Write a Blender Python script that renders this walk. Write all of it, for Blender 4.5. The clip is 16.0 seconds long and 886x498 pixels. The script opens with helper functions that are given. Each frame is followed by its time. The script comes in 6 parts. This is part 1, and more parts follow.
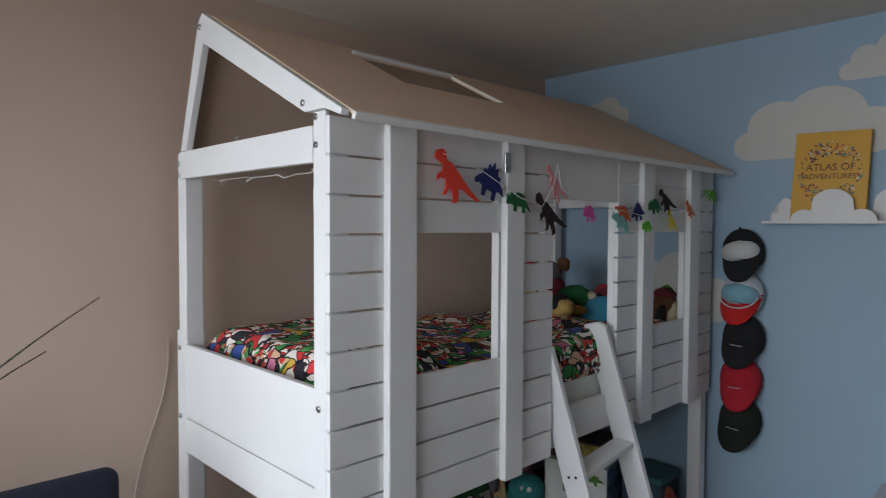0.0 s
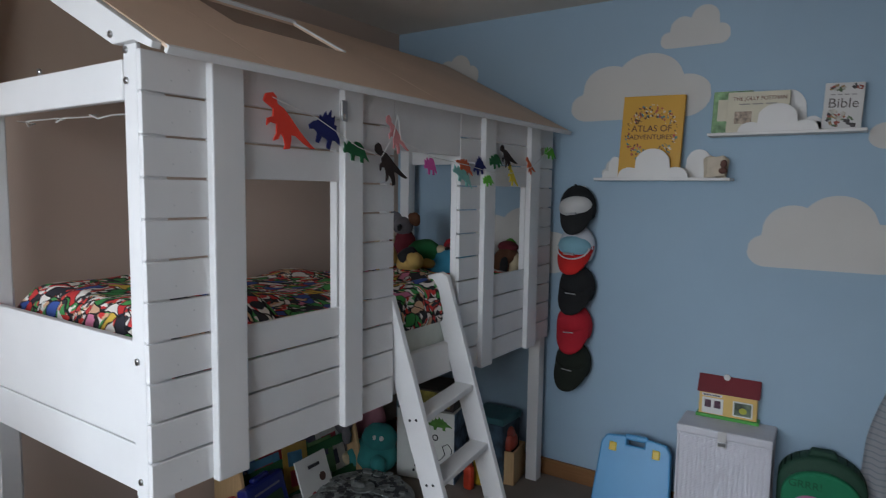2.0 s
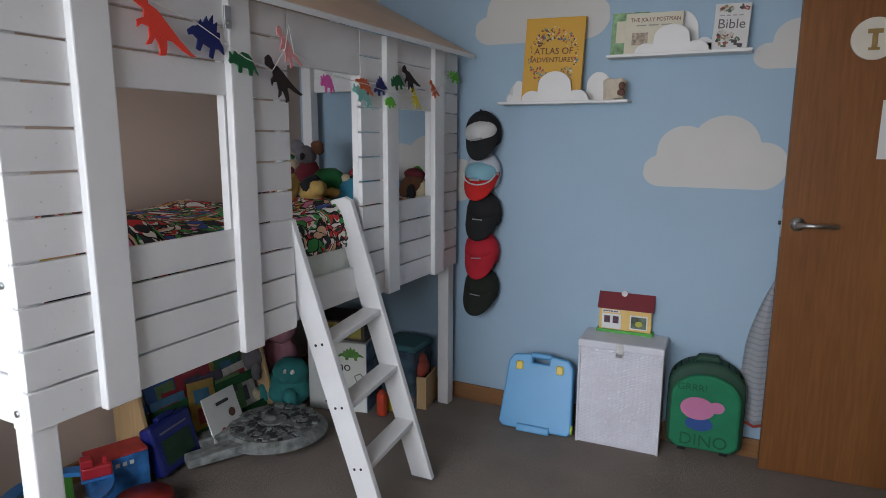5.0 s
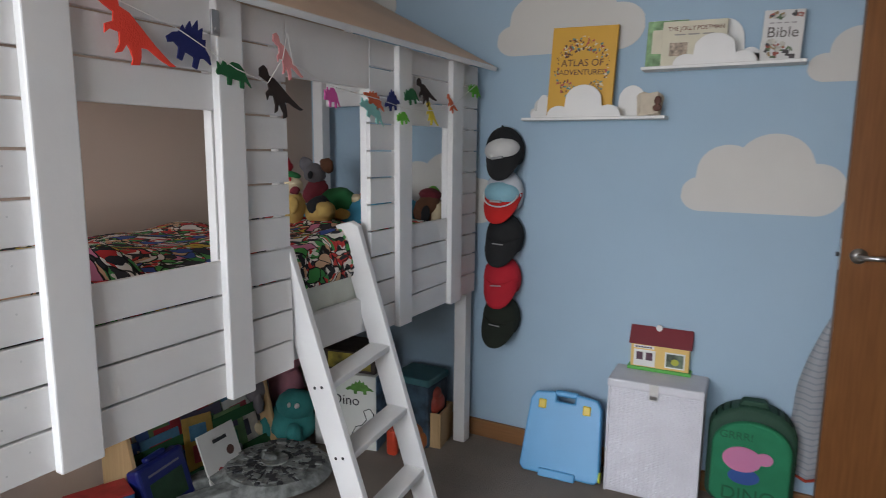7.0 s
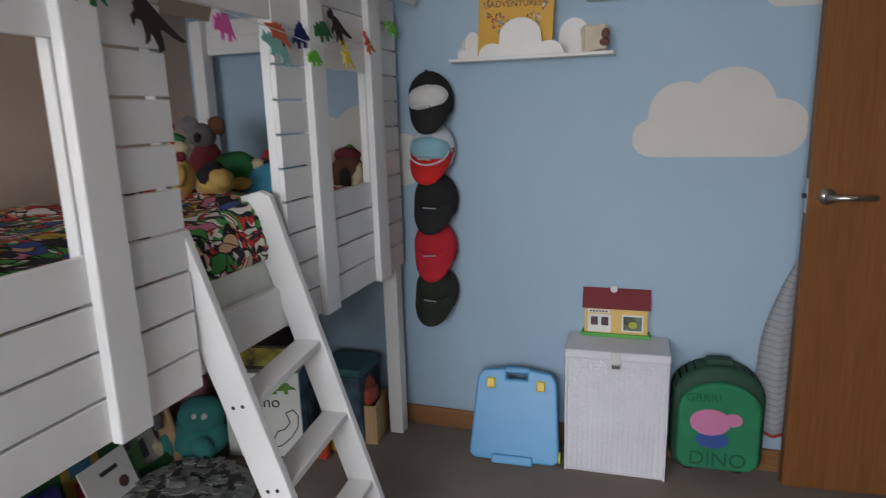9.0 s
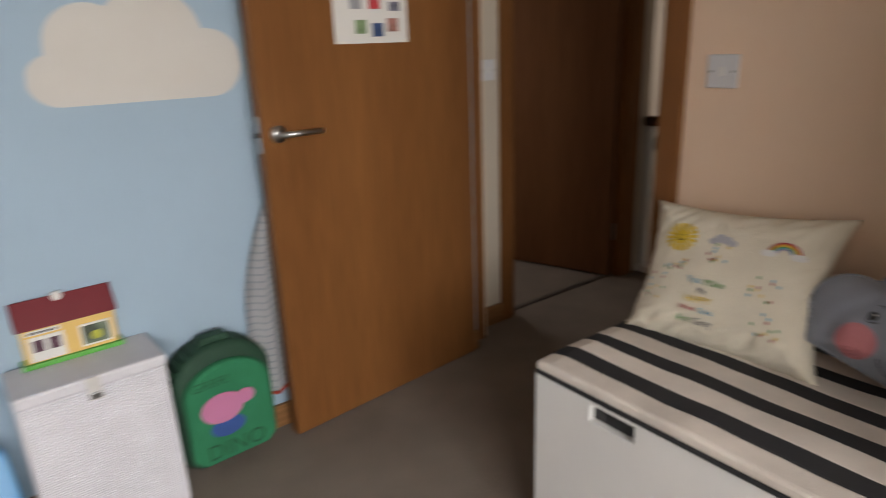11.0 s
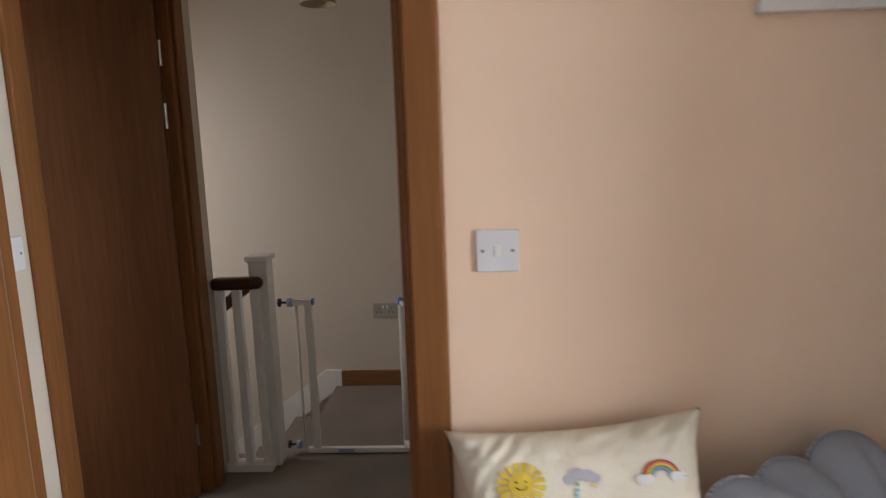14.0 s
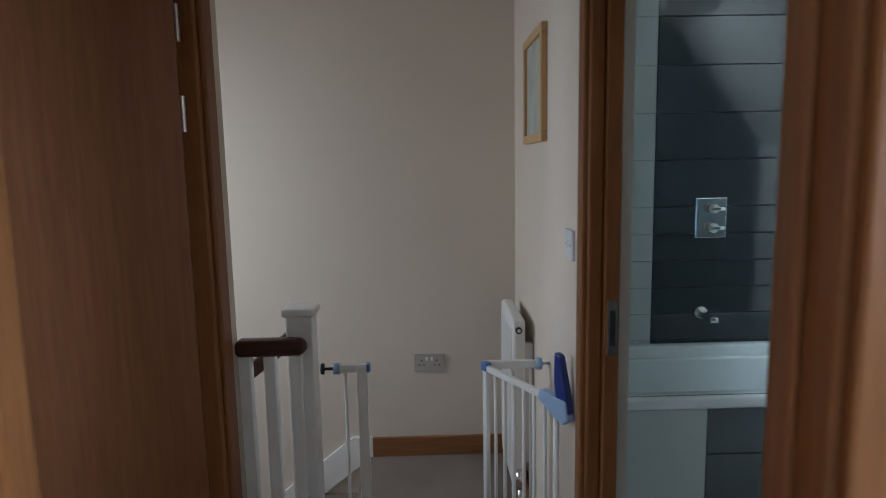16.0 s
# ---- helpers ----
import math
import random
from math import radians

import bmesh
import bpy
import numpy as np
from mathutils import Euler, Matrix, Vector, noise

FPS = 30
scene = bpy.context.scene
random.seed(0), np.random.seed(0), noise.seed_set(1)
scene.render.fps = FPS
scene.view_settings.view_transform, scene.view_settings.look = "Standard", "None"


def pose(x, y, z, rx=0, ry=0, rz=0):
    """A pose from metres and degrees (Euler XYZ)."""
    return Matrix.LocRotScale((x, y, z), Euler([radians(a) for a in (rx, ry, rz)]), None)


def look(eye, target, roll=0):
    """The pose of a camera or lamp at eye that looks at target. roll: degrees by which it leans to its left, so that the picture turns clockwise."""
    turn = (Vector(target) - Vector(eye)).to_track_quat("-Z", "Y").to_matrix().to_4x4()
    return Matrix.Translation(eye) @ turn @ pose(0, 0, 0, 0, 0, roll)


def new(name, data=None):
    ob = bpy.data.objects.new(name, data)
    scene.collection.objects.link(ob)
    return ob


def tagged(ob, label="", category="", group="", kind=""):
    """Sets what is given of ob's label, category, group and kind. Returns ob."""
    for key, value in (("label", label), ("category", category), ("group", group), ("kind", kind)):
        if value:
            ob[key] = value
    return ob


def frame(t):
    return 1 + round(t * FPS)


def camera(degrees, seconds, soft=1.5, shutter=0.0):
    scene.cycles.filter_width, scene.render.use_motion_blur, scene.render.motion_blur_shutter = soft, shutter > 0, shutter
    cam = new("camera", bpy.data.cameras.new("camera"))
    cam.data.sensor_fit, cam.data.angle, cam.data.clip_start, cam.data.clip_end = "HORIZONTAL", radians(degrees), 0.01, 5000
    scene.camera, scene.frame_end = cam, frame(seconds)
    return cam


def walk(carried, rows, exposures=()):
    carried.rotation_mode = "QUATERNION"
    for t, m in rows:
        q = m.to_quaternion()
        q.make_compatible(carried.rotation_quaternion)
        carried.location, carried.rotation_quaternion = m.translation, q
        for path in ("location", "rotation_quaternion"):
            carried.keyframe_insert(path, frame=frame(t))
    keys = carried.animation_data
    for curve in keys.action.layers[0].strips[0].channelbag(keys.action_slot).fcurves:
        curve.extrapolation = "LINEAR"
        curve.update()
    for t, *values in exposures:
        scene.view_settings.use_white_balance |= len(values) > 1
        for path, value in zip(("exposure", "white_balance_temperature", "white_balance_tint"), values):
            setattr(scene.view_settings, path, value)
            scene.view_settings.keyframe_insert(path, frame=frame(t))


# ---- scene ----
cam = camera(70.2, 16.0, soft=0.9, shutter=0.5)
PATH = [
    (0, (0.0, -0.611, 1.498), (-1.436, 0.779, 1.426), 0.3),
    (0.5, (0.015, -0.594, 1.481), (-1.359, 0.856, 1.399), 0.5),
    (1, (0.04, -0.583, 1.485), (-1.25, 0.942, 1.372), 1.0),
    (1.5, (0.067, -0.57, 1.473), (-1.132, 1.024, 1.332), 1.0),
    (2, (0.088, -0.557, 1.457), (-1.035, 1.088, 1.274), 0.8),
    (2.5, (0.102, -0.548, 1.432), (-0.946, 1.137, 1.182), 0.6),
    (3, (0.108, -0.535, 1.411), (-0.854, 1.195, 1.123), 0.4),
    (3.5, (0.13, -0.532, 1.395), (-0.794, 1.214, 1.082), 0.1),
    (4, (0.134, -0.527, 1.373), (-0.765, 1.225, 1.023), 0.1),
    (6.5, (0.061, -0.406, 1.368), (-0.821, 1.356, 1.025), 0.3),
    (7, (0.034, -0.297, 1.389), (-0.917, 1.435, 1.079), 0.5),
    (7.5, (-0.012, -0.219, 1.382), (-1.057, 1.45, 1.034), 0.3),
    (8, (-0.129, -0.151, 1.38), (-1.05, 1.588, 1.021), -0.3),
    (8.2, (-0.158, -0.132, 1.378), (-1.009, 1.643, 1.025), -0.8),
    (10.5, (-0.456, 0.321, 1.261), (-0.002, 2.163, 0.626), -1.6),
    (11, (-0.506, 0.427, 1.28), (0.631, 1.954, 0.664), -2.2),
    (11.5, (-0.493, 0.483, 1.276), (1.007, 1.66, 0.671), -0.3),
    (12, (-0.443, 0.669, 1.29), (1.36, 1.385, 0.805), -1.3),
    (12.5, (-0.379, 0.815, 1.318), (1.518, 1.252, 0.859), -0.0),
    (13, (-0.367, 1.028, 1.368), (1.591, 1.198, 0.996), -1.9),
    (13.5, (-0.3, 1.203, 1.392), (1.667, 1.286, 1.037), -0.7),
    (14, (-0.142, 1.387, 1.393), (1.831, 1.488, 1.078), -1.9),
    (14.5, (-0.007, 1.583, 1.401), (1.966, 1.62, 1.075), -0.8),
    (15, (0.138, 1.772, 1.416), (2.103, 1.594, 1.086), -2.7),
    (15.5, (0.329, 1.863, 1.41), (2.306, 1.775, 1.124), -2.2),
    (16, (0.545, 1.905, 1.411), (2.526, 1.866, 1.137), -1.1),
]
walk(cam, [(t, look(eye, target, roll)) for t, eye, target, roll in PATH],
     exposures=[(0.0, -0.74, 6450, 13), (2.0, -0.74, 6300, 13), (3.2, -0.62, 6100, 13), (4.0, -0.44, 6250, 14), (5.0, -0.22, 6500, 15), (7.0, -0.05, 6700, 15), (8.2, -0.16, 6800, 15), (10.5, 0.02, 7000, 17),
                (11.0, 0.34, 7600, 17), (11.5, 0.80, 7750, 17), (12.5, 1.36, 7600, 18), (13.5, 1.38, 7250, 16), (14.0, 1.34, 6700, 14), (14.5, 1.36, 6300, 12), (15.4, 1.32, 6050, 9), (16.0, 1.68, 5550, 7)])

# ---- light ----
world = bpy.data.worlds.new("sky")
scene.world = world
world.use_nodes = True
sky = world.node_tree.nodes.new("ShaderNodeTexSky")
sky.sky_type = "NISHITA"
sky.sun_disc = False
sky.sun_elevation, sky.sun_rotation = radians(38), radians(150)
world.node_tree.links.new(sky.outputs[0], world.node_tree.nodes["Background"].inputs[0])
world.node_tree.nodes["Background"].inputs[1].default_value = 0.08


def lamp(name, kind, m, energy, color, size=1.0, size_y=None, angle=None, spread=180):
    data = bpy.data.lights.new(name, kind)
    data.energy, data.color = energy, color
    if kind == "AREA":
        data.shape, data.size, data.size_y = "RECTANGLE", size, size_y or size
        data.spread = radians(spread)
    if angle is not None:
        data.angle = radians(angle)
    ob = new(name, data)
    ob.matrix_world = m
    return ob


lamp("sun", "SUN", look((3, -9, 9), (0, 0, 0)), 0.8, (1.0, 0.97, 0.92), angle=12)
lamp("window_daylight", "AREA", look((-0.875, -1.93, 1.55), (-0.85, 0, 0.68)), 53, (0.84, 0.93, 1.0), 2.35, 1.25, spread=125)
# unseen lamp added before the blank stair end wall to light the landing
lamp("stairwell_fill", "AREA", look((2.85, 3.95, 1.15), (3.05, 2.0, 0.25)), 5, (0.94, 0.96, 1.0), 0.7, 1.5, spread=150)
# unseen lamp added under the closed bath ceiling to brighten the slope
lamp("bathroom_fill", "AREA", look((2.05, 0.86, 2.32), (1.95, -0.45, 1.45)), 8.5, (0.85, 0.95, 1.0), 0.5, 0.5, spread=122)
lamp("back_room_daylight", "AREA", look((1.62, 3.97, 1.48), (1.62, 2.6, 0.2)), 2.4, (0.92, 0.96, 1.0), 0.6, 1.0, spread=140)

# ---- materials ----


def nodes(name):
    m = bpy.data.materials.new(name)
    m.use_nodes = True
    return m, m.node_tree, m.node_tree.nodes["Principled BSDF"]


def ramp(t, fac, stops):
    r = t.nodes.new("ShaderNodeValToRGB")
    while len(r.color_ramp.elements) < len(stops):
        r.color_ramp.elements.new(0.5)
    for e, (p, c) in zip(r.color_ramp.elements, stops):
        e.position, e.color = p, (*c, 1)
    t.links.new(fac, r.inputs[0])
    return r


def tex(t, kind, scale, stretch=(1, 1, 1), detail=4.0, coord="Object"):
    c = t.nodes.new("ShaderNodeTexCoord")
    mp = t.nodes.new("ShaderNodeMapping")
    mp.inputs["Scale"].default_value = stretch
    t.links.new(c.outputs[coord], mp.inputs[0])
    n = t.nodes.new(kind)
    t.links.new(mp.outputs[0], n.inputs["Vector"])
    n.inputs["Scale"].default_value = scale
    if "Detail" in n.inputs:
        n.inputs["Detail"].default_value = detail
    return n


def bump(t, b, height, strength, distance=0.01):
    n = t.nodes.new("ShaderNodeBump")
    n.inputs["Strength"].default_value, n.inputs["Distance"].default_value = strength, distance
    t.links.new(height, n.inputs["Height"])
    t.links.new(n.outputs[0], b.inputs["Normal"])


def shade(c, k):
    return tuple(min(1.0, max(0.0, v * k)) for v in c)


def plain(name, color, rough=0.6, vary=0.08, scale=6.0, grain=120.0, relief=0.15, metal=0.0, stretch=(1, 1, 1)):
    m, t, b = nodes(name)
    n = tex(t, "ShaderNodeTexNoise", scale, stretch)
    r = ramp(t, n.outputs[0], [(0.3, shade(color, 1 - vary)), (0.7, shade(color, 1 + vary))])
    t.links.new(r.outputs[0], b.inputs["Base Color"])
    b.inputs["Roughness"].default_value, b.inputs["Metallic"].default_value = rough, metal
    if relief:
        g = tex(t, "ShaderNodeTexNoise", grain, stretch)
        bump(t, b, g.outputs[0], relief, 0.004)
    return m


def wood(name, dark, light, axis=2, rough=0.45, scale=9.0):
    m, t, b = nodes(name)
    s = [9.0, 9.0, 9.0]
    s[axis] = 0.55
    n = tex(t, "ShaderNodeTexNoise", scale, s, 6)
    big = tex(t, "ShaderNodeTexNoise", 1.3, [v * 0.4 for v in s], 3)
    mix = t.nodes.new("ShaderNodeMath")
    mix.operation = "MULTIPLY_ADD"
    mix.inputs[1].default_value = 0.5
    t.links.new(n.outputs[0], mix.inputs[0])
    half = t.nodes.new("ShaderNodeMath")
    half.operation = "MULTIPLY"
    half.inputs[1].default_value = 0.5
    t.links.new(big.outputs[0], half.inputs[0])
    t.links.new(half.outputs[0], mix.inputs[2])
    r = ramp(t, mix.outputs[0], [(0.32, dark), (0.66, light)])
    t.links.new(r.outputs[0], b.inputs["Base Color"])
    b.inputs["Roughness"].default_value = rough
    b.inputs["Specular IOR Level"].default_value = 0.22
    bump(t, b, n.outputs[0], 0.12, 0.002)
    return m


def fabric(name, color, rough=0.95, vary=0.12, weave=260.0):
    m, t, b = nodes(name)
    n = tex(t, "ShaderNodeTexNoise", 9.0)
    r = ramp(t, n.outputs[0], [(0.3, shade(color, 1 - vary)), (0.7, shade(color, 1 + vary))])
    t.links.new(r.outputs[0], b.inputs["Base Color"])
    b.inputs["Roughness"].default_value = rough
    w = tex(t, "ShaderNodeTexNoise", weave)
    bump(t, b, w.outputs[0], 0.35, 0.003)
    return m


def carpet_material():
    m, t, b = nodes("carpet_pile")
    n = tex(t, "ShaderNodeTexNoise", 3.0, detail=6)
    g = tex(t, "ShaderNodeTexNoise", 330.0)
    a = t.nodes.new("ShaderNodeMath")
    a.operation = "MULTIPLY_ADD"
    a.inputs[1].default_value = 0.55
    h = t.nodes.new("ShaderNodeMath")
    h.operation = "MULTIPLY"
    h.inputs[1].default_value = 0.45
    t.links.new(n.outputs[0], h.inputs[0])
    t.links.new(g.outputs[0], a.inputs[0])
    t.links.new(h.outputs[0], a.inputs[2])
    r = ramp(t, a.outputs[0], [(0.35, (0.172, 0.139, 0.114)), (0.65, (0.285, 0.232, 0.194))])
    t.links.new(r.outputs[0], b.inputs["Base Color"])
    b.inputs["Roughness"].default_value = 1.0
    bump(t, b, g.outputs[0], 0.8, 0.006)
    return m


def duvet_material():
    """A printed cotton cover: many small patches in strong colours with dark outlines."""
    m, t, b = nodes("printed_cotton")
    c = t.nodes.new("ShaderNodeTexCoord")
    wob = t.nodes.new("ShaderNodeTexNoise")
    wob.inputs["Scale"].default_value = 7.0
    t.links.new(c.outputs["Object"], wob.inputs["Vector"])
    mixv = t.nodes.new("ShaderNodeMix")
    mixv.data_type = "VECTOR"
    mixv.inputs[0].default_value = 0.16
    t.links.new(c.outputs["Object"], mixv.inputs[4])
    t.links.new(wob.outputs["Color"], mixv.inputs[5])
    cell = t.nodes.new("ShaderNodeTexVoronoi")
    cell.inputs["Scale"].default_value = 24.0
    t.links.new(mixv.outputs[1], cell.inputs["Vector"])
    edge = t.nodes.new("ShaderNodeTexVoronoi")
    edge.feature = "DISTANCE_TO_EDGE"
    edge.inputs["Scale"].default_value = 24.0
    t.links.new(mixv.outputs[1], edge.inputs["Vector"])
    sep = t.nodes.new("ShaderNodeSeparateColor")
    t.links.new(cell.outputs["Color"], sep.inputs[0])
    r = t.nodes.new("ShaderNodeValToRGB")
    r.color_ramp.interpolation = "CONSTANT"
    cols = [(0.55, 0.03, 0.03), (0.04, 0.26, 0.06), (0.76, 0.72, 0.66), (0.04, 0.09, 0.34), (0.02, 0.02, 0.03), (0.60, 0.04, 0.04),
            (0.60, 0.40, 0.05), (0.07, 0.34, 0.08), (0.62, 0.20, 0.32), (0.02, 0.02, 0.03), (0.80, 0.76, 0.70), (0.64, 0.40, 0.25)]
    while len(r.color_ramp.elements) < len(cols):
        r.color_ramp.elements.new(0.5)
    for i, (e, col) in enumerate(zip(r.color_ramp.elements, cols)):
        e.position, e.color = i / len(cols), (*col, 1)
    t.links.new(sep.outputs[0], r.inputs[0])
    line = ramp(t, edge.outputs["Distance"], [(0.035, (0.02, 0.02, 0.02)), (0.065, (1, 1, 1))])
    # finer figures printed over some of the patches
    small = t.nodes.new("ShaderNodeTexVoronoi")
    small.inputs["Scale"].default_value = 58.0
    t.links.new(mixv.outputs[1], small.inputs["Vector"])
    sep2 = t.nodes.new("ShaderNodeSeparateColor")
    t.links.new(small.outputs["Color"], sep2.inputs[0])
    r2 = t.nodes.new("ShaderNodeValToRGB")
    r2.color_ramp.interpolation = "CONSTANT"
    fine = [(0.02, 0.02, 0.025), (0.76, 0.72, 0.66), (0.58, 0.03, 0.03), (0.78, 0.74, 0.68), (0.66, 0.40, 0.24), (0.03, 0.03, 0.035), (0.62, 0.05, 0.04), (0.06, 0.30, 0.08)]
    while len(r2.color_ramp.elements) < len(fine):
        r2.color_ramp.elements.new(0.5)
    for i, (e, col) in enumerate(zip(r2.color_ramp.elements, fine)):
        e.position, e.color = i / len(fine), (*col, 1)
    t.links.new(sep2.outputs[0], r2.inputs[0])
    pick = ramp(t, sep.outputs[1], [(0.50, (0, 0, 0)), (0.51, (1, 1, 1))])
    both = t.nodes.new("ShaderNodeMix")
    both.data_type = "RGBA"
    t.links.new(pick.outputs[0], both.inputs[0])
    t.links.new(r.outputs[0], both.inputs[6])
    t.links.new(r2.outputs[0], both.inputs[7])
    mul = t.nodes.new("ShaderNodeMix")
    mul.data_type, mul.blend_type = "RGBA", "MULTIPLY"
    mul.inputs[0].default_value = 1.0
    t.links.new(both.outputs[2], mul.inputs[6])
    t.links.new(line.outputs[0], mul.inputs[7])
    t.links.new(mul.outputs[2], b.inputs["Base Color"])
    b.inputs["Roughness"].default_value = 0.9
    w = tex(t, "ShaderNodeTexNoise", 18.0)
    bump(t, b, w.outputs[0], 0.35, 0.01)
    return m


def glass_material(name, tint=(0.95, 0.98, 0.97), rough=0.02):
    m, t, b = nodes(name)
    b.inputs["Base Color"].default_value = (*tint, 1)
    b.inputs["Roughness"].default_value = rough
    b.inputs["Transmission Weight"].default_value = 1.0
    b.inputs["IOR"].default_value = 1.1
    return m


WHITE_WALL = plain("white_emulsion", (0.74, 0.71, 0.66), 0.85, 0.03, 2.0, 220, 0.12)
# same room paint twice, with shade and light put into the colours
ROOM_WALL_SHADED = plain("room_emulsion_shaded", (0.55, 0.425, 0.345), 0.85, 0.03, 1.6, 220, 0.12)
ROOM_WALL_LIT = plain("room_emulsion_lit", (0.86, 0.635, 0.475), 0.85, 0.03, 1.6, 220, 0.12)
HALL_WALL = plain("magnolia_emulsion", (0.63, 0.555, 0.465), 0.85, 0.03, 1.6, 220, 0.12)
BLUE_WALL = plain("sky_blue_emulsion", (0.325, 0.445, 0.545), 0.8, 0.03, 1.6, 220, 0.12)
CLOUD_PAINT = plain("cloud_paint", (0.58, 0.56, 0.52), 0.8, 0.03, 3.0, 220, 0.12)
CEIL_PAINT = plain("ceiling_paint", (0.72, 0.66, 0.59), 0.9, 0.03, 1.5, 180, 0.12)
CARPET = carpet_material()
OAK = wood("oak_veneer", (0.155, 0.058, 0.017), (0.25, 0.102, 0.033), 2, 0.42)
OAK_Y = wood("oak_skirting", (0.18, 0.082, 0.03), (0.29, 0.14, 0.06), 1, 0.42)
OAK_X = wood("oak_skirting_along", (0.18, 0.082, 0.03), (0.29, 0.14, 0.06), 0, 0.42)
PLY = wood("pale_plywood", (0.42, 0.27, 0.13), (0.56, 0.38, 0.20), 2, 0.5)
WHITE_BED = plain("white_painted_pine", (0.76, 0.755, 0.75), 0.45, 0.03, 5, 60, 0.10)
WHITE_GLOSS = plain("white_gloss_paint", (0.78, 0.77, 0.74), 0.3, 0.03, 5, 80, 0.05)
WHITE_LAM = plain("white_laminate", (0.78, 0.77, 0.75), 0.35, 0.02, 5, 90, 0.03)
WARD_SIDE = plain("grey_white_melamine", (0.55, 0.495, 0.44), 0.5, 0.03, 4, 140, 0.05)
ROOF_TAN = plain("beige_roof_board", (0.72, 0.535, 0.405), 0.75, 0.05, 2.5, 160, 0.1)
STEEL = plain("brushed_steel", (0.55, 0.55, 0.55), 0.28, 0.05, 20, 200, 0.05, 1.0)
DULL_STEEL = plain("dull_steel", (0.30, 0.30, 0.30), 0.35, 0.1, 20, 200, 0.05, 1.0)
CHROME = plain("chrome", (0.75, 0.76, 0.78), 0.08, 0.02, 5, 90, 0.0, 1.0)
BLACK = plain("black_plastic", (0.02, 0.02, 0.022), 0.45, 0.2, 8, 120, 0.1)
DARK_RAIL = wood("dark_stained_rail", (0.030, 0.012, 0.008), (0.075, 0.030, 0.018), 1, 0.3)
DUVET = duvet_material()
SHEET = fabric("pale_cotton_sheet", (0.68, 0.72, 0.66))
WINDOW_GLASS = glass_material("window_glass")

# ---- mesh helpers ----


def bm_new():
    return bmesh.new()


def box(bm, lo, hi, bev=0.0, seg=2, m=None):
    r = bmesh.ops.create_cube(bm, size=1.0)
    vs = r["verts"]
    c = [(a + b) / 2 for a, b in zip(lo, hi)]
    s = [abs(b - a) for a, b in zip(lo, hi)]
    bmesh.ops.transform(bm, matrix=Matrix.Translation(c) @ Matrix.Diagonal((*s, 1)), verts=vs)
    if bev > 0:
        es = list({e for v in vs for e in v.link_edges})
        r2 = bmesh.ops.bevel(bm, geom=es, offset=min(bev, min(s) * 0.45), segments=seg, affect="EDGES", profile=0.5)
        vs = list({v for f in r2["faces"] for v in f.verts} | {v for v in vs if v.is_valid})
    if m is not None:
        bmesh.ops.transform(bm, matrix=m, verts=[v for v in vs if v.is_valid])
    return vs


def cyl(bm, a, b, r, r2=None, n=16):
    a, b = Vector(a), Vector(b)
    d = b - a
    m = Matrix.Translation((a + b) / 2) @ d.to_track_quat("Z", "Y").to_matrix().to_4x4()
    return bmesh.ops.create_cone(bm, cap_ends=True, segments=n, radius1=r, radius2=r if r2 is None else r2, depth=d.length, matrix=m)["verts"]


def ball(bm, c, r, sub=2):
    r = (r, r, r) if isinstance(r, (int, float)) else r
    m = Matrix.Translation(c) @ Matrix.Diagonal((*r, 1))
    return bmesh.ops.create_icosphere(bm, subdivisions=sub, radius=1.0, matrix=m)["verts"]


def prism(bm, pts, depth, m=None, bev=0.0):
    """A flat outline in x, z, made solid along y from 0 to depth."""
    vs = [bm.verts.new((x, 0, z)) for x, z in pts]
    f = bm.faces.new(vs)
    ext = bmesh.ops.extrude_face_region(bm, geom=[f])
    top = [g for g in ext["geom"] if isinstance(g, bmesh.types.BMVert)]
    bmesh.ops.translate(bm, verts=top, vec=(0, depth, 0))
    alls = vs + top
    faces = list({g for v in alls for g in v.link_faces})
    bmesh.ops.recalc_face_normals(bm, faces=faces)
    if bev > 0:
        es = [e for e in {e for v in alls for e in v.link_edges} if all(v in alls for v in e.verts)]
        r2 = bmesh.ops.bevel(bm, geom=es, offset=bev, segments=2, affect="EDGES", profile=0.5)
        alls = list({v for g in r2["faces"] for v in g.verts} | {v for v in alls if v.is_valid})
    if m is not None:
        bmesh.ops.transform(bm, matrix=m, verts=[v for v in alls if v.is_valid])
    return alls


def mesh_object(name, bm, material, smooth=False):
    me = bpy.data.meshes.new(name)
    bm.to_mesh(me)
    bm.free()
    me.materials.append(material)
    if smooth:
        me.shade_smooth()
    return new(name, me)


def part(name, bm, material, parent, label="", smooth=False):
    ob = mesh_object(name, bm, material, smooth)
    ob.parent = parent
    if label:
        ob["label"] = label
    return ob


def thing(name, label, category, at=(0, 0, 0), group="", rz=0.0):
    ob = new(name)
    ob.empty_display_size = 0.05
    ob.matrix_world = pose(*at, 0, 0, rz)
    return tagged(ob, label, category, group)


def structure(name, bm, material, label="", smooth=False):
    return tagged(mesh_object(name, bm, material, smooth), label, name.split("_")[0], kind="structure")


def one_box(name, lo, hi, material, parent, bev=0.003, label="", m=None):
    bm = bm_new()
    box(bm, lo, hi, bev, 2, m)
    return part(name, bm, material, parent, label)


def sbox(name, boxes, material, label="", bev=0.0):
    bm = bm_new()
    for lo, hi in boxes:
        box(bm, lo, hi, bev)
    return structure(name, bm, material, label)


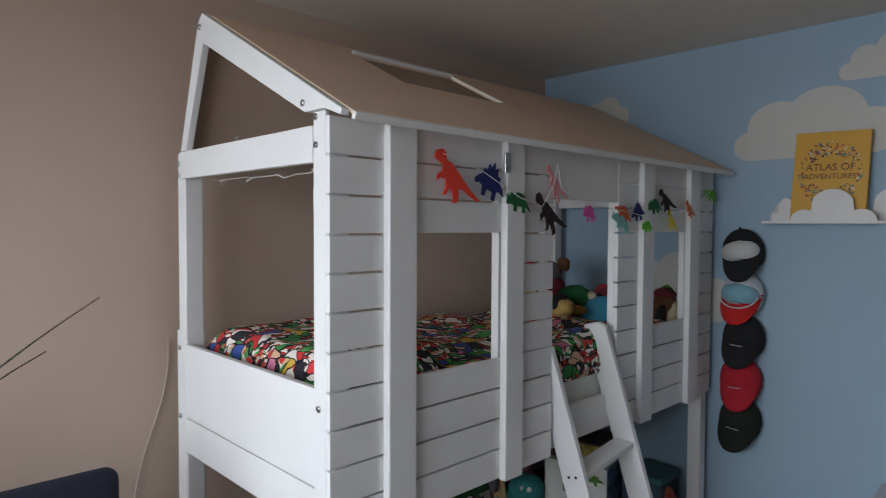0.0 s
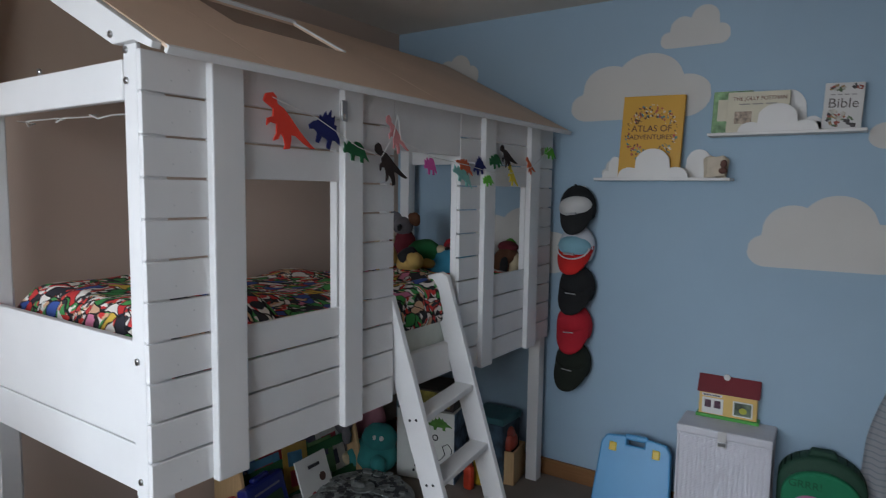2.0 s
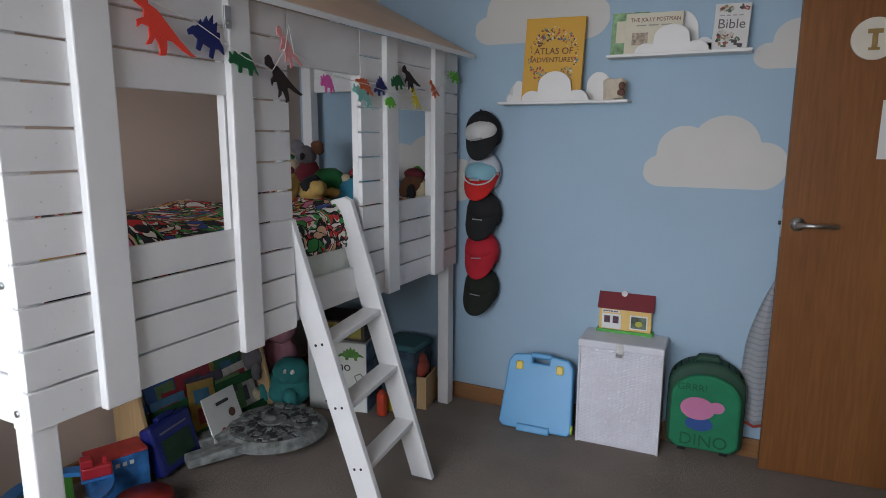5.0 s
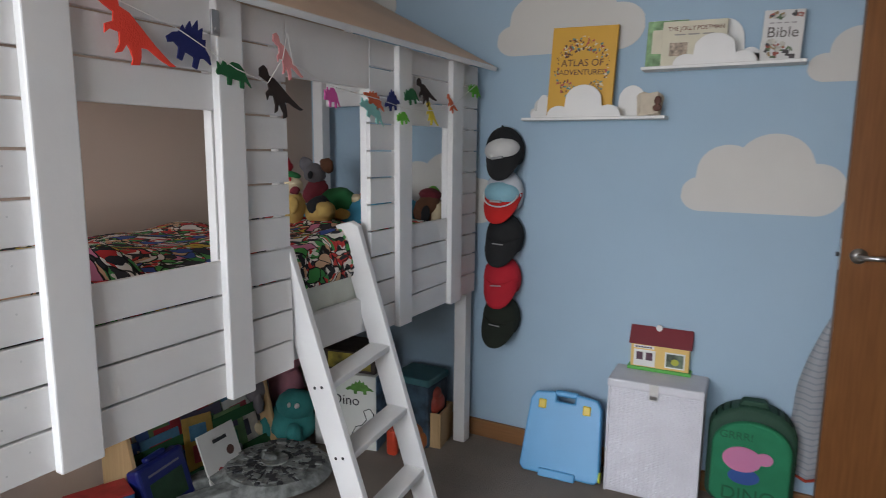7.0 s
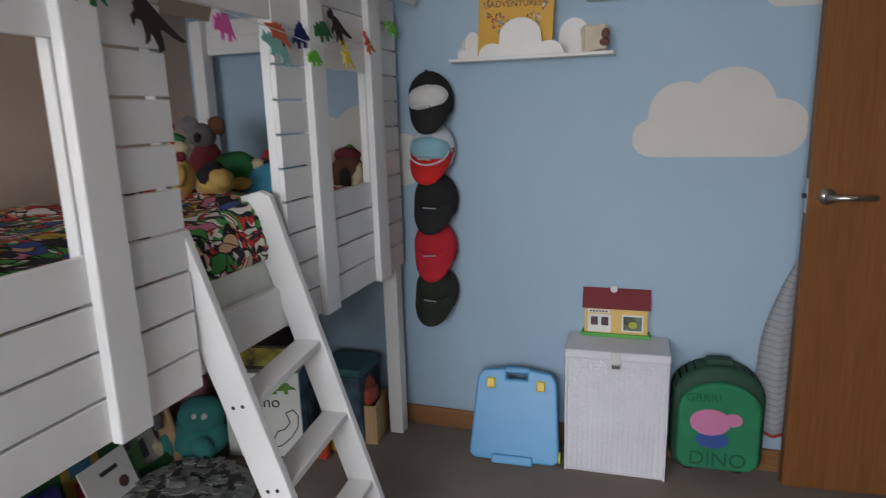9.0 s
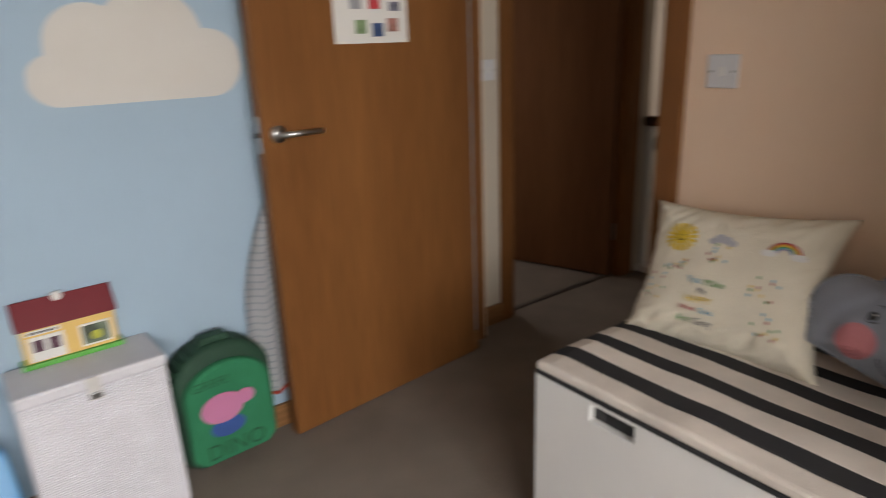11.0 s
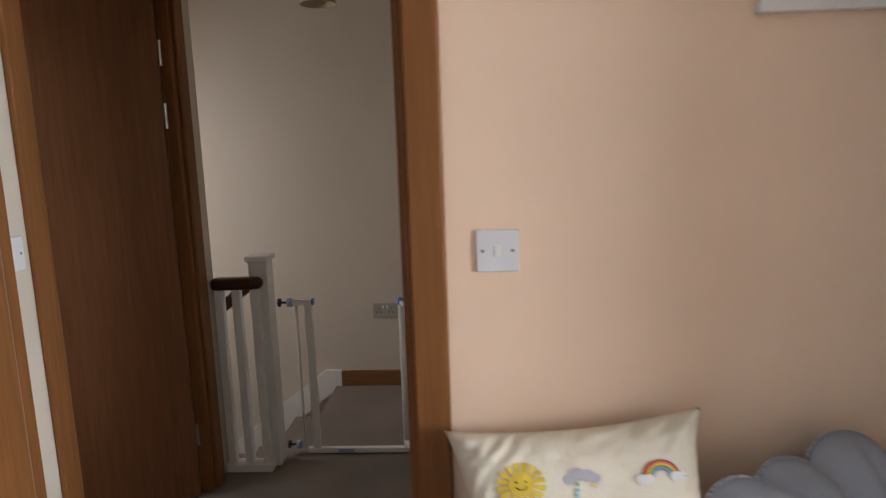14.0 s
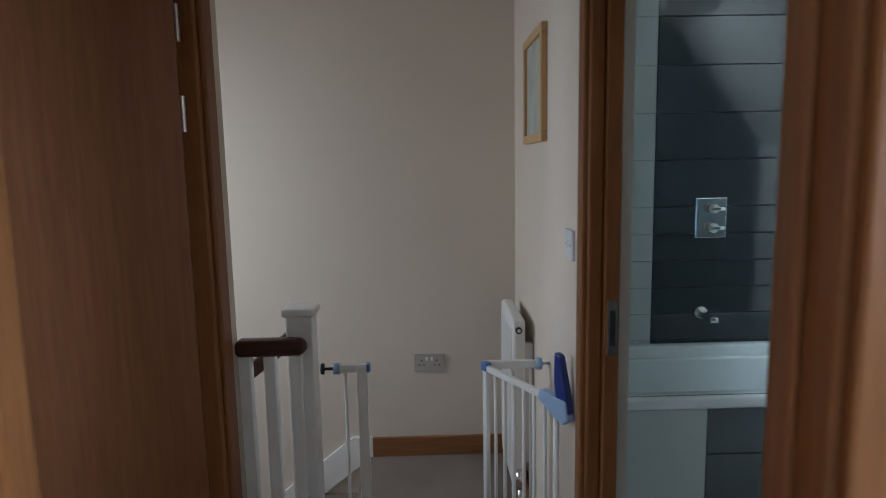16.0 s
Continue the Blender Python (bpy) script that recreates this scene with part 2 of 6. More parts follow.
def text_mesh(name, body, size, material, parent, m, align="CENTER", squeeze=1.0):
    cu = bpy.data.curves.new(name, "FONT")
    cu.body, cu.size, cu.align_x, cu.extrude = body, size, align, 0.0006
    tmp = bpy.data.objects.new(name, cu)
    me = bpy.data.meshes.new_from_object(tmp)
    bpy.data.objects.remove(tmp)
    me.transform(Matrix.Diagonal((squeeze, 1, 1, 1)))
    me.materials.append(material)
    ob = new(name, me)
    ob.parent = parent
    ob.matrix_local = m
    return ob

# ---- the room and the landing ----
XW, YN, XE, YS, ZC = -2.24, 2.375, 1.1115, -1.95, 2.35
XH, YH, YB, XF = 1.22, 2.515, 1.51, 3.46          # hall faces: west, north, south, east
ZD = 2.03

sbox("floor", [((XW - 0.2, YS - 0.2, -0.2), (2.6, 4.2, 0.0)), ((2.6, -0.6, -0.2), (3.7, 2.24, 0.0))], CARPET, "grey-brown short pile fitted carpet")
sbox("ceiling", [((XW - 0.2, YS - 0.2, ZC), (3.8, 4.2, ZC + 0.15))], CEIL_PAINT, "matt off-white painted flat ceiling")
sbox("wall_west", [((XW - 0.12, YS, 0), (XW, YN, ZC))], ROOM_WALL_SHADED, "plain cream painted plaster wall behind the bed, coloured darker for its shade")
sbox("wall_north", [((XW - 0.12, YN, 0), (XE, YN + 0.12, ZC))], BLUE_WALL, "sky blue painted plaster wall with clouds")
sbox("wall_east", [((XE, YS, 0), (XH, 1.50, ZC)), ((XE, 1.50, ZD), (XH, 2.436, ZC)), ((XE, 2.436, 0), (XH, YH + 0.12, ZC))], ROOM_WALL_LIT, "peach cream painted wall round the bedroom doorway, coloured lighter for its light")
wx0, wx1, wz0, wz1 = -2.10, 0.35, 0.92, 2.18
sbox("wall_south", [((XW - 0.12, YS - 0.15, 0), (wx0, YS, ZC)), ((wx1, YS - 0.15, 0), (XH, YS, ZC)), ((wx0, YS - 0.15, 0), (wx1, YS, wz0)), ((wx0, YS - 0.15, wz1), (wx1, YS, ZC))], ROOM_WALL_SHADED, "cream painted wall with the wide window")

win = tagged(new("window_1"), "wide white framed bedroom window", "window", kind="structure")
for lo, hi in (((wx0, wz0), (wx1, wz0 + 0.06)), ((wx0, wz1 - 0.06), (wx1, wz1)), ((wx0, wz0 + 0.06), (wx0 + 0.06, wz1 - 0.06)), ((wx1 - 0.06, wz0 + 0.06), (wx1, wz1 - 0.06)), ((-0.905, wz0 + 0.06), (-0.845, wz1 - 0.06))):
    one_box("window_frame", (lo[0], YS - 0.12, lo[1]), (hi[0], YS - 0.06, hi[1]), WHITE_GLOSS, win, 0.005)
for a, b in ((wx0 + 0.06, -0.905), (-0.845, wx1 - 0.06)):
    g = one_box("pane", (a, YS - 0.095, wz0 + 0.06), (b, YS - 0.085, wz1 - 0.06), WINDOW_GLASS, win, 0)
    g.visible_shadow = False
one_box("window_sill", (wx0 - 0.05, YS - 0.06, wz0 - 0.03), (wx1 + 0.05, YS + 0.16, wz0 - 0.002), WHITE_GLOSS, win, 0.006)

# landing walls
sbox("wall_hall_north", [((XH, YH, 0), (1.44, YH + 0.1, ZC)), ((1.44, YH, ZD), (2.30, YH + 0.1, ZC)), ((2.30, YH, 0), (2.47, YH + 0.1, ZC))], HALL_WALL, "magnolia landing wall with a doorway to another bedroom")
sbox("wall_hall_east", [((XF, -0.6, -2.0), (XF + 0.12, 4.2, ZC))], HALL_WALL, "plain magnolia stairwell wall")
sbox("wall_hall_south", [((2.20, YB - 0.14, 0), (XF, YB, ZC)), ((2.12, YB - 0.034, 0), (2.20, YB, ZC)), ((XH, YB - 0.14, ZD), (2.12, YB, ZC))], HALL_WALL, "white painted landing wall with the bathroom doorway")
sbox("wall_stair_west", [((2.42, YH + 0.1, -2.0), (2.47, 4.2, ZC)), ((2.47, 4.1, -2.0), (3.46, 4.2, ZC))], HALL_WALL, "magnolia stairwell wall")
sbox("wall_back_room", [((XH, 4.0, 0), (2.42, 4.1, 0.92)), ((XH, 4.0, 2.06), (2.42, 4.1, ZC)), ((XH, 4.0, 0.92), (1.30, 4.1, 2.06)), ((1.95, 4.0, 0.92), (2.42, 4.1, 2.06)), ((XH - 0.1, YH + 0.12, 0), (XH, 4.1, ZC))], HALL_WALL, "plain wall of the room opposite with a window")
win2 = tagged(new("window_2"), "white framed window of the room opposite", "window", kind="structure")
for lo, hi in (((1.30, 0.92), (1.95, 0.97)), ((1.30, 2.01), (1.95, 2.06)), ((1.30, 0.97), (1.35, 2.01)), ((1.90, 0.97), (1.95, 2.01))):
    one_box("window_frame", (lo[0], 4.03, lo[1]), (hi[0], 4.08, hi[1]), WHITE_GLOSS, win2, 0.004)
g = one_box("pane", (1.35, 4.05, 0.97), (1.90, 4.058, 2.01), WINDOW_GLASS, win2, 0)
g.visible_shadow = False

# stairs that go down behind the banister
for i in range(6):
    y = 2.24 + 0.24 * i
    sbox("stair_tread", [((2.60, y, -0.19 * (i + 1) - 0.15), (3.46, y + 0.26, -0.19 * (i + 1)))], CARPET, "carpeted stair going down")
sbox("stair_wall", [((2.55, 2.24, -2.0), (2.60, 4.1, -0.002))], HALL_WALL, "plain side wall of the stairs")
bm = bm_new()
prism(bm, [(0, 0.10), (0, -0.02), (1.6, -1.28), (1.6, -1.10), (0.06, 0.10)], 0.018, Matrix.Translation((XF - 0.018, 2.24, 0)) @ Matrix(((0, 1, 0, 0), (1, 0, 0, 0), (0, 0, 1, 0), (0, 0, 0, 1))))
bmesh.ops.recalc_face_normals(bm, faces=bm.faces)
structure("trim_stair", bm, WHITE_GLOSS, "white sloping stair skirting")
sbox("trim_landing", [((XF - 0.02, 2.205, 0.0), (XF, 2.24, 0.10))], WHITE_GLOSS, "white skirting block", 0.003)

# skirtings
sbox("baseboard_north", [((XW, YN - 0.018, 0), (XE, YN, 0.085))], OAK_X, "oak veneered skirting board", 0.004)
sbox("baseboard_west", [((XW, YS, 0), (XW + 0.018, YN - 0.018, 0.085))], OAK_Y, "oak veneered skirting board", 0.004)
sbox("baseboard_east", [((XE - 0.018, YS, 0), (XE, 1.44, 0.085))], OAK_Y, "oak veneered skirting board", 0.004)
sbox("baseboard_hall", [((XF - 0.018, YB, 0), (XF, 2.205, 0.095))], OAK_Y, "oak skirting on the landing", 0.004)
sbox("baseboard_hall_north", [((XH, YH - 0.018, 0), (1.378, YH, 0.095))], OAK_X, "oak skirting on the landing", 0.004)
sbox("baseboard_hall_south", [((2.155, YB, 0), (XF - 0.018, YB + 0.018, 0.095))], OAK_X, "oak skirting on the landing", 0.004)
sbox("threshold", [((1.47, 2.555, 0), (2.27, 2.585, 0.006))], plain("dark_threshold_strip", (0.09, 0.07, 0.06), 0.4), "dark metal carpet threshold strip", 0.002)


def door_frame(name, label, pieces):
    ob = tagged(new(name), label, "door frame", kind="structure")
    for nm, lo, hi, mt in pieces:
        one_box(nm, lo, hi, mt, ob, 0.006)
    return ob


door_frame("door_frame_1", "oak lining and architrave of the bedroom door", [
    ("lining", (XE - 0.004, 1.50, 0), (XH + 0.004, 1.53, ZD), OAK),
    ("lining", (XE - 0.004, 2.413, 0), (XH - 0.022, 2.436, ZD), OAK),
    ("lining", (XE - 0.004, 1.53, ZD - 0.03), (XH + 0.004, 2.405, ZD), OAK_Y),
    ("lining_edge", (1.088, 2.372, 0), (XE - 0.004, 2.436, ZD), OAK),
    ("stop", (1.155, 1.53, 0), (1.185, 1.542, ZD - 0.03), OAK),
    ("architrave", (XE - 0.018, 1.445, 0), (XE, 1.518, ZD + 0.06), OAK),
    ("architrave", (XE - 0.018, 1.518, ZD - 0.012), (XE, 2.372, ZD + 0.06), OAK_Y),
    ("architrave", (XH, 1.518, ZD - 0.012), (XH + 0.018, 2.372, ZD + 0.06), OAK_Y)])
door_frame("door_frame_2", "oak lining and architrave of the room opposite", [
    ("lining", (1.44, YH - 0.004, 0), (1.47, YH + 0.104, ZD), OAK),
    ("lining", (2.27, YH - 0.004, 0), (2.30, YH + 0.104, ZD), OAK),
    ("lining", (1.47, YH - 0.004, ZD - 0.03), (2.27, YH + 0.104, ZD), OAK_X),
    ("architrave", (1.378, YH - 0.018, 0), (1.445, YH, ZD + 0.06), OAK),
    ("architrave", (2.295, YH - 0.018, 0), (2.372, YH, ZD + 0.06), OAK),
    ("architrave", (1.445, YH - 0.018, ZD - 0.012), (2.295, YH, ZD + 0.06), OAK_X)])
door_frame("door_frame_3", "oak frame of the sliding bathroom door", [
    ("lining", (2.09, YB - 0.035, 0), (2.20, YB + 0.004, ZD), OAK),
    ("lining", (1.24, YB - 0.144, ZD - 0.03), (2.09, YB + 0.004, ZD), OAK_X),
    ("architrave", (2.10, YB, 0), (2.152, YB + 0.018, ZD + 0.06), OAK),
    ("architrave", (1.24, YB, ZD - 0.012), (2.10, YB + 0.018, ZD + 0.06), OAK_X)])


def lever(parent, side):
    """A round rose and a straight lever on a door's face, at the door's local place."""
    bm = bm_new()
    cyl(bm, (0, 0, 0), (0, side * 0.010, 0), 0.026, n=28)
    cyl(bm, (0, side * 0.010, 0), (0, side * 0.045, 0), 0.010)
    part("rose", bm, STEEL, parent, "brushed steel rose", True)
    bm = bm_new()
    cyl(bm, (-0.008, side * 0.045, 0), (0.125, side * 0.045, 0), 0.0095)
    ball(bm, (0.125, side * 0.045, 0), 0.0095)
    part("lever_handle", bm, STEEL, parent, "brushed steel lever handle", True)


# bedroom door, open against the blue wall: local x runs from the free edge to the hinge
door = tagged(new("door_1"), "open flush oak veneered bedroom door", "door", kind="structure")
ang = math.degrees(math.atan2(2.345 - 2.262, 1.082 - 0.205))
door.matrix_world = pose(0.205, 2.262, 0.006, 0, 0, ang)
leaf = one_box("leaf", (0, 0, 0), (0.872, 0.042, 1.985), OAK, door, 0.002)
hd = tagged(new("door_handle"), "brushed steel lever handle")
hd.parent = door
hd.matrix_local = pose(0.052, 0, 1.035)
lever(hd, -1)
one_box("latch_plate", (-0.002, 0.010, 0.98), (0.001, 0.032, 1.09), STEEL, door, 0.0)
bm = bm_new()
cyl(bm, (-0.012, 0.021, 1.035), (0.0, 0.021, 1.035), 0.008)
part("latch", bm, BLACK, door)

# the door of the room opposite, standing open inside that room
d2 = tagged(new("door_2"), "open dark lit oak door of the room opposite", "door", kind="structure")
d2.matrix_world = pose(2.264, 2.558, 0.008, 0, 0, 108)
one_box("leaf", (0, 0, 0), (0.80, 0.042, 1.985), wood("oak_veneer_dark", (0.15, 0.058, 0.024), (0.23, 0.098, 0.043), 2, 0.4), d2, 0.002)
for z in (0.20, 1.495, 1.728):
    bm = bm_new()
    cyl(bm, (-0.004, -0.004, z), (-0.004, -0.004, z + 0.094), 0.008)
    box(bm, (-0.002, -0.003, z), (0.022, 0.0, z + 0.094), 0.001)
    box(bm, (-0.024, -0.012, z), (-0.004, -0.008, z + 0.094), 0.001)
    part("hinge", bm, STEEL, d2, "steel butt hinge")

# sliding bathroom door, slid into its wall
d3 = tagged(new("door_3"), "oak sliding door pushed back into the wall", "door", kind="structure")
one_box("leaf", (2.075, YB - 0.074, 0.008), (2.198, YB - 0.036, ZD - 0.035), OAK, d3, 0.003)
bm = bm_new()
box(bm, (2.0715, YB - 0.068, 0.92), (2.0752, YB - 0.042, 1.06), 0.001)
ep = part("edge_pull", bm, STEEL, d3, "steel edge pull plate")
one_box("slot", (2.0695, YB - 0.062, 0.945), (2.0717, YB - 0.048, 1.035), BLACK, ep, 0.0)

# clouds painted on the blue wall, each a thin coat of paint


def cloud(x, z, w, h, shape=0):
    """x is the middle, z the flat foot."""
    forms = [[(0.13, 0.13, 0.13), (0.30, 0.30, 0.20), (0.58, 0.34, 0.24), (0.84, 0.20, 0.17)],
             [(0.12, 0.12, 0.12), (0.33, 0.26, 0.19), (0.64, 0.38, 0.20), (0.86, 0.15, 0.14)]]
    sc = forms[shape]
    pts = []
    for i in range(97):
        u = i / 96
        t = [cz + math.sqrt(r * r - (u - cx) ** 2) for cx, cz, r in sc if abs(u - cx) < r]
        if t:
            pts.append((u, max(t)))
    first, last = sc[0], sc[-1]
    low = [(last[0] + last[2] * math.cos(a), last[1] * (1 + math.sin(a))) for a in [-i * math.pi / 16 for i in range(1, 9)]]
    low += [(first[0] + first[2] * math.cos(a), first[1] * (1 + math.sin(a))) for a in [-math.pi / 2 - i * math.pi / 16 for i in range(0, 8)]]
    pts += low
    lo, hi = min(p[1] for p in pts), max(p[1] for p in pts)
    l, r = min(p[0] for p in pts), max(p[0] for p in pts)
    pts = [((px - (l + r) / 2) * w / (r - l), (pz - lo) * h / (hi - lo)) for px, pz in pts]
    bm = bm_new()
    prism(bm, pts, 0.002, Matrix.Translation((x, YN - 0.0025, z)))
    structure("trim_cloud", bm, CLOUD_PAINT, "off-white cloud painted on the blue wall")


for args in ((-0.845, 1.80, 0.64, 0.29, 0), (-0.07, 1.16, 0.56, 0.30, 0), (0.29, 1.64, 0.48, 0.24, 1), (-0.605, 2.10, 0.29, 0.17, 1), (-1.84, 2.02, 0.28, 0.17, 0), (-1.45, 1.05, 0.62, 0.33, 0), (-0.90, 1.53, 0.20, 0.10, 0)):
    cloud(*args)

# ---- the house bed ----
BX, BX2, BY, BY2 = -1.23, -2.128, 0.214, 2.315      # front, back, south end, north end
BZ0, BZ1, PITCH = 0.735, 1.755, 0.0928
bed = thing("house_bed", "white painted mid sleeper bed shaped like a house", "bed", (BX, BY, 0))
BASE = Matrix.Translation((-BX, -BY, 0))


def bed_box(name, lo, hi, mt=WHITE_BED, bev=0.003, label="", m=None):
    bm = bm_new()
    box(bm, lo, hi, bev, 2, m)
    bmesh.ops.transform(bm, matrix=BASE, verts=bm.verts)
    return part(name, bm, mt, bed, label)


# posts
for x in (BX - 0.072, BX2):
    for y in (BY + 0.004, BY2 - 0.064):
        bed_box("post", (x, y, 0), (x + 0.06, y + 0.06, BZ1 - 0.02), WHITE_BED, 0.004)
bed_box("lower_post", (BX2 - 0.012, BY + 0.0015, 0), (BX2 + 0.058, BY + 0.068, 1.146), WHITE_BED, 0.004)
# planked front: (y0, y1, z0, z1) runs of planks
runs = ((BY, 0.42, 11, 0), (0.42, 0.865, 4, 0), (0.42, 0.865, 3, 8), (0.865, 1.082, 11, 0), (1.485, 1.68, 11, 0),
        (1.68, 2.085, 4, 0), (1.68, 2.085, 3, 8), (2.085, BY2, 11, 0))
for y0, y1, n, first in runs:
    for i in range(first, first + n):
        z0 = BZ0 + i * PITCH
        bed_box("plank", (BX - 0.016, y0, z0 + 0.003), (BX, y1, z0 + PITCH - 0.003), WHITE_BED, 0.002)
for y0, y1 in ((0.375, 0.468), (0.823, 0.906), (1.635, 1.723), (2.040, 2.137)):
    bed_box("batten", (BX - 0.004, y0, BZ0 - 0.004), (BX + 0.022, y1, BZ1 - 0.005), WHITE_BED, 0.004)
# header over the entrance, and the thin uprights that carry the planks behind
bed_box("header", (BX - 0.02, 1.085, 1.59), (BX - 0.002, 1.485, BZ1), WHITE_BED, 0.003)
for y in (0.40, 0.828, 1.060, 1.487, 1.68, 2.066):
    bed_box("stud", (BX - 0.045, y, BZ0 + 0.01), (BX - 0.017, y + 0.022, BZ1 - 0.02), WHITE_BED, 0.003)
# side rails and bed base
bed_box("side_rail", (BX - 0.05, BY + 0.06, 0.75), (BX - 0.02, BY2 - 0.06, 0.872), WHITE_BED, 0.004)
bed_box("side_rail", (BX2 + 0.02, BY + 0.06, 0.75), (BX2 + 0.05, BY2 - 0.06, 0.90), WHITE_BED, 0.004)
bed_box("head_rail", (BX2, BY2 - 0.03, 1.60), (BX - 0.02, BY2 - 0.008, 1.675), WHITE_BED, 0.004)
for i in range(14):
    y = BY + 0.12 + i * 0.14
    bed_box("slat", (BX2 + 0.05, y, 0.79), (BX - 0.05, y + 0.07, 0.81), PLY, 0.002)
# end panels
for y in (BY + 0.002, BY2 - 0.022):
    bed_box("end_panel", (BX2 + 0.055, y, 0.862), (BX - 0.065, y + 0.02, 1.105), WHITE_BED, 0.003)
    bed_box("end_panel", (BX2 + 0.055, y, 0.745), (BX - 0.065, y + 0.02, 0.858), WHITE_BED, 0.003)
    bed_box("cross_bar", (BX2 + 0.03, y - 0.004, 1.648), (BX - 0.070, y + 0.020, 1.737), WHITE_BED, 0.004)
bed_box("corner_post", (BX - 0.068, BY, BZ0), (BX - 0.0165, BY + 0.012, BZ1 + 0.012), WHITE_BED, 0.003)

# gable rafters and the roof
RX, RZ, EX, EZ = -1.880, 2.126, -1.165, 1.752
slope = math.degrees(math.atan2(RZ - EZ, EX - RX))
for y in (BY - 0.012, BY2 - 0.012):
    bm = bm_new()
    prism(bm, [(EX + 0.002, EZ + 0.006), (EX - 0.004, EZ - 0.008), (-1.235, 1.768), (-1.318, 1.768), (RX - 0.005, RZ - 0.080), (-2.020, 1.735), (-2.062, 1.735), (RX - 0.040, RZ - 0.01), (RX - 0.010, RZ + 0.011)], 0.022, Matrix.Translation((0, y, 0)), 0.002)
    bmesh.ops.transform(bm, matrix=BASE, verts=bm.verts)
    part("rafter", bm, WHITE_BED, bed)


def slab(name, s0, s1, y0, y1, mt, lift=0.0, thick=0.009):
    """A board on the front slope: s runs down the slope from the ridge."""
    bm = bm_new()
    box(bm, (s0, y0, lift), (s1, y1, lift + thick), 0.0015)
    bmesh.ops.transform(bm, matrix=BASE @ pose(RX, 0, RZ, 0, slope, 0), verts=bm.verts)
    return part(name, bm, mt, bed)


LEN = math.hypot(RX - EX, RZ - EZ) + 0.02
slab("roof_board", 0, 0.105, BY + 0.0105, BY2 + 0.012, ROOF_TAN)
slab("roof_board", 0.1055, 0.400, BY + 0.0105, 0.690, ROOF_TAN)
slab("roof_board", 0.1055, 0.400, 1.155, BY2 + 0.012, ROOF_TAN)
for a, b in ((BY + 0.0105, 0.515), (0.517, 1.27), (1.272, BY2 + 0.012)):
    slab("roof_board", 0.4005, LEN - 0.0, a, b, ROOF_TAN)
WHITE_TRIM = WHITE_BED
slab("hatch_trim", 0.088, 0.112, 0.685, 1.160, WHITE_TRIM, 0.009, 0.012)
slab("hatch_trim", 0.112, 0.402, 1.146, 1.160, WHITE_TRIM, 0.009, 0.006)
slab("eave_strip", LEN - 0.010, LEN + 0.004, BY + 0.0105, BY2 + 0.012, WHITE_TRIM, -0.009, 0.0185)
bm = bm_new()
prism(bm, [(RX - 0.02, RZ + 0.004), (RX - 0.012, RZ + 0.004), (-2.066, 1.74), (-2.074, 1.74)], BY2 - BY, Matrix.Translation((0, BY, 0)))
bmesh.ops.transform(bm, matrix=BASE, verts=bm.verts)
# roof board browned, so the shade inside the roof sits in its colour
part("back_roof", bm, plain("shaded_roof_board", (0.46, 0.35, 0.27), 0.8, 0.06, 3, 160, 0.1), bed, "underside of the far roof slope, coloured brown for its shade")

# bolts on the end and at the eaves
for x, z in ((-1.285, 1.755), (-1.285, 1.689), (-1.322, 1.79), (-1.905, 2.098), (-1.275, 1.06), (-1.275, 0.775), (-2.112, 1.70), (-2.112, 1.66), (-2.112, 1.09), (-2.112, 0.86), (-1.69, 1.745)):
    bm = bm_new()
    yo = BY - 0.012 if z > 1.765 else BY
    cyl(bm, (x, yo - 0.004, z), (x, yo + 0.001, z), 0.0080, n=14)
    cyl(bm, (x, yo - 0.0046, z), (x, yo - 0.0038, z), 0.0045, 0.002, n=8)
    bmesh.ops.transform(bm, matrix=BASE, verts=bm.verts)
    part("bolt", bm, STEEL, bed, "zinc bolt head", True)
for y, z in ((0.815, 1.685),):
    bm = bm_new()
    box(bm, (BX + 0.022, y - 0.012, z - 0.03), (BX + 0.030, y + 0.012, z + 0.03), 0.002)
    cyl(bm, (BX + 0.03, y, z - 0.015), (BX + 0.036, y, z - 0.015), 0.006)
    bmesh.ops.transform(bm, matrix=BASE, verts=bm.verts)
    part("latch_bracket", bm, STEEL, bed, "small steel bracket")
NAIL = plain("nail_filler", (0.60, 0.60, 0.60), 0.6)
bm = bm_new()
for i in range(11):
    for y in (0.285, 0.33):
        z = BZ0 + (i + 0.5 + (0.16 if y > 0.3 else -0.16)) * PITCH
        cyl(bm, (BX - 0.001, y, z), (BX + 0.0006, y, z), 0.0022, n=8)
bmesh.ops.transform(bm, matrix=BASE, verts=bm.verts)
tagged(part("nail_heads", bm, NAIL, bed), kind="stuff")

# mattress, bedding
mat_t = thing("mattress", "thick pale cotton covered single mattress on the bed", "mattress", (-1.70, 1.26, 0.81))
one_box("cover", (-0.41, -0.97, 0.0), (0.415, 0.97, 0.17), SHEET, mat_t, 0.03)


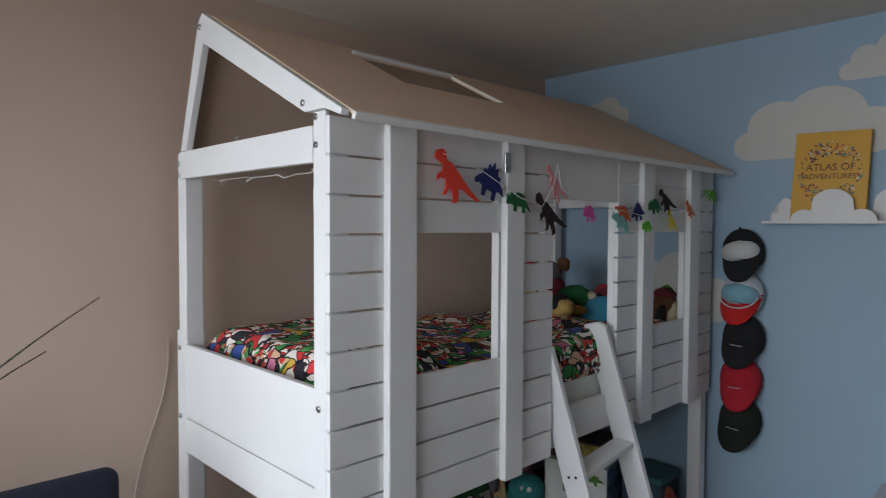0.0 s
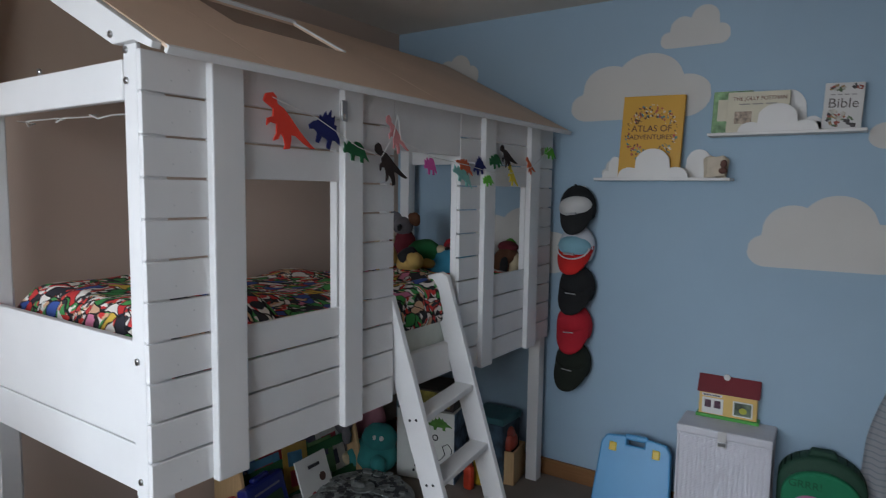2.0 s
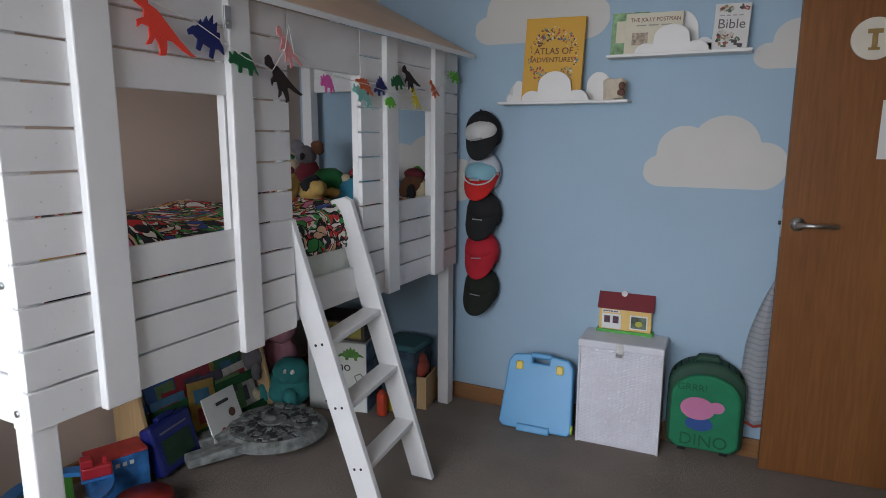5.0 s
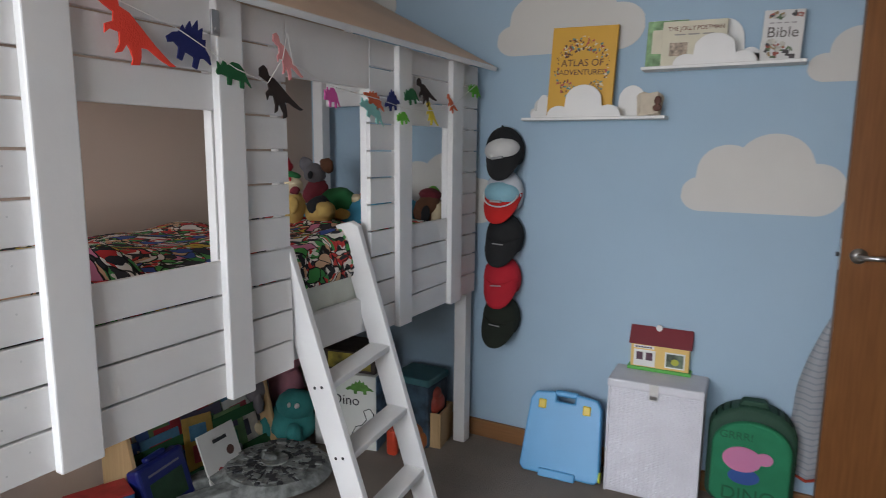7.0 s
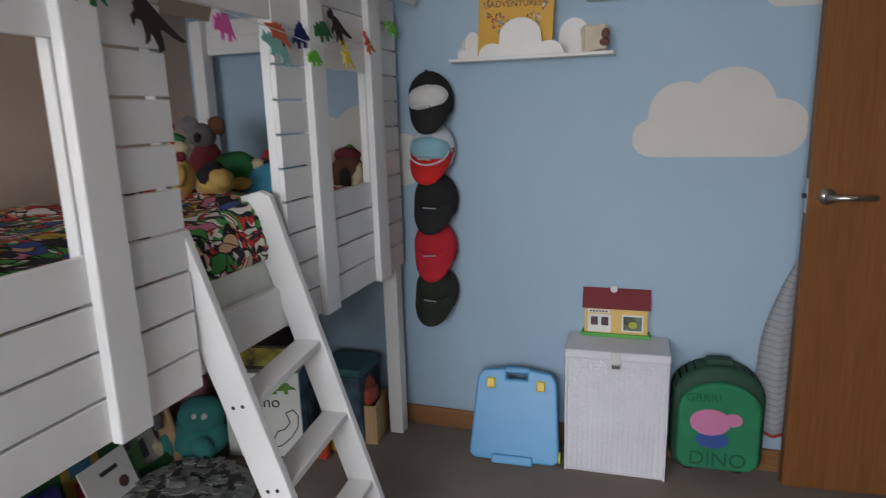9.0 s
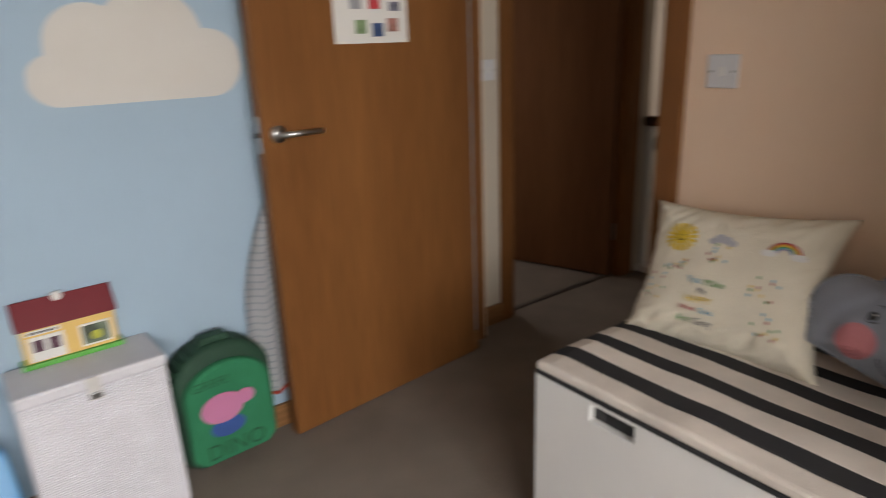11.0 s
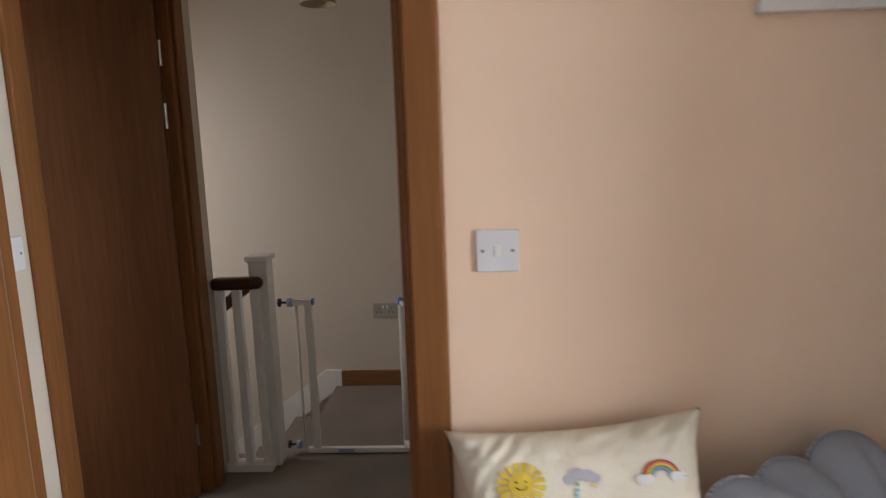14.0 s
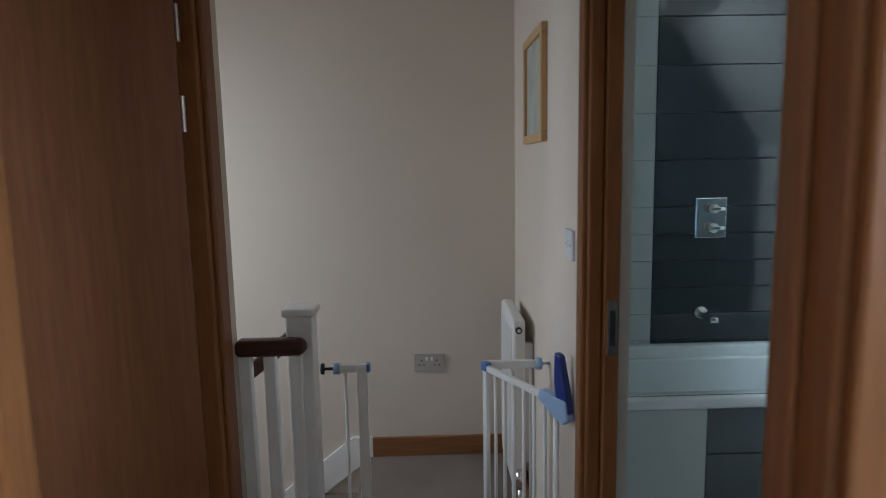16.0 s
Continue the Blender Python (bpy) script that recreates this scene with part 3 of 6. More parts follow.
def soft(name, w, d, h, mt, parent, seed=1, amp=0.012, freq=5.0, nx=40, ny=60, edge=0.08):
    """A stuffed cloth shape: full in the middle, thin at its rim."""
    bm = bm_new()
    grid = {}
    for s in (1, -1):
        for i in range(nx + 1):
            for j in range(ny + 1):
                u, v = i / nx * 2 - 1, j / ny * 2 - 1
                rim = min(1 - abs(u), 1 - abs(v))
                k = min(1.0, rim / edge)
                z = h * math.sin(k * math.pi / 2) ** 0.8
                p = Vector((u * w / 2, v * d / 2, 0))
                z += amp * noise.noise(p * freq + Vector((seed, 0, s * 3))) * k
                if s < 0:
                    z = -0.25 * z
                if rim == 0 and s < 0:
                    grid[(s, i, j)] = grid[(1, i, j)]
                else:
                    grid[(s, i, j)] = bm.verts.new((p.x, p.y, z))
        for i in range(nx):
            for j in range(ny):
                q = [grid[(s, i, j)], grid[(s, i + 1, j)], grid[(s, i + 1, j + 1)], grid[(s, i, j + 1)]]
                bm.faces.new(q if s > 0 else q[::-1])
    return part(name, bm, mt, parent, "", True)


duvet = thing("duvet", "crumpled duvet with a bright cartoon print over the mattress", "duvet", (-1.695, 1.16, 0.985))
soft("cover", 0.86, 1.78, 0.105, DUVET, duvet, 3, 0.05, 4.0)
drop = bm_new()
box(drop, (0.385, 0.02, -0.035), (0.425, 0.30, 0.035), 0.015)
for v in drop.verts:
    v.co.x += 0.008 * noise.noise(v.co * 9)
part("overhang", drop, DUVET, duvet, "", True)
pillow = thing("bed_pillow", "plump pillow in the same cartoon print at the bed's end", "pillow", (-1.715, 0.49, 0.99))
soft("case", 0.84, 0.46, 0.165, DUVET, pillow, 9, 0.02, 5.0, 30, 24, 0.35)
blue_p = thing("blue_pillow", "turquoise cushion lying on the bed", "pillow", (-1.72, 2.05, 1.075))
soft("case", 0.62, 0.36, 0.10, fabric("turquoise_cotton", (0.05, 0.28, 0.42)), blue_p, 5, 0.015, 5.0, 26, 20, 0.35)

# ladder, hooked into the entrance
ladder = thing("ladder", "white painted wooden ladder leaning on the bed", "ladder", (-1.0, 1.375, 0))
top, foot = Vector((-1.285, 1.258, 1.125)), Vector((-1.0, 1.375, 0))
lean = top - foot
ly = Vector((0, 1, 0)) - lean.normalized() * lean.normalized().y
LM = Matrix.Identity(4)
zz = lean.normalized()
yy = ly.normalized()
xx = yy.cross(zz)
for i in range(3):
    LM[i][0], LM[i][1], LM[i][2] = xx[i], yy[i], zz[i]
L = lean.length
for y in (-0.185, 0.162):
    bm = bm_new()
    prism(bm, [(-0.045, 0.012), (0.045, -0.010), (0.045, L - 0.02), (0.02, L), (-0.045, L)], 0.023, Matrix.Translation((0, y, 0)), 0.003)
    bmesh.ops.transform(bm, matrix=LM, verts=bm.verts)
    for v in bm.verts:
        v.co.z = max(v.co.z, 0.0)
    st = part("stringer", bm, WHITE_BED, ladder)
    for k in range(3):
        for dx in (-0.014, 0.014):
            bm = bm_new()
            yf = y - 0.001 if y < 0 else y + 0.024
            yf2 = y + 0.001 if y < 0 else y + 0.022
            cyl(bm, (dx, yf, L * (0.215 + 0.200 * k)), (dx, yf2, L * (0.215 + 0.200 * k)), 0.005, n=10)
            bmesh.ops.transform(bm, matrix=LM, verts=bm.verts)
            part("screw", bm, BLACK, st)
for k in range(3):
    bm = bm_new()
    z = L * (0.215 + 0.200 * k)
    box(bm, (-0.038, -0.162, z - 0.011), (0.038, 0.162, z + 0.011), 0.003, 2, None)
    # level treads
    bmesh.ops.rotate(bm, cent=(0, 0, z), matrix=Matrix.Rotation(math.atan2(lean.x, lean.z) * -1, 3, "Y"), verts=bm.verts)
    bmesh.ops.transform(bm, matrix=LM, verts=bm.verts)
    part("rung", bm, WHITE_BED, ladder)

# ---- storage bench, wardrobe, basket ----
bench = thing("storage_bench", "white storage bench with cut-out handles under a striped cushion", "bench", (0.80, 0.97, 0))
one_box("body", (-0.272, -0.452, 0.0), (0.29, 0.450, 0.494), WHITE_LAM, bench, 0.004)
bm = bm_new()
cuts = [-0.45, -0.2985, -0.1745, 0.154, 0.278, 0.449]
for lo, hi in (((-0.293, -0.45, 0.03), (-0.274, 0.449, 0.440)), ((-0.293, -0.45, 0.484), (-0.274, 0.449, 0.494))):
    box(bm, lo, hi, 0.0)
for y0, y1 in zip(cuts[::2], cuts[1::2]):
    box(bm, (-0.293, y0, 0.440), (-0.274, y1, 0.484), 0.0)
bmesh.ops.remove_doubles(bm, verts=bm.verts, dist=0.0005)
fr = part("drawer_front", bm, WHITE_LAM, bench)
# black sheet behind each cut-out stands for the shade inside
for c in (0.216, -0.2365):
    one_box("grip_shade", (-0.2735, c - 0.064, 0.438), (-0.2725, c + 0.064, 0.486), BLACK, fr, 0.0, "black sheet for the shade inside the cut-out grip")
STRIPE_B = fabric("black_canvas", (0.022, 0.022, 0.025))
STRIPE_W = fabric("off_white_canvas", (0.70, 0.63, 0.57))
cush = thing("bench_cushion", "flat seat pad with black and white stripes on the bench", "cushion", (0.80, 0.97, 0.496))
xs = [-0.296]
for i in range(5):
    xs += [xs[-1] + 0.066, xs[-1] + 0.117]
for i in range(10):
    bm = bm_new()
    box(bm, (xs[i], -0.450, 0.010), (xs[i + 1], 0.447, 0.040), 0.008 if i in (0, 9) else 0.0015)
    bmesh.ops.subdivide_edges(bm, edges=[e for e in bm.edges if abs(e.verts[0].co.y - e.verts[1].co.y) > 0.5], cuts=24)
    for v in bm.verts:
        if v.co.z > 0.02:
            v.co.z += 0.005 * noise.noise(v.co * 8) - (0.006 if abs(v.co.y) > 0.43 else 0)
    part("stripe", bm, STRIPE_B if i % 2 else STRIPE_W, cush, "black stripe" if i % 2 else "off-white stripe")
one_box("underside", (xs[0] - 0.002, -0.451, 0.0), (xs[-1], 0.449, 0.010), STRIPE_B, cush, 0.003, "black edge of the pad")

ward = thing("wardrobe", "tall white wardrobe with a light blue drawer beside the bench", "wardrobe", (1.098, 0.512, 0), rz=4.5)
WARD_FRONT = plain("pale_grey_foil", (0.40, 0.425, 0.45), 0.4, 0.02, 5, 90, 0.03)
one_box("body", (-0.505, -0.885, 0.0), (0.0, 0.0, 2.20), WARD_SIDE, ward, 0.003)
for y0, y1 in ((-0.883, -0.445), (-0.441, -0.002)):
    one_box("door", (-0.526, y0, 0.635), (-0.507, y1, 2.19), WARD_FRONT, ward, 0.003)
    for z0, z1 in ((0.06, 0.340), (0.345, 0.630)):
        one_box("drawer_front", (-0.526, y0, z0), (-0.507, y1, z1), plain("light_blue_foil", (0.10, 0.42, 0.62), 0.4, 0.03, 5, 90, 0.03), ward, 0.003, "light blue drawer front")

WICKER = plain("white_painted_wicker", (0.64, 0.63, 0.67), 0.6, 0.05, 9, 200, 0.05)
basket = thing("laundry_basket", "white woven wicker laundry basket with a lid", "basket", (-0.372, 2.268, 0), rz=2.5)
bw, bd, bh = 0.176, 0.092, 0.452
one_box("core", (-bw + 0.0035, -bd + 0.0035, 0.0), (bw - 0.0035, bd - 0.0035, bh), WICKER, basket, 0.003)


def wicker(along, across, n, swap):
    """Rows of short rounded strands that pass in front of and behind upright stakes."""
    vs, fs = [], []
    rows_n = 62
    for i in range(rows_n):
        z = 0.010 + i * (bh - 0.014) / rows_n
        for k in range(n):
            c = -along + 0.004 + (2 * along - 0.008) * (k + 0.5) / n
            hw = (along - 0.004) / n * 0.94
            o = 0.0058 if (i + k) % 2 else 0.0046
            for sgn in ((-1,) if not swap else (-1, 1)):
                base = len(vs)
                for u, d in ((-hw, 0.0), (0, o), (hw, 0.0)):
                    for zz_, q in ((0.0, 0.0), (0.0033, 1.0), (0.0064, 0.0)):
                        p = (c + u, sgn * (across + d * q - 0.0012 * (1 - q)), z + zz_)
                        vs.append((p[1], p[0], p[2]) if swap else p)
                for a_ in range(2):
                    for b_ in range(2):
                        j = base + a_ * 3 + b_
                        fs.append((j, j + 3, j + 4, j + 1))
    me = bpy.data.meshes.new("weave")
    me.from_pydata(vs, [], fs)
    me.materials.append(WICKER)
    me.shade_smooth()
    ob = new("weave", me)
    ob.parent = basket
    return tagged(ob, kind="stuff")


wicker(bw, bd - 0.002, 19, False)
wicker(bd, bw - 0.002, 10, True)
for x in (-bw, bw):
    for y in (-bd, bd):
        one_box("corner_stake", (x - 0.005, y - 0.005, 0.0), (x + 0.005, y + 0.005, bh), WICKER, basket, 0.003)
lid = one_box("lid", (-bw - 0.008, -bd - 0.010, bh), (bw + 0.008, bd + 0.010, bh + 0.036), WICKER, basket, 0.008)
bm = bm_new()
box(bm, (-0.020, -bd - 0.014, bh - 0.030), (0.014, -bd - 0.0095, bh + 0.036), 0.002)
part("hasp", bm, fabric("cream_strap", (0.60, 0.58, 0.56)), lid)
bm = bm_new()
box(bm, (-0.017, -bd - 0.019, bh - 0.024), (0.011, -bd - 0.013, bh - 0.006), 0.003)
part("clasp", bm, DULL_STEEL, lid, "small dark metal clasp")

# ---- fixtures of the walls ----
PLASTIC = plain("white_switch_plastic", (0.70, 0.70, 0.72), 0.35, 0.02, 5, 90, 0.0)
SCREW = plain("dull_screw", (0.25, 0.24, 0.22), 0.4, 0.1, 20, 90, 0.0, 0.8)

SOCKET = plain("beige_grey_socket", (0.40, 0.37, 0.33), 0.4, 0.03, 8, 90, 0.0)


def plate(name, label, m, w, kind):
    """A wall plate in local x, z that stands out along -y."""
    ob = thing(name, label, "socket" if kind == "socket" else "light switch")
    ob.matrix_world = m
    one_box("plate", (-w / 2, -0.010, -0.0425), (w / 2, 0, 0.0425), SOCKET if kind == "socket" else PLASTIC, ob, 0.003)
    if kind == "switch":
        one_box("rocker", (-0.0065, -0.013, -0.012), (0.0065, -0.009, 0.012), WHITE_GLOSS, ob, 0.002)
        for x in (-0.030, 0.030):
            bm = bm_new()
            cyl(bm, (x, -0.0108, 0), (x, -0.009, 0), 0.0035, n=12)
            part("screw", bm, SCREW, ob)
    else:
        for x in (-0.036, 0.036):
            for dx, dz in ((0, 0.012), (-0.011, -0.010), (0.011, -0.010)):
                one_box("socket_hole", (x + dx - 0.003, -0.0106, dz - 0.004), (x + dx + 0.003, -0.0095, dz + 0.004), BLACK, ob, 0)
            one_box("rocker", (x * 0.33 - 0.005, -0.013, 0.012), (x * 0.33 + 0.005, -0.009, 0.030), WHITE_GLOSS, ob, 0.001)
    return ob


plate("light_switch", "square white plastic light switch on the peach wall", pose(XE, 1.342, 1.188, 0, 0, -90), 0.085, "switch")
plate("light_switch", "square white plastic light switch on the landing wall", pose(1.312, YH, 1.172, 0, 0, 0), 0.085, "switch")
plate("light_switch", "white light switch beside the bathroom door", pose(2.29, YB, 1.175, 0, 0, 180), 0.085, "switch")
plate("wall_socket", "beige double wall socket low on the stairwell wall", pose(XF, 1.924, 0.462, 0, 0, -90), 0.142, "socket")

PALE_FRAME = wood("pale_wood_frame", (0.45, 0.28, 0.13), (0.60, 0.40, 0.20), 2, 0.5)
PAPER = plain("paper_white", (0.72, 0.71, 0.68), 0.8, 0.03, 8, 200, 0.05)


def picture(label, m, w, h, mt, sheet, rim=0.03):
    ob = thing("wall_picture", label, "picture")
    ob.matrix_world = m
    for lo, hi in (((-w / 2, -h / 2), (w / 2, -h / 2 + rim)), ((-w / 2, h / 2 - rim), (w / 2, h / 2)), ((-w / 2, -h / 2 + rim), (-w / 2 + rim, h / 2 - rim)), ((w / 2 - rim, -h / 2 + rim), (w / 2, h / 2 - rim))):
        one_box("frame", (lo[0], -0.022, lo[1]), (hi[0], 0, hi[1]), mt, ob, 0.003)
    one_box("mount", (-w / 2 + rim, -0.010, -h / 2 + rim), (w / 2 - rim, -0.002, h / 2 - rim), sheet, ob, 0)
    return ob


picture("small picture in a pale wooden frame on the landing wall", pose(2.86, YB, 1.665, 0, 0, 180), 0.40, 0.385, PALE_FRAME, plain("grey_green_print", (0.42, 0.44, 0.38), 0.5, 0.2, 9))
picture("white framed picture high on the peach wall", pose(XE, 0.705, 1.80, 0, 0, -90), 0.30, 0.36, WHITE_GLOSS, PAPER, 0.022)

# radiator with its valve
rad = thing("radiator", "white panel radiator on the landing wall", "radiator", (3.10, YB, 0.10))
one_box("panel", (-0.19, 0.035, 0.0), (0.20, 0.085, 0.70), WHITE_GLOSS, rad, 0.012)
for i in range(9):
    one_box("rib", (-0.165 + i * 0.041, 0.0845, 0.05), (-0.150 + i * 0.041, 0.0885, 0.65), WHITE_GLOSS, rad, 0.001)
for x in (-0.15, 0.15):
    one_box("bracket", (x - 0.012, 0.0, 0.1), (x + 0.012, 0.036, 0.6), STEEL, rad, 0.002)
bm = bm_new()
cyl(bm, (-0.19, 0.062, 0.66), (-0.200, 0.062, 0.66), 0.013, n=20)
part("air_valve", bm, BLACK, rad)
bm = bm_new()
cyl(bm, (-0.20, 0.062, 0.66), (-0.202, 0.062, 0.66), 0.007, n=16)
part("valve_centre", bm, WHITE_GLOSS, rad)
bm = bm_new()
cyl(bm, (-0.225, 0.062, -0.10), (-0.225, 0.062, 0.03), 0.009)
cyl(bm, (-0.225, 0.062, 0.03), (-0.225, 0.062, 0.10), 0.018, n=18)
cyl(bm, (-0.225, 0.062, 0.03), (-0.188, 0.062, 0.03), 0.009)
part("valve", bm, CHROME, rad, "chrome radiator valve", True)

# pendant lamp over the landing, switched off
pend = thing("pendant_lamp", "small beige pendant shade hanging over the landing", "ceiling lamp", (3.0, 2.11, 2.095))
bm = bm_new()
prof = [(0.088, 0.0), (0.086, 0.03), (0.076, 0.075), (0.055, 0.115), (0.030, 0.130)]
grid = [[bm.verts.new((r * math.cos(2 * math.pi * i / 32), r * math.sin(2 * math.pi * i / 32), z)) for i in range(32)] for r, z in prof + [(r - 0.003, z) for r, z in prof[::-1]]]
for a, b in zip(grid, grid[1:] + grid[:1]):
    for i in range(32):
        bm.faces.new((a[i], a[(i + 1) % 32], b[(i + 1) % 32], b[i]))
part("shade", bm, plain("beige_shade", (0.48, 0.40, 0.26), 0.6, 0.05, 8, 150, 0.1), pend, "beige domed shade", True)
bm = bm_new()
cyl(bm, (0, 0, 0.10), (0, 0, 0.165), 0.017, n=16)
part("lamp_holder", bm, WHITE_GLOSS, pend)
bm = bm_new()
cyl(bm, (0, 0, 0.16), (0, 0, ZC - 2.095 - 0.012), 0.003, n=8)
cyl(bm, (0, 0, ZC - 2.095 - 0.014), (0, 0, ZC - 2.095), 0.035, n=24)
part("cord", bm, WHITE_GLOSS, pend)

# newel post, banister
newel = thing("newel_post", "white square newel post with a flat cap", "newel post", (2.525, 2.325, 0))
one_box("shaft", (-0.042, -0.042, 0.0), (0.042, 0.042, 0.938), WHITE_GLOSS, newel, 0.005)
one_box("cap", (-0.054, -0.054, 0.938), (0.054, 0.054, 0.964), WHITE_GLOSS, newel, 0.008)
ban = thing("banister", "dark handrail on white square balusters by the stairs", "banister", (2.455, 2.40, 0))
bm = bm_new()
box(bm, (-0.033, -0.075, 0.825), (0.033, 0.115, 0.878), 0.018, 3)
ball(bm, (0.0, -0.075, 0.852), (0.033, 0.03, 0.027), 3)
part("handrail", bm, DARK_RAIL, ban, "dark stained rounded handrail", True)
for y in (-0.068, 0.012, 0.088):
    one_box("baluster", (-0.018, y - 0.018, 0.04), (0.018, y + 0.018, 0.826), WHITE_GLOSS, ban, 0.003)
one_box("base_rail", (-0.035, -0.095, 0.0), (0.028, 0.115, 0.04), WHITE_GLOSS, ban, 0.006)
bm = bm_new()
box(bm, (-0.028, -0.03, -0.026), (0.028, 1.0, 0.026), 0.014, 3, pose(0.135, -0.03, 0.845, -38))
part("stair_rail", bm, DARK_RAIL, ban, "dark handrail sloping down the stairs", True)

# safety gate, its leaf swung open
BLUE_PL = plain("mid_blue_plastic", (0.10, 0.20, 0.48), 0.35, 0.05, 8, 90, 0.0)
DEEP_PL = plain("deep_blue_plastic", (0.015, 0.035, 0.20), 0.3, 0.05, 8, 90, 0.0)
PALE_PL = plain("pale_blue_plastic", (0.33, 0.45, 0.65), 0.35, 0.05, 8, 90, 0.0)
gate = thing("safety_gate", "white metal stair gate standing open", "gate", (2.60, 1.95, 0))


def rod(name, a, b, r, mt=WHITE_GLOSS, parent=None, n=10):
    bm = bm_new()
    cyl(bm, a, b, r, n=n)
    return part(name, bm, mt, parent or gate, "", True)


one_box("floor_bar", (-0.012, -0.235, 0.004), (0.012, 0.24, 0.03), WHITE_GLOSS, gate, 0.004)
one_box("gate_label", (-0.0125, 0.02, 0.009), (-0.0118, 0.095, 0.025), PALE_PL, gate, 0)
one_box("upright", (-0.012, 0.178, 0.03), (0.012, 0.213, 0.735), WHITE_GLOSS, gate, 0.004)
one_box("top_bar", (-0.010, 0.178, 0.715), (0.010, 0.285, 0.742), WHITE_GLOSS, gate, 0.004)
one_box("end_cap", (-0.0125, 0.168, 0.715), (0.0125, 0.180, 0.744), BLUE_PL, gate, 0.003)
rod("bar", (0, 0.252, 0.03), (0, 0.252, 0.715), 0.006)
for z in (0.728, 0.045):
    rod("collar", (0, 0.270, z), (0, 0.290, z), 0.020, PALE_PL, n=16)
    rod("spindle", (0, 0.285, z), (0, 0.325, z), 0.005, BLACK)
    rod("foot_pad", (0, 0.322, z), (0, 0.332, z), 0.019, BLACK, n=16)
one_box("upright", (-0.011, -0.235, 0.03), (0.011, -0.212, 0.738), WHITE_GLOSS, gate, 0.004)
one_box("top_bar", (-0.010, -0.400, 0.715), (0.010, -0.212, 0.742), WHITE_GLOSS, gate, 0.004)
rod("bar", (0, -0.315, 0.03), (0, -0.315, 0.715), 0.006)
rod("bar", (0, -0.375, 0.03), (0, -0.375, 0.715), 0.006)
one_box("floor_bar", (-0.010, -0.400, 0.006), (0.010, -0.235, 0.03), WHITE_GLOSS, gate, 0.004)
for z in (0.728, 0.045):
    rod("collar", (0, -0.392, z), (0, -0.412, z), 0.020, PALE_PL, n=16)
    rod("spindle", (0, -0.41, z), (0, -0.438, z), 0.005, STEEL)
leaf_g = new("gate_leaf")
leaf_g.parent = gate
leaf_g.matrix_local = pose(-0.008, -0.222, 0, 0, 0, 209)
for i in range(8):
    w = 0.009 if i in (0, 7) else 0.006
    rod("bar", (0.005 + i * 0.051, 0, 0.055), (0.005 + i * 0.051, 0, 0.725), w, WHITE_GLOSS, leaf_g)
for z in (0.06, 0.722):
    one_box("leaf_rail", (0.0, -0.009, z - 0.010), (0.375, 0.009, z + 0.010), WHITE_GLOSS, leaf_g, 0.003)
one_box("hinge_cap", (-0.012, -0.013, 0.712), (0.016, 0.013, 0.742), BLUE_PL, leaf_g, 0.004)
bm = bm_new()
prism(bm, [(0.29, 0.712), (0.40, 0.665), (0.425, 0.685), (0.415, 0.74), (0.30, 0.742)], 0.030, Matrix.Translation((0, -0.015, 0)), 0.005)
part("latch_body", bm, PALE_PL, leaf_g, "pale blue latch body")
bm = bm_new()
prism(bm, [(0.375, 0.70), (0.425, 0.70), (0.415, 0.76), (0.385, 0.865), (0.362, 0.87), (0.36, 0.78)], 0.024, Matrix.Translation((0, -0.012, 0)), 0.006)
part("latch_handle", bm, DEEP_PL, leaf_g, "deep blue release handle")

# ---- bathroom beyond the sliding door ----
TILE = plain("slate_tile", (0.036, 0.044, 0.048), 0.07, 0.12, 3, 90, 0.015)
TILE.node_tree.nodes["Principled BSDF"].inputs["IOR"].default_value = 1.9
GROUT = plain("pale_grout", (0.20, 0.21, 0.21), 0.8, 0.05)
PALE_TILE = plain("pale_grey_tile", (0.50, 0.53, 0.51), 0.3, 0.04, 3, 90, 0.03)
BXE = 3.30
sbox("wall_bath_east", [((BXE, -0.6, 0), (BXE + 0.15, YB - 0.14, ZC))], GROUT, "tiled bathroom wall over the bath")
sbox("wall_bath_south", [((XH, -0.7, 0), (XF, -0.6, ZC))], WHITE_WALL, "white bathroom wall")
sbox("wall_bath_west", [((XH, -0.6, 0), (XH + 0.05, YB - 0.14, ZC))], plain("dark_grey_tiling", (0.085, 0.10, 0.105), 0.5, 0.10, 3), "dark grey tiled bathroom wall")
sbox("floor_bath", [((XH + 0.05, -0.6, 0.0), (2.70, YB - 0.14, 0.008))], PALE_TILE, "pale tiled bathroom floor")
bm = bm_new()
prism(bm, [(0, 0), (0.65, 0), (0, -0.84)], 2.03, Matrix.Translation((XH + 0.05, -0.6, ZC - 0.001)) @ Matrix(((0, 1, 0, 0), (1, 0, 0, 0), (0, 0, 1, 0), (0, 0, 0, 1))))
bmesh.ops.recalc_face_normals(bm, faces=bm.faces)
structure("ceiling_bath", bm, WHITE_WALL, "sloping white bathroom ceiling")
east = bpy.data.objects["wall_bath_east"]


def tile_part(lo, hi, mt, parent):
    bm = bm_new()
    box(bm, lo, hi, 0.0012, 1)
    return part("tile", bm, mt, parent)


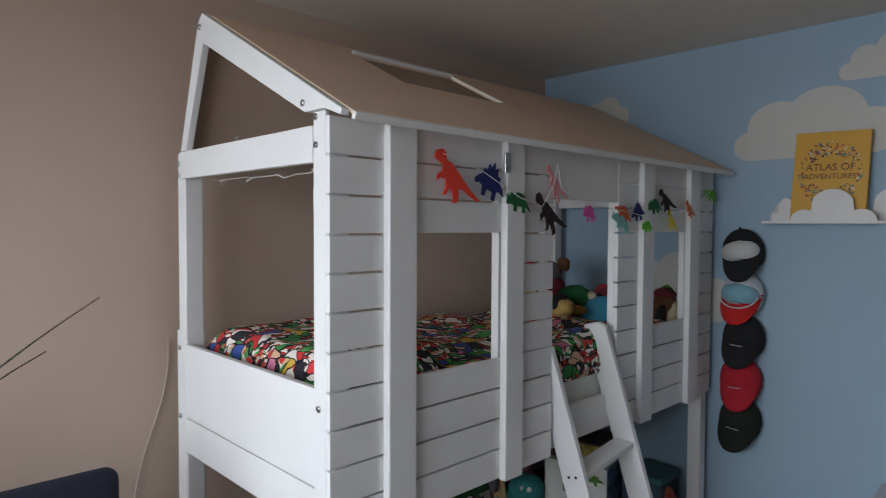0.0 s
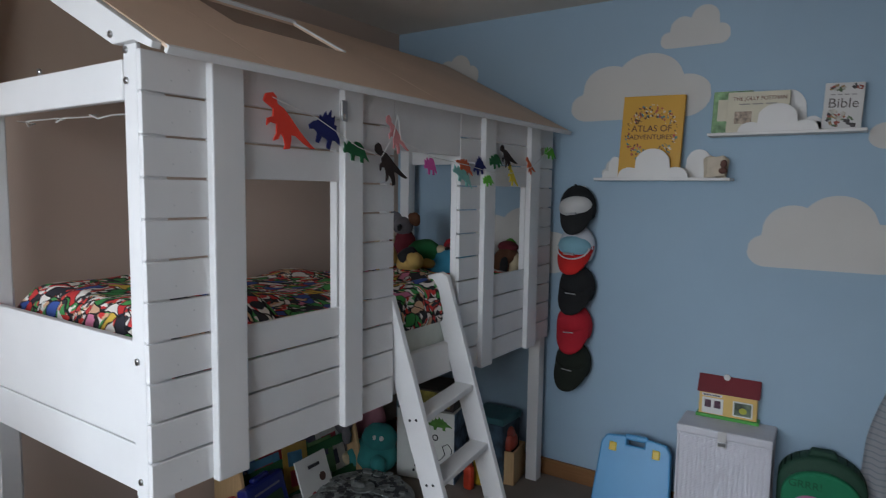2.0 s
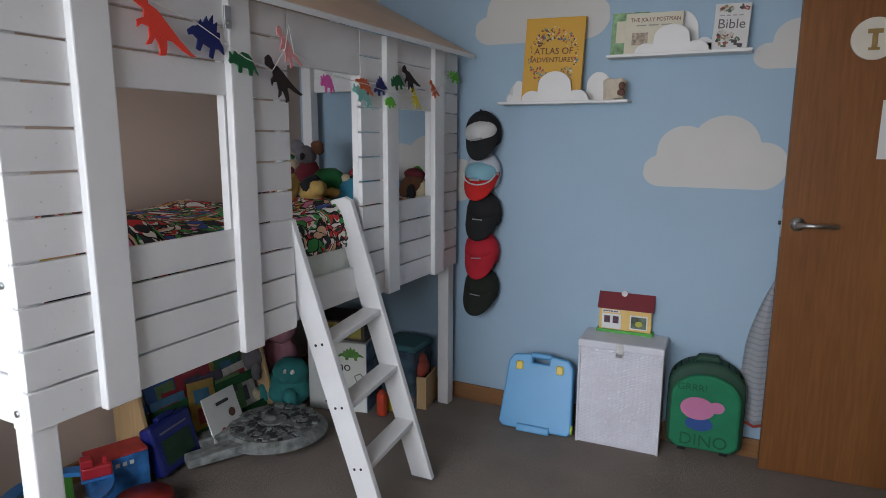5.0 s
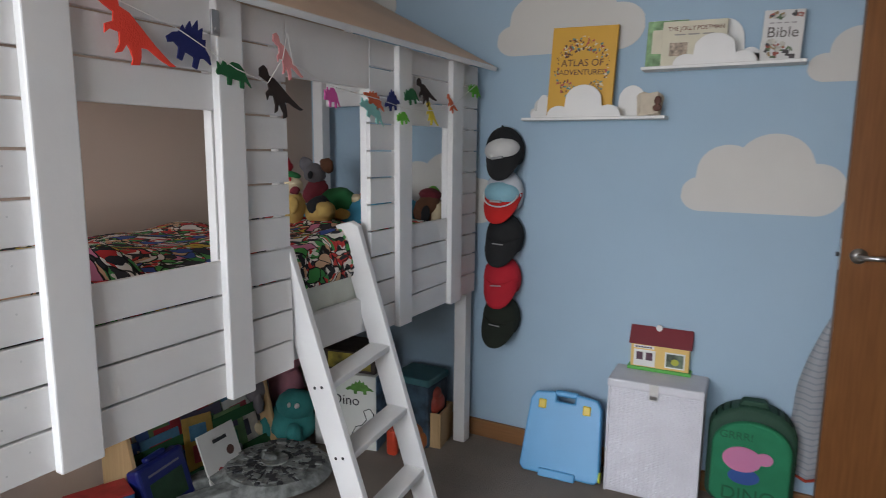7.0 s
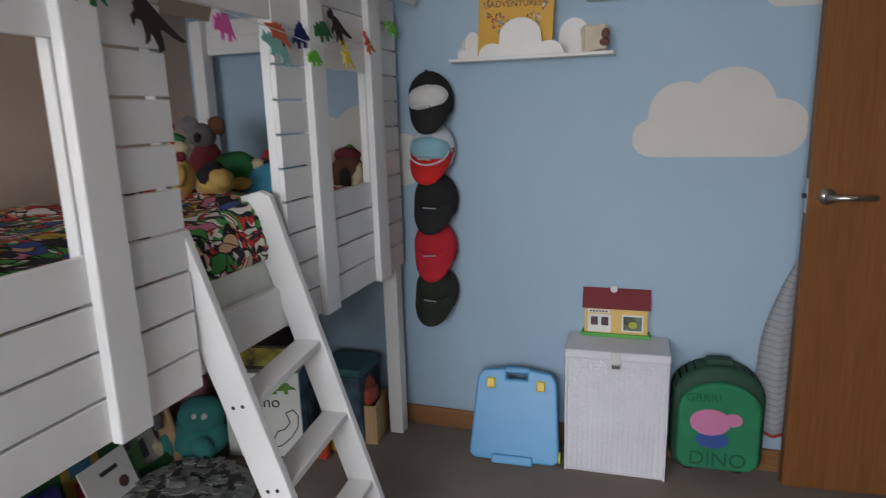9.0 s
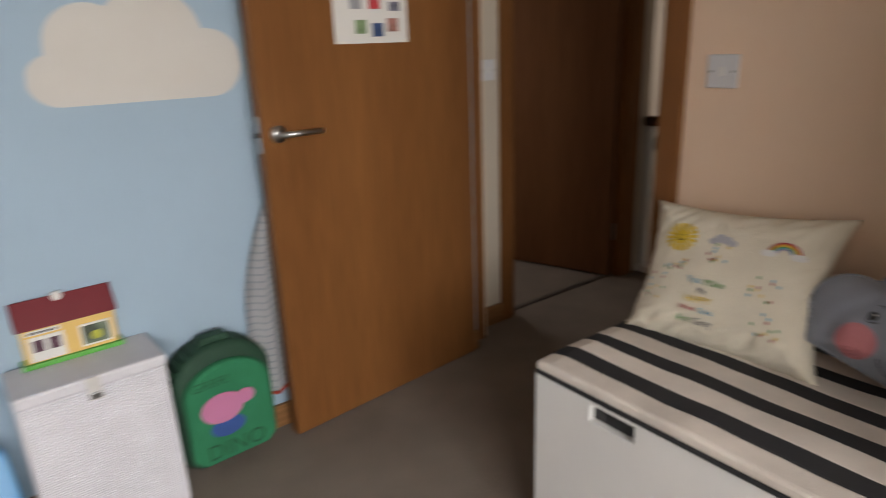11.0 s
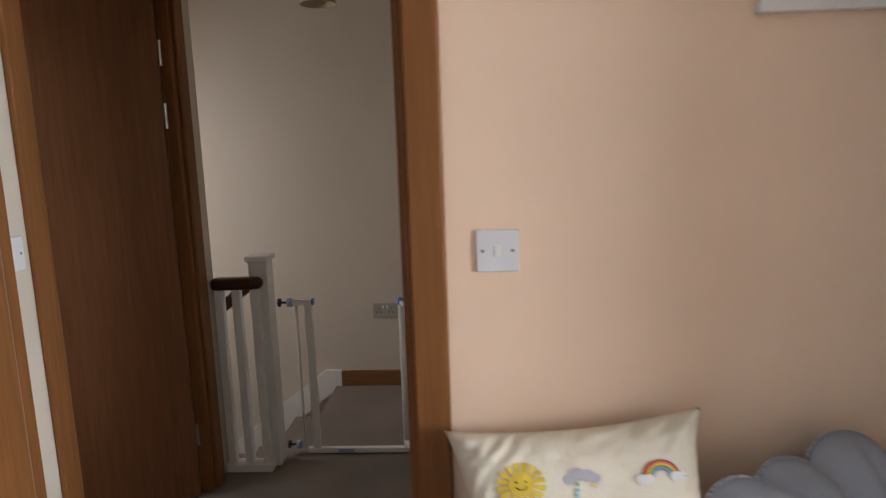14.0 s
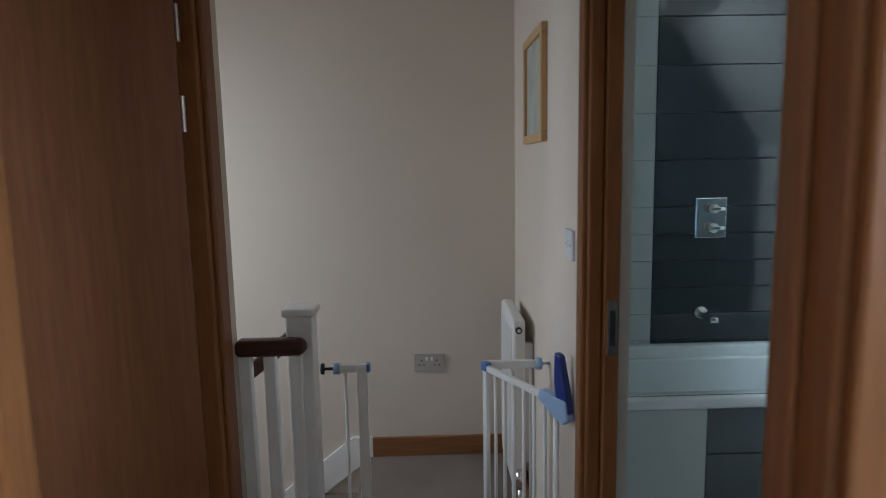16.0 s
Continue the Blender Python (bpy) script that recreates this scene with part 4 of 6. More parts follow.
rz = [0.0, 0.235, 0.47, 0.595, 0.715, 0.835, 0.955, 1.075, 1.195, 1.40, 1.60, 1.80, 2.0, 2.2]
for i in range(2, len(rz) - 1):
    for k in range(2):
        y1 = 0.92 - k * 0.9
        tile_part((BXE - 0.010, y1 - 0.897, rz[i] + 0.002), (BXE, y1, rz[i + 1] - 0.001), TILE, east)
    tile_part((BXE - 0.010, 0.923, rz[i] + 0.001), (BXE, YB - 0.141, rz[i + 1] - 0.0005), PALE_TILE, east)

tub = thing("bathtub", "white bathtub with a tiled front panel", "bathtub", (2.98, 0.55, 0))
CERAMIC = plain("white_acrylic", (0.78, 0.80, 0.80), 0.12, 0.02, 4, 90, 0.0)
bm = bm_new()
x0, x1, y0, y1, zt = -0.315, 0.30, -0.85, 0.81, 0.565
for lo, hi in (((x0, y0, zt - 0.045), (x0 + 0.075, y1, zt)), ((x1 - 0.06, y0, zt - 0.045), (x1, y1, zt + 0.02)), ((x0 + 0.075, y0, zt - 0.045), (x1 - 0.06, y0 + 0.08, zt)), ((x0 + 0.075, y1 - 0.08, zt - 0.045), (x1 - 0.06, y1, zt))):
    box(bm, lo, hi, 0.012, 3)
part("rim", bm, CERAMIC, tub, "rounded glossy rim", True)
bm = bm_new()
for lo, hi in (((x0 + 0.06, y0 + 0.05, 0.15), (x0 + 0.085, y1 - 0.05, zt - 0.03)), ((x1 - 0.085, y0 + 0.05, 0.15), (x1 - 0.05, y1 - 0.05, zt - 0.03)), ((x0 + 0.06, y0 + 0.05, 0.12), (x1 - 0.05, y1 - 0.05, 0.15)), ((x0 + 0.06, y0 + 0.05, 0.15), (x1 - 0.05, y0 + 0.09, zt - 0.03)), ((x0 + 0.06, y1 - 0.09, 0.15), (x1 - 0.05, y1 - 0.05, zt - 0.03))):
    box(bm, lo, hi, 0.006)
part("basin", bm, CERAMIC, tub)
pan = one_box("front_panel", (x0 + 0.02, y0, 0.0), (x0 + 0.04, y1, zt - 0.046), GROUT, tub, 0)
for i, (a, b) in enumerate(((0.0, 0.165), (0.169, 0.345), (0.349, zt - 0.047))):
    for c in range(3):
        yy1 = 0.375 - c * 0.42
        one_box("tile", (x0 + 0.012, yy1 - 0.417, a), (x0 + 0.02, yy1, b), TILE, pan, 0.001)
one_box("pale_panel", (x0 + 0.010, 0.379, 0.0), (x0 + 0.02, y1, zt - 0.047), PALE_TILE, pan, 0.001)

mix = thing("shower_mixer", "square chrome shower control on the tiles", "shower mixer", (BXE - 0.010, 0.672, 1.145))
one_box("plate", (-0.012, -0.068, -0.088), (0.0, 0.068, 0.088), CHROME, mix, 0.003)
for z in (0.042, -0.042):
    bm = bm_new()
    cyl(bm, (-0.045, 0, z), (-0.012, 0, z), 0.022, n=20)
    box(bm, (-0.052, -0.045, z - 0.008), (-0.036, 0.012, z + 0.008), 0.003)
    part("control_lever", bm, CHROME, mix, "", True)
sp = thing("bath_spout", "chrome wall spout over the bath", "tap", (BXE - 0.010, 0.70, 0.72))
bm = bm_new()
cyl(bm, (0, 0, 0), (-0.012, 0, 0), 0.028, n=20)
box(bm, (-0.15, -0.018, -0.014), (-0.01, 0.018, 0.012), 0.006)
part("spout", bm, CHROME, sp, "", True)
screen = thing("shower_screen", "clear glass shower screen on the bath", "shower screen", (2.69, 0.95, 0.566))
g = one_box("glass_panel", (-0.004, -0.55, 0), (0.004, 0.40, 1.45), glass_material("shower_glass", (0.96, 1.0, 0.99)), screen, 0)
g.visible_shadow = False
one_box("edge_profile", (-0.008, 0.385, 0), (0.008, 0.405, 1.45), CHROME, screen, 0.002)

# ---- soft things on the bench ----


def ring_cushion(bm, pts, h, back=0.4, rings=9, wave=0.006, seed=0, fold=None):
    """Blows up a flat outline (x, y) into a cushion: rings that shrink to the middle."""
    cx = sum(p[0] for p in pts) / len(pts)
    cy = sum(p[1] for p in pts) / len(pts)
    for side in (1, -1):
        prev = None
        for k in range(rings + 1):
            s = 1 - k / rings
            hh = h * (1 - s ** 3.0) ** 0.7 * (1 if side > 0 else -back)
            if k == rings:
                tip = bm.verts.new((cx, cy, hh))
                for i in range(len(prev)):
                    f = (prev[i], prev[(i + 1) % len(prev)], tip)
                    bm.faces.new(f if side > 0 else f[::-1])
                break
            ring = []
            for px, py in pts:
                x, y = cx + (px - cx) * s, cy + (py - cy) * s
                w = wave * noise.noise(Vector((x * 9 + seed, y * 9, side))) * (1 - s)
                if fold:
                    w += fold(x, y) * min(1.0, (1 - s) * 3.0) * side
                ring.append(bm.verts.new((x, y, hh + w)))
            if prev:
                for i in range(len(ring)):
                    j = (i + 1) % len(ring)
                    f = (prev[i], prev[j], ring[j], ring[i])
                    bm.faces.new(f if side > 0 else f[::-1])
            prev = ring
    bmesh.ops.remove_doubles(bm, verts=bm.verts, dist=0.0004)


CALICO = fabric("cream_calico", (0.74, 0.68, 0.56), 0.95, 0.05)
INK = {"blue": plain("sky_blue_thread", (0.08, 0.38, 0.55)), "green": plain("green_thread", (0.07, 0.30, 0.08)), "grey": plain("grey_thread", (0.12, 0.12, 0.14)),
       "yellow": plain("yellow_thread", (0.72, 0.50, 0.05)), "red": plain("red_thread", (0.40, 0.02, 0.05)), "orange": plain("orange_thread", (0.65, 0.18, 0.04)), "violet": plain("violet_thread", (0.20, 0.10, 0.40)),
       "black": BLACK, "white": plain("white_thread", (0.75, 0.74, 0.72)), "pale_grey": plain("pale_grey_thread", (0.42, 0.42, 0.46)), "pink": plain("pink_felt", (0.60, 0.22, 0.24), 0.95)}


def frame_of(center, right, up):
    r, u = Vector(right).normalized(), Vector(up).normalized()
    n_ = r.cross(u)
    m = Matrix.Identity(4)
    for i in range(3):
        m[i][0], m[i][1], m[i][2], m[i][3] = r[i], u[i], n_[i], center[i]
    return m


cp = thing("slogan_cushion", "cream calico cushion with embroidered rainbow, sun and rain", "cushion")
cp.matrix_world = frame_of((0.955, 1.187, 0.684), (0.02, -1, 0.05), (0.17, 0.04, 0.32)) @ Matrix.Diagonal((1.24, 1.06, 1.1, 1))
PW, PH, PT = 0.205, 0.185, 0.062


def cushion_z(x, y):
    k = min(1.0, max(0.0, 1 - max(abs(x) / PW, abs(y) / PH) ** 3.2))
    e = (abs(x) / PW) ** 2 + (abs(y) / PH) ** 2
    crease = 0.011 * (1 - abs(noise.noise(Vector((x * 11 + y * 9, (y - x) * 26, 5.0)))) * 3.2) * min(1.0, e) * min(1.0, k * 4)
    return PT * k ** 0.75 + 0.004 * noise.noise(Vector((x * 14, y * 14, 2.0))) + crease * (0.2 if abs(x) < 0.15 and abs(y) < 0.11 else 0.7)


bm = bm_new()
nn = 52
vg = {}
for side in (1, -1):
    for i in range(nn + 1):
        for j in range(nn + 1):
            u, v = i / nn * 2 - 1, j / nn * 2 - 1
            pinch = 1 - 0.10 * (1 - abs(u) ** 2) * abs(v) ** 4 - 0.0 * u
            pinch2 = 1 - 0.16 * (1 - abs(v) ** 2) * abs(u) ** 4
            x, y = u * PW * pinch2, v * PH * pinch
            z = cushion_z(u * PW, v * PH)
            rim = abs(u) == 1 or abs(v) == 1
            if rim:
                z = 0.0
            if rim and side < 0:
                vg[(side, i, j)] = vg[(1, i, j)]
            else:
                vg[(side, i, j)] = bm.verts.new((x, y, z if side > 0 else -0.7 * z))
    for i in range(nn):
        for j in range(nn):
            q = [vg[(side, i, j)], vg[(side, i + 1, j)], vg[(side, i + 1, j + 1)], vg[(side, i, j + 1)]]
            bm.faces.new(q if side > 0 else q[::-1])
part("cover", bm, CALICO, cp, "", True)


def sew(name, bm, mt, lift=0.0015, parent=None, zf=None):
    for v in bm.verts:
        if zf is None:
            v.co.x += 0.008
            v.co.y -= 0.018
        v.co.z += (zf or cushion_z)(v.co.x, v.co.y) + lift
    return part(name, bm, mt, parent or cp)


def disc(bm, x, y, rx, ry=None, n=20, z=0.0, a0=0.0, a1=2 * math.pi, inner=0.0):
    ry = ry or rx
    vs = []
    k = n if a1 - a0 > 6.2 else n + 1
    outer = [bm.verts.new((x + rx * math.cos(a0 + (a1 - a0) * i / n), y + ry * math.sin(a0 + (a1 - a0) * i / n), z)) for i in range(k)]
    if inner <= 0 and k == n:
        c = bm.verts.new((x, y, z))
        for i in range(n):
            bm.faces.new((outer[i], outer[(i + 1) % n], c))
        return
    inn = [bm.verts.new((x + (rx * inner) * math.cos(a0 + (a1 - a0) * i / n), y + (ry * inner) * math.sin(a0 + (a1 - a0) * i / n), z)) for i in range(k)]
    for i in range(k if k == n else n):
        j = (i + 1) % k
        bm.faces.new((outer[i], outer[j], inn[j], inn[i]))


bm = bm_new()
for i in range(16):
    a = i * math.pi / 8
    disc(bm, -0.105, 0.098, 0.036, n=3, a0=a, a1=a + 0.28, inner=0.55)
sew("sun_rays", bm, INK["yellow"])
bm = bm_new()
disc(bm, -0.105, 0.098, 0.019)
sew("sun_face", bm, INK["yellow"], 0.0022)
bm = bm_new()
disc(bm, -0.105, 0.098, 0.010, n=8, a0=3.5, a1=5.9, inner=0.8)
for s in (-1, 1):
    disc(bm, -0.105 + s * 0.007, 0.102, 0.0018, n=8)
sew("sun_smile", bm, INK["black"], 0.003)
bm = bm_new()
for x, y, r in ((-0.034, 0.098, 0.009), (-0.022, 0.106, 0.012), (-0.007, 0.103, 0.011), (0.004, 0.097, 0.009)):
    disc(bm, x, y, r, r * 0.9)
sew("rain_cloud", bm, INK["pale_grey"])
for k, c in enumerate(("red", "orange", "yellow", "green", "blue", "violet")):
    bm = bm_new()
    disc(bm, 0.102, 0.088, 0.030 - 0.0032 * k, n=18, a0=0.15, a1=math.pi - 0.15, inner=0.87)
    sew("rainbow_band", bm, INK[c], 0.002 + 0.0001 * k)
bm = bm_new()
for x in (0.072, 0.080, 0.124, 0.132):
    disc(bm, x, 0.088, 0.010, 0.008)
tagged(sew("rainbow_cloud", bm, INK["white"], 0.0028), kind="stuff")
rng = random.Random(4)
for c in ("red", "yellow", "blue", "green"):
    bm = bm_new()
    for cx, cy, sx, sy in ((-0.018, 0.070, 0.022, 0.022), (-0.100, 0.030, 0.024, 0.018), (-0.135, -0.030, 0.020, 0.034), (0.085, 0.000, 0.026, 0.030), (0.100, -0.075, 0.026, 0.030)):
        for i in range(3):
            disc(bm, cx + rng.uniform(-sx, sx), cy + rng.uniform(-sy, sy), 0.0022, 0.0040, 8)
    tagged(sew("rain_print", bm, INK[c], 0.0035), kind="stuff")


def sewn_text(body, size, color, x, y, align="CENTER", zf=None, parent=None, lift=0.0055, squeeze=1.0):
    cu = bpy.data.curves.new("slogan", "FONT")
    cu.body, cu.size, cu.align_x = body, size, align
    tmp = bpy.data.objects.new("slogan", cu)
    me = bpy.data.meshes.new_from_object(tmp)
    bpy.data.objects.remove(tmp)
    for v in me.vertices:
        v.co.x = v.co.x * squeeze + x
        v.co.x += 0.008
        v.co.y += y - 0.018
        v.co.z += (zf or cushion_z)(v.co.x, v.co.y) + lift
    me.materials.append(color)
    ob = new("slogan", me)
    ob.parent = parent or cp
    return ob


for word, size, ink, x, y in (("You", 0.023, "blue", -0.064, -0.010), ("Make", 0.023, "green", -0.026, -0.012), ("Me", 0.020, "grey", -0.038, -0.033), ("HAPPY", 0.023, "yellow", -0.060, -0.056),
                              ("When", 0.018, "red", -0.068, -0.076), ("Skies", 0.018, "blue", -0.026, -0.078), ("Are", 0.023, "green", -0.070, -0.103), ("Grey", 0.023, "grey", -0.032, -0.105)):
    sewn_text(word, size, INK[ink], x, y, "LEFT", squeeze=0.80)

# grey cloud cushion, tipped to one side
GREY_CLOTH = fabric("grey_cotton", (0.30, 0.325, 0.385), 0.95, 0.10)
cc = thing("cloud_cushion", "grey cloud shaped cushion with a smiling pink cheeked face", "cushion")
cc.matrix_world = frame_of((0.955, 0.72, 0.648), (0.05, -1, -0.30), (0.17, -0.09, 0.33)) @ Matrix.Diagonal((1.07, 1.03, 1, 1))
sc = [(-0.178, -0.022, 0.074), (-0.098, 0.040, 0.066), (0.012, 0.090, 0.088), (0.128, 0.045, 0.074), (0.238, -0.062, 0.068)]
FOLDS = [(-0.165, 0.25, 0.010, 0.013), (-0.095, 0.15, 0.013, 0.016), (-0.020, -0.15, 0.016, 0.014), (0.050, -0.22, 0.017, 0.016), (0.115, -0.30, 0.015, 0.013), (0.175, -0.45, 0.013, 0.014), (0.010, 0.30, 0.008, 0.010)]


def cloud_fold(x, y):
    return sum(d * (0.45 - math.exp(-((x - x0 - sl * y + 0.012 * math.sin(y * 32 + x0 * 60)) / w) ** 2)) for x0, sl, d, w in FOLDS) - 0.006

pts = []
for i in range(160):
    a = 2 * math.pi * i / 160
    d = Vector((math.cos(a), math.sin(a)))
    best = 0.0
    for x, y, r in sc:
        b_ = d.x * x + d.y * (y + 0.02)
        q_ = b_ * b_ - (x * x + (y + 0.02) ** 2 - r * r)
        if q_ > 0:
            best = max(best, b_ + math.sqrt(q_))
    if d.y < -0.05:
        best = max(best, min(0.10 / -d.y, 0.24))
        best = min(best, 0.115 / -d.y)
    pts.append((d.x * best, d.y * best))
bm = bm_new()
ring_cushion(bm, pts, 0.056, 0.7, 26, 0.030, 3, cloud_fold)
part("cover", bm, GREY_CLOTH, cc, "", True)


def cloud_z(x, y):
    best = 1.0
    d = Vector((x, y))
    if d.length > 1e-5:
        a = math.atan2(y, x) % (2 * math.pi)
        p = pts[int(a / (2 * math.pi) * 160) % 160]
        best = min(1.0, d.length / max(1e-4, math.hypot(*p)))
    return 0.056 * (1 - best ** 3.0) ** 0.7 + 0.030 * noise.noise(Vector((x * 9 + 3, y * 9, 1))) * (1 - best) + cloud_fold(x, y) * min(1.0, (1 - best) * 3.0)


bm = bm_new()
for i in range(160):
    a, b = pts[i], pts[(i + 1) % 160]
    cyl(bm, (a[0], a[1], 0), (b[0], b[1], 0), 0.004, n=6)
part("piping", bm, GREY_CLOTH, cc, "", True)
for x, y in ((-0.135, -0.053), (0.052, -0.058)):
    bm = bm_new()
    for k in range(9):
        disc(bm, x, y, 0.036 - 0.004 * k, n=28, inner=(0.032 - 0.004 * k) / (0.036 - 0.004 * k) if k < 8 else 0.0)
    sew("cheek", bm, INK["pink"], 0.004, cc, cloud_z)
for x, y in ((-0.132, 0.006), (0.050, 0.004)):
    bm = bm_new()
    disc(bm, x, y, 0.0075, 0.0095)
    eye = sew("eye", bm, INK["black"], 0.005, cc, cloud_z)
    bm = bm_new()
    disc(bm, x + 0.002, y + 0.003, 0.0022, n=10)
    sew("eye_glint", bm, INK["white"], 0.0056, eye, cloud_z)
    bm = bm_new()
    disc(bm, x + 0.004, y + 0.016, 0.010, n=6, a0=0.8, a1=2.2, inner=0.78)
    sew("eyebrow", bm, INK["black"], 0.005, cc, cloud_z)
    bm = bm_new()
    disc(bm, x + 0.001, y - 0.004, 0.011, n=8, a0=3.6, a1=5.9, inner=0.82)
    sew("lash", bm, INK["black"], 0.0052, cc, cloud_z)
bm = bm_new()
disc(bm, -0.045, -0.016, 0.017, n=14, a0=3.5, a1=5.8, inner=0.88)
sew("nose", bm, INK["black"], 0.005, cc, cloud_z)
bm = bm_new()
disc(bm, -0.052, -0.045, 0.042, n=24, a0=3.6, a1=5.75, inner=0.94)
sew("mouth", bm, INK["black"], 0.005, cc, cloud_z)

# ---- paper sheets on the door ----
note = thing("door_poster", "white printed sheet with small pictures taped to the door", "poster")
note.matrix_world = pose(0.205, 2.262, 0.006, 0, 0, ang) @ Matrix.Translation((0.455, -0.0015, 1.288))
one_box("sheet", (-0.170, -0.0010, 0.0), (0.126, 0.0005, 0.212), PAPER, note, 0)
sign = thing("door_sign", "round cream wooden plaque with a gold mark on the door", "sign")
sign.matrix_world = pose(0.205, 2.262, 0.006, 0, 0, ang) @ Matrix.Translation((0.235, 0.0, 1.715))
bm = bm_new()
cyl(bm, (0, -0.009, 0), (0, 0.0005, 0), 0.074, n=48)
part("plaque", bm, plain("cream_plaque_paint", (0.62, 0.57, 0.47), 0.5, 0.05, 8, 150, 0.08), sign)
bm = bm_new()
box(bm, (-0.024, -0.0115, 0.018), (0.024, -0.0085, 0.034), 0.001)
box(bm, (-0.009, -0.0115, -0.030), (0.009, -0.0085, 0.018), 0.001)
box(bm, (-0.018, -0.0115, -0.040), (0.018, -0.0085, -0.030), 0.001)
part("gold_mark", bm, plain("dull_gold", (0.34, 0.22, 0.08), 0.4, 0.1, 20, 120, 0.1, 0.6), sign, "dull gold painted mark")
for k, (x, z, c) in enumerate(((-0.068, 0.03, (0.20, 0.30, 0.15)), (0.0, 0.02, (0.03, 0.07, 0.18)), (0.062, 0.035, (0.35, 0.15, 0.12)), (-0.085, 0.105, (0.3, 0.3, 0.32)), (-0.01, 0.105, (0.5, 0.04, 0.05)), (0.072, 0.10, (0.15, 0.15, 0.2)), (-0.09, 0.165, (0.3, 0.35, 0.2)), (0.04, 0.165, (0.35, 0.2, 0.2)))):
    one_box("print", (x - 0.022, -0.0020, z), (x + 0.022, -0.0009, z + (0.042 if k < 3 else 0.028)), plain("print_ink", c, 0.7, 0.4, 40), note, 0)
# towel that hangs behind the door
towel = thing("hanging_towel", "pale striped towel hanging behind the door", "towel", (0.20, 2.335, 0))
bm = bm_new()
cols = 9
prev = None
for j in range(31):
    z = 0.16 + 0.68 * j / 30
    wdt = 0.098 * (1 - 0.85 * max(0.0, (j / 30 - 0.5) / 0.5) ** 1.5) + 0.01
    row = []
    for i in range(cols):
        u = i / (cols - 1) * 2 - 1
        row.append(bm.verts.new((u * wdt + 0.045 * (j / 30), 0.022 * math.sin(u * 7 + j * 0.12) + 0.004, z)))
    if prev:
        for i in range(cols - 1):
            bm.faces.new((prev[i], prev[i + 1], row[i + 1], row[i]))
    prev = row
bmesh.ops.solidify(bm, geom=bm.faces[:], thickness=0.006)
m_, t_, b_ = nodes("striped_towelling")
wv = tex(t_, "ShaderNodeTexWave", 13.0, (0, 0, 1), 0.0)
wv.wave_type, wv.bands_direction = "BANDS", "Z"
rr = ramp(t_, wv.outputs[0], [(0.78, (0.60, 0.60, 0.62)), (0.90, (0.44, 0.47, 0.51))])
t_.links.new(rr.outputs[0], b_.inputs["Base Color"])
b_.inputs["Roughness"].default_value = 1.0
part("cloth", bm, m_, towel, "", True)
bm = bm_new()
for i in range(cols - 1):
    u0, u1 = (i / (cols - 1) * 2 - 1), ((i + 1) / (cols - 1) * 2 - 1)
    cyl(bm, (u0 * 0.110, 0.022 * math.sin(u0 * 7) - 0.001, 0.163), (u1 * 0.110, 0.022 * math.sin(u1 * 7) - 0.001, 0.163), 0.0055, n=8)
part("red_trim", bm, plain("red_binding", (0.42, 0.05, 0.03), 0.9), towel, "red edge binding")

# ---- things along the blue wall ----
LBLUE = plain("light_blue_plastic", (0.085, 0.33, 0.60), 0.4, 0.04, 5, 120, 0.03)
case = thing("activity_case", "light blue plastic carry case leaning on the wall", "case", (-0.745, 2.20, 0.0), rz=3)
bm = bm_new()
tiltm = pose(0, -0.055, 0, -18, 0, 0)
w = 0.165
prism(bm, [(-w - 0.01, 0.03), (-w + 0.01, 0.01), (w - 0.01, 0.01), (w + 0.01, 0.03), (w - 0.008, 0.32), (w - 0.03, 0.355), (0.05, 0.365), (0.04, 0.352), (0.04, 0.325), (-0.04, 0.325), (-0.04, 0.352), (-0.05, 0.365), (-w + 0.03, 0.355), (-w + 0.008, 0.32)], 0.045, tiltm, 0.008)
part("shell", bm, LBLUE, case, "", False)
bm = bm_new()
box(bm, (-0.052, 0.004, 0.345), (0.052, 0.041, 0.372), 0.010, 3, tiltm)
part("carry_handle", bm, LBLUE, case)
for x in (-0.10, 0.095):
    bm = bm_new()
    box(bm, (x - 0.017, -0.006, 0.285), (x + 0.017, 0.006, 0.325), 0.005, 2, tiltm)
    part("catch", bm, plain("yellow_plastic", (0.72, 0.50, 0.03), 0.4), case, "yellow plastic catch")
bm = bm_new()
box(bm, (-0.085, -0.012, 0.0), (0.075, 0.01, 0.035), 0.006, 2, tiltm)
part("foot_flap", bm, LBLUE, case)
bm = bm_new()
cyl(bm, (w + 0.008, 0.0, 0.045), (w + 0.016, 0.0, 0.045), 0.022, n=16)
bmesh.ops.transform(bm, matrix=tiltm, verts=bm.verts)
part("side_knob", bm, plain("lime_plastic", (0.45, 0.55, 0.05), 0.4), case)

house = thing("toy_house", "small yellow toy house with a dark red roof on the basket", "toy house", (-0.385, 2.352, 0.488), rz=2)
YEL = plain("warm_yellow_plastic", (0.72, 0.48, 0.15), 0.45, 0.04)
one_box("base", (-0.126, -0.035, 0.0), (0.126, 0.022, 0.014), plain("grass_green_plastic", (0.08, 0.38, 0.06), 0.45), house, 0.003)
one_box("body", (-0.115, -0.026, 0.014), (0.115, 0.018, 0.115), YEL, house, 0.002)
bm = bm_new()
prism(bm, [(-0.032, 0.110), (0.020, 0.110), (0.020, 0.178), (0.010, 0.182)], 0.248, pose(0.124, 0, 0, 0, 0, 90), 0.002)
bmesh.ops.recalc_face_normals(bm, faces=bm.faces)
part("roof", bm, plain("dark_red_plastic", (0.17, 0.012, 0.02), 0.4), house)
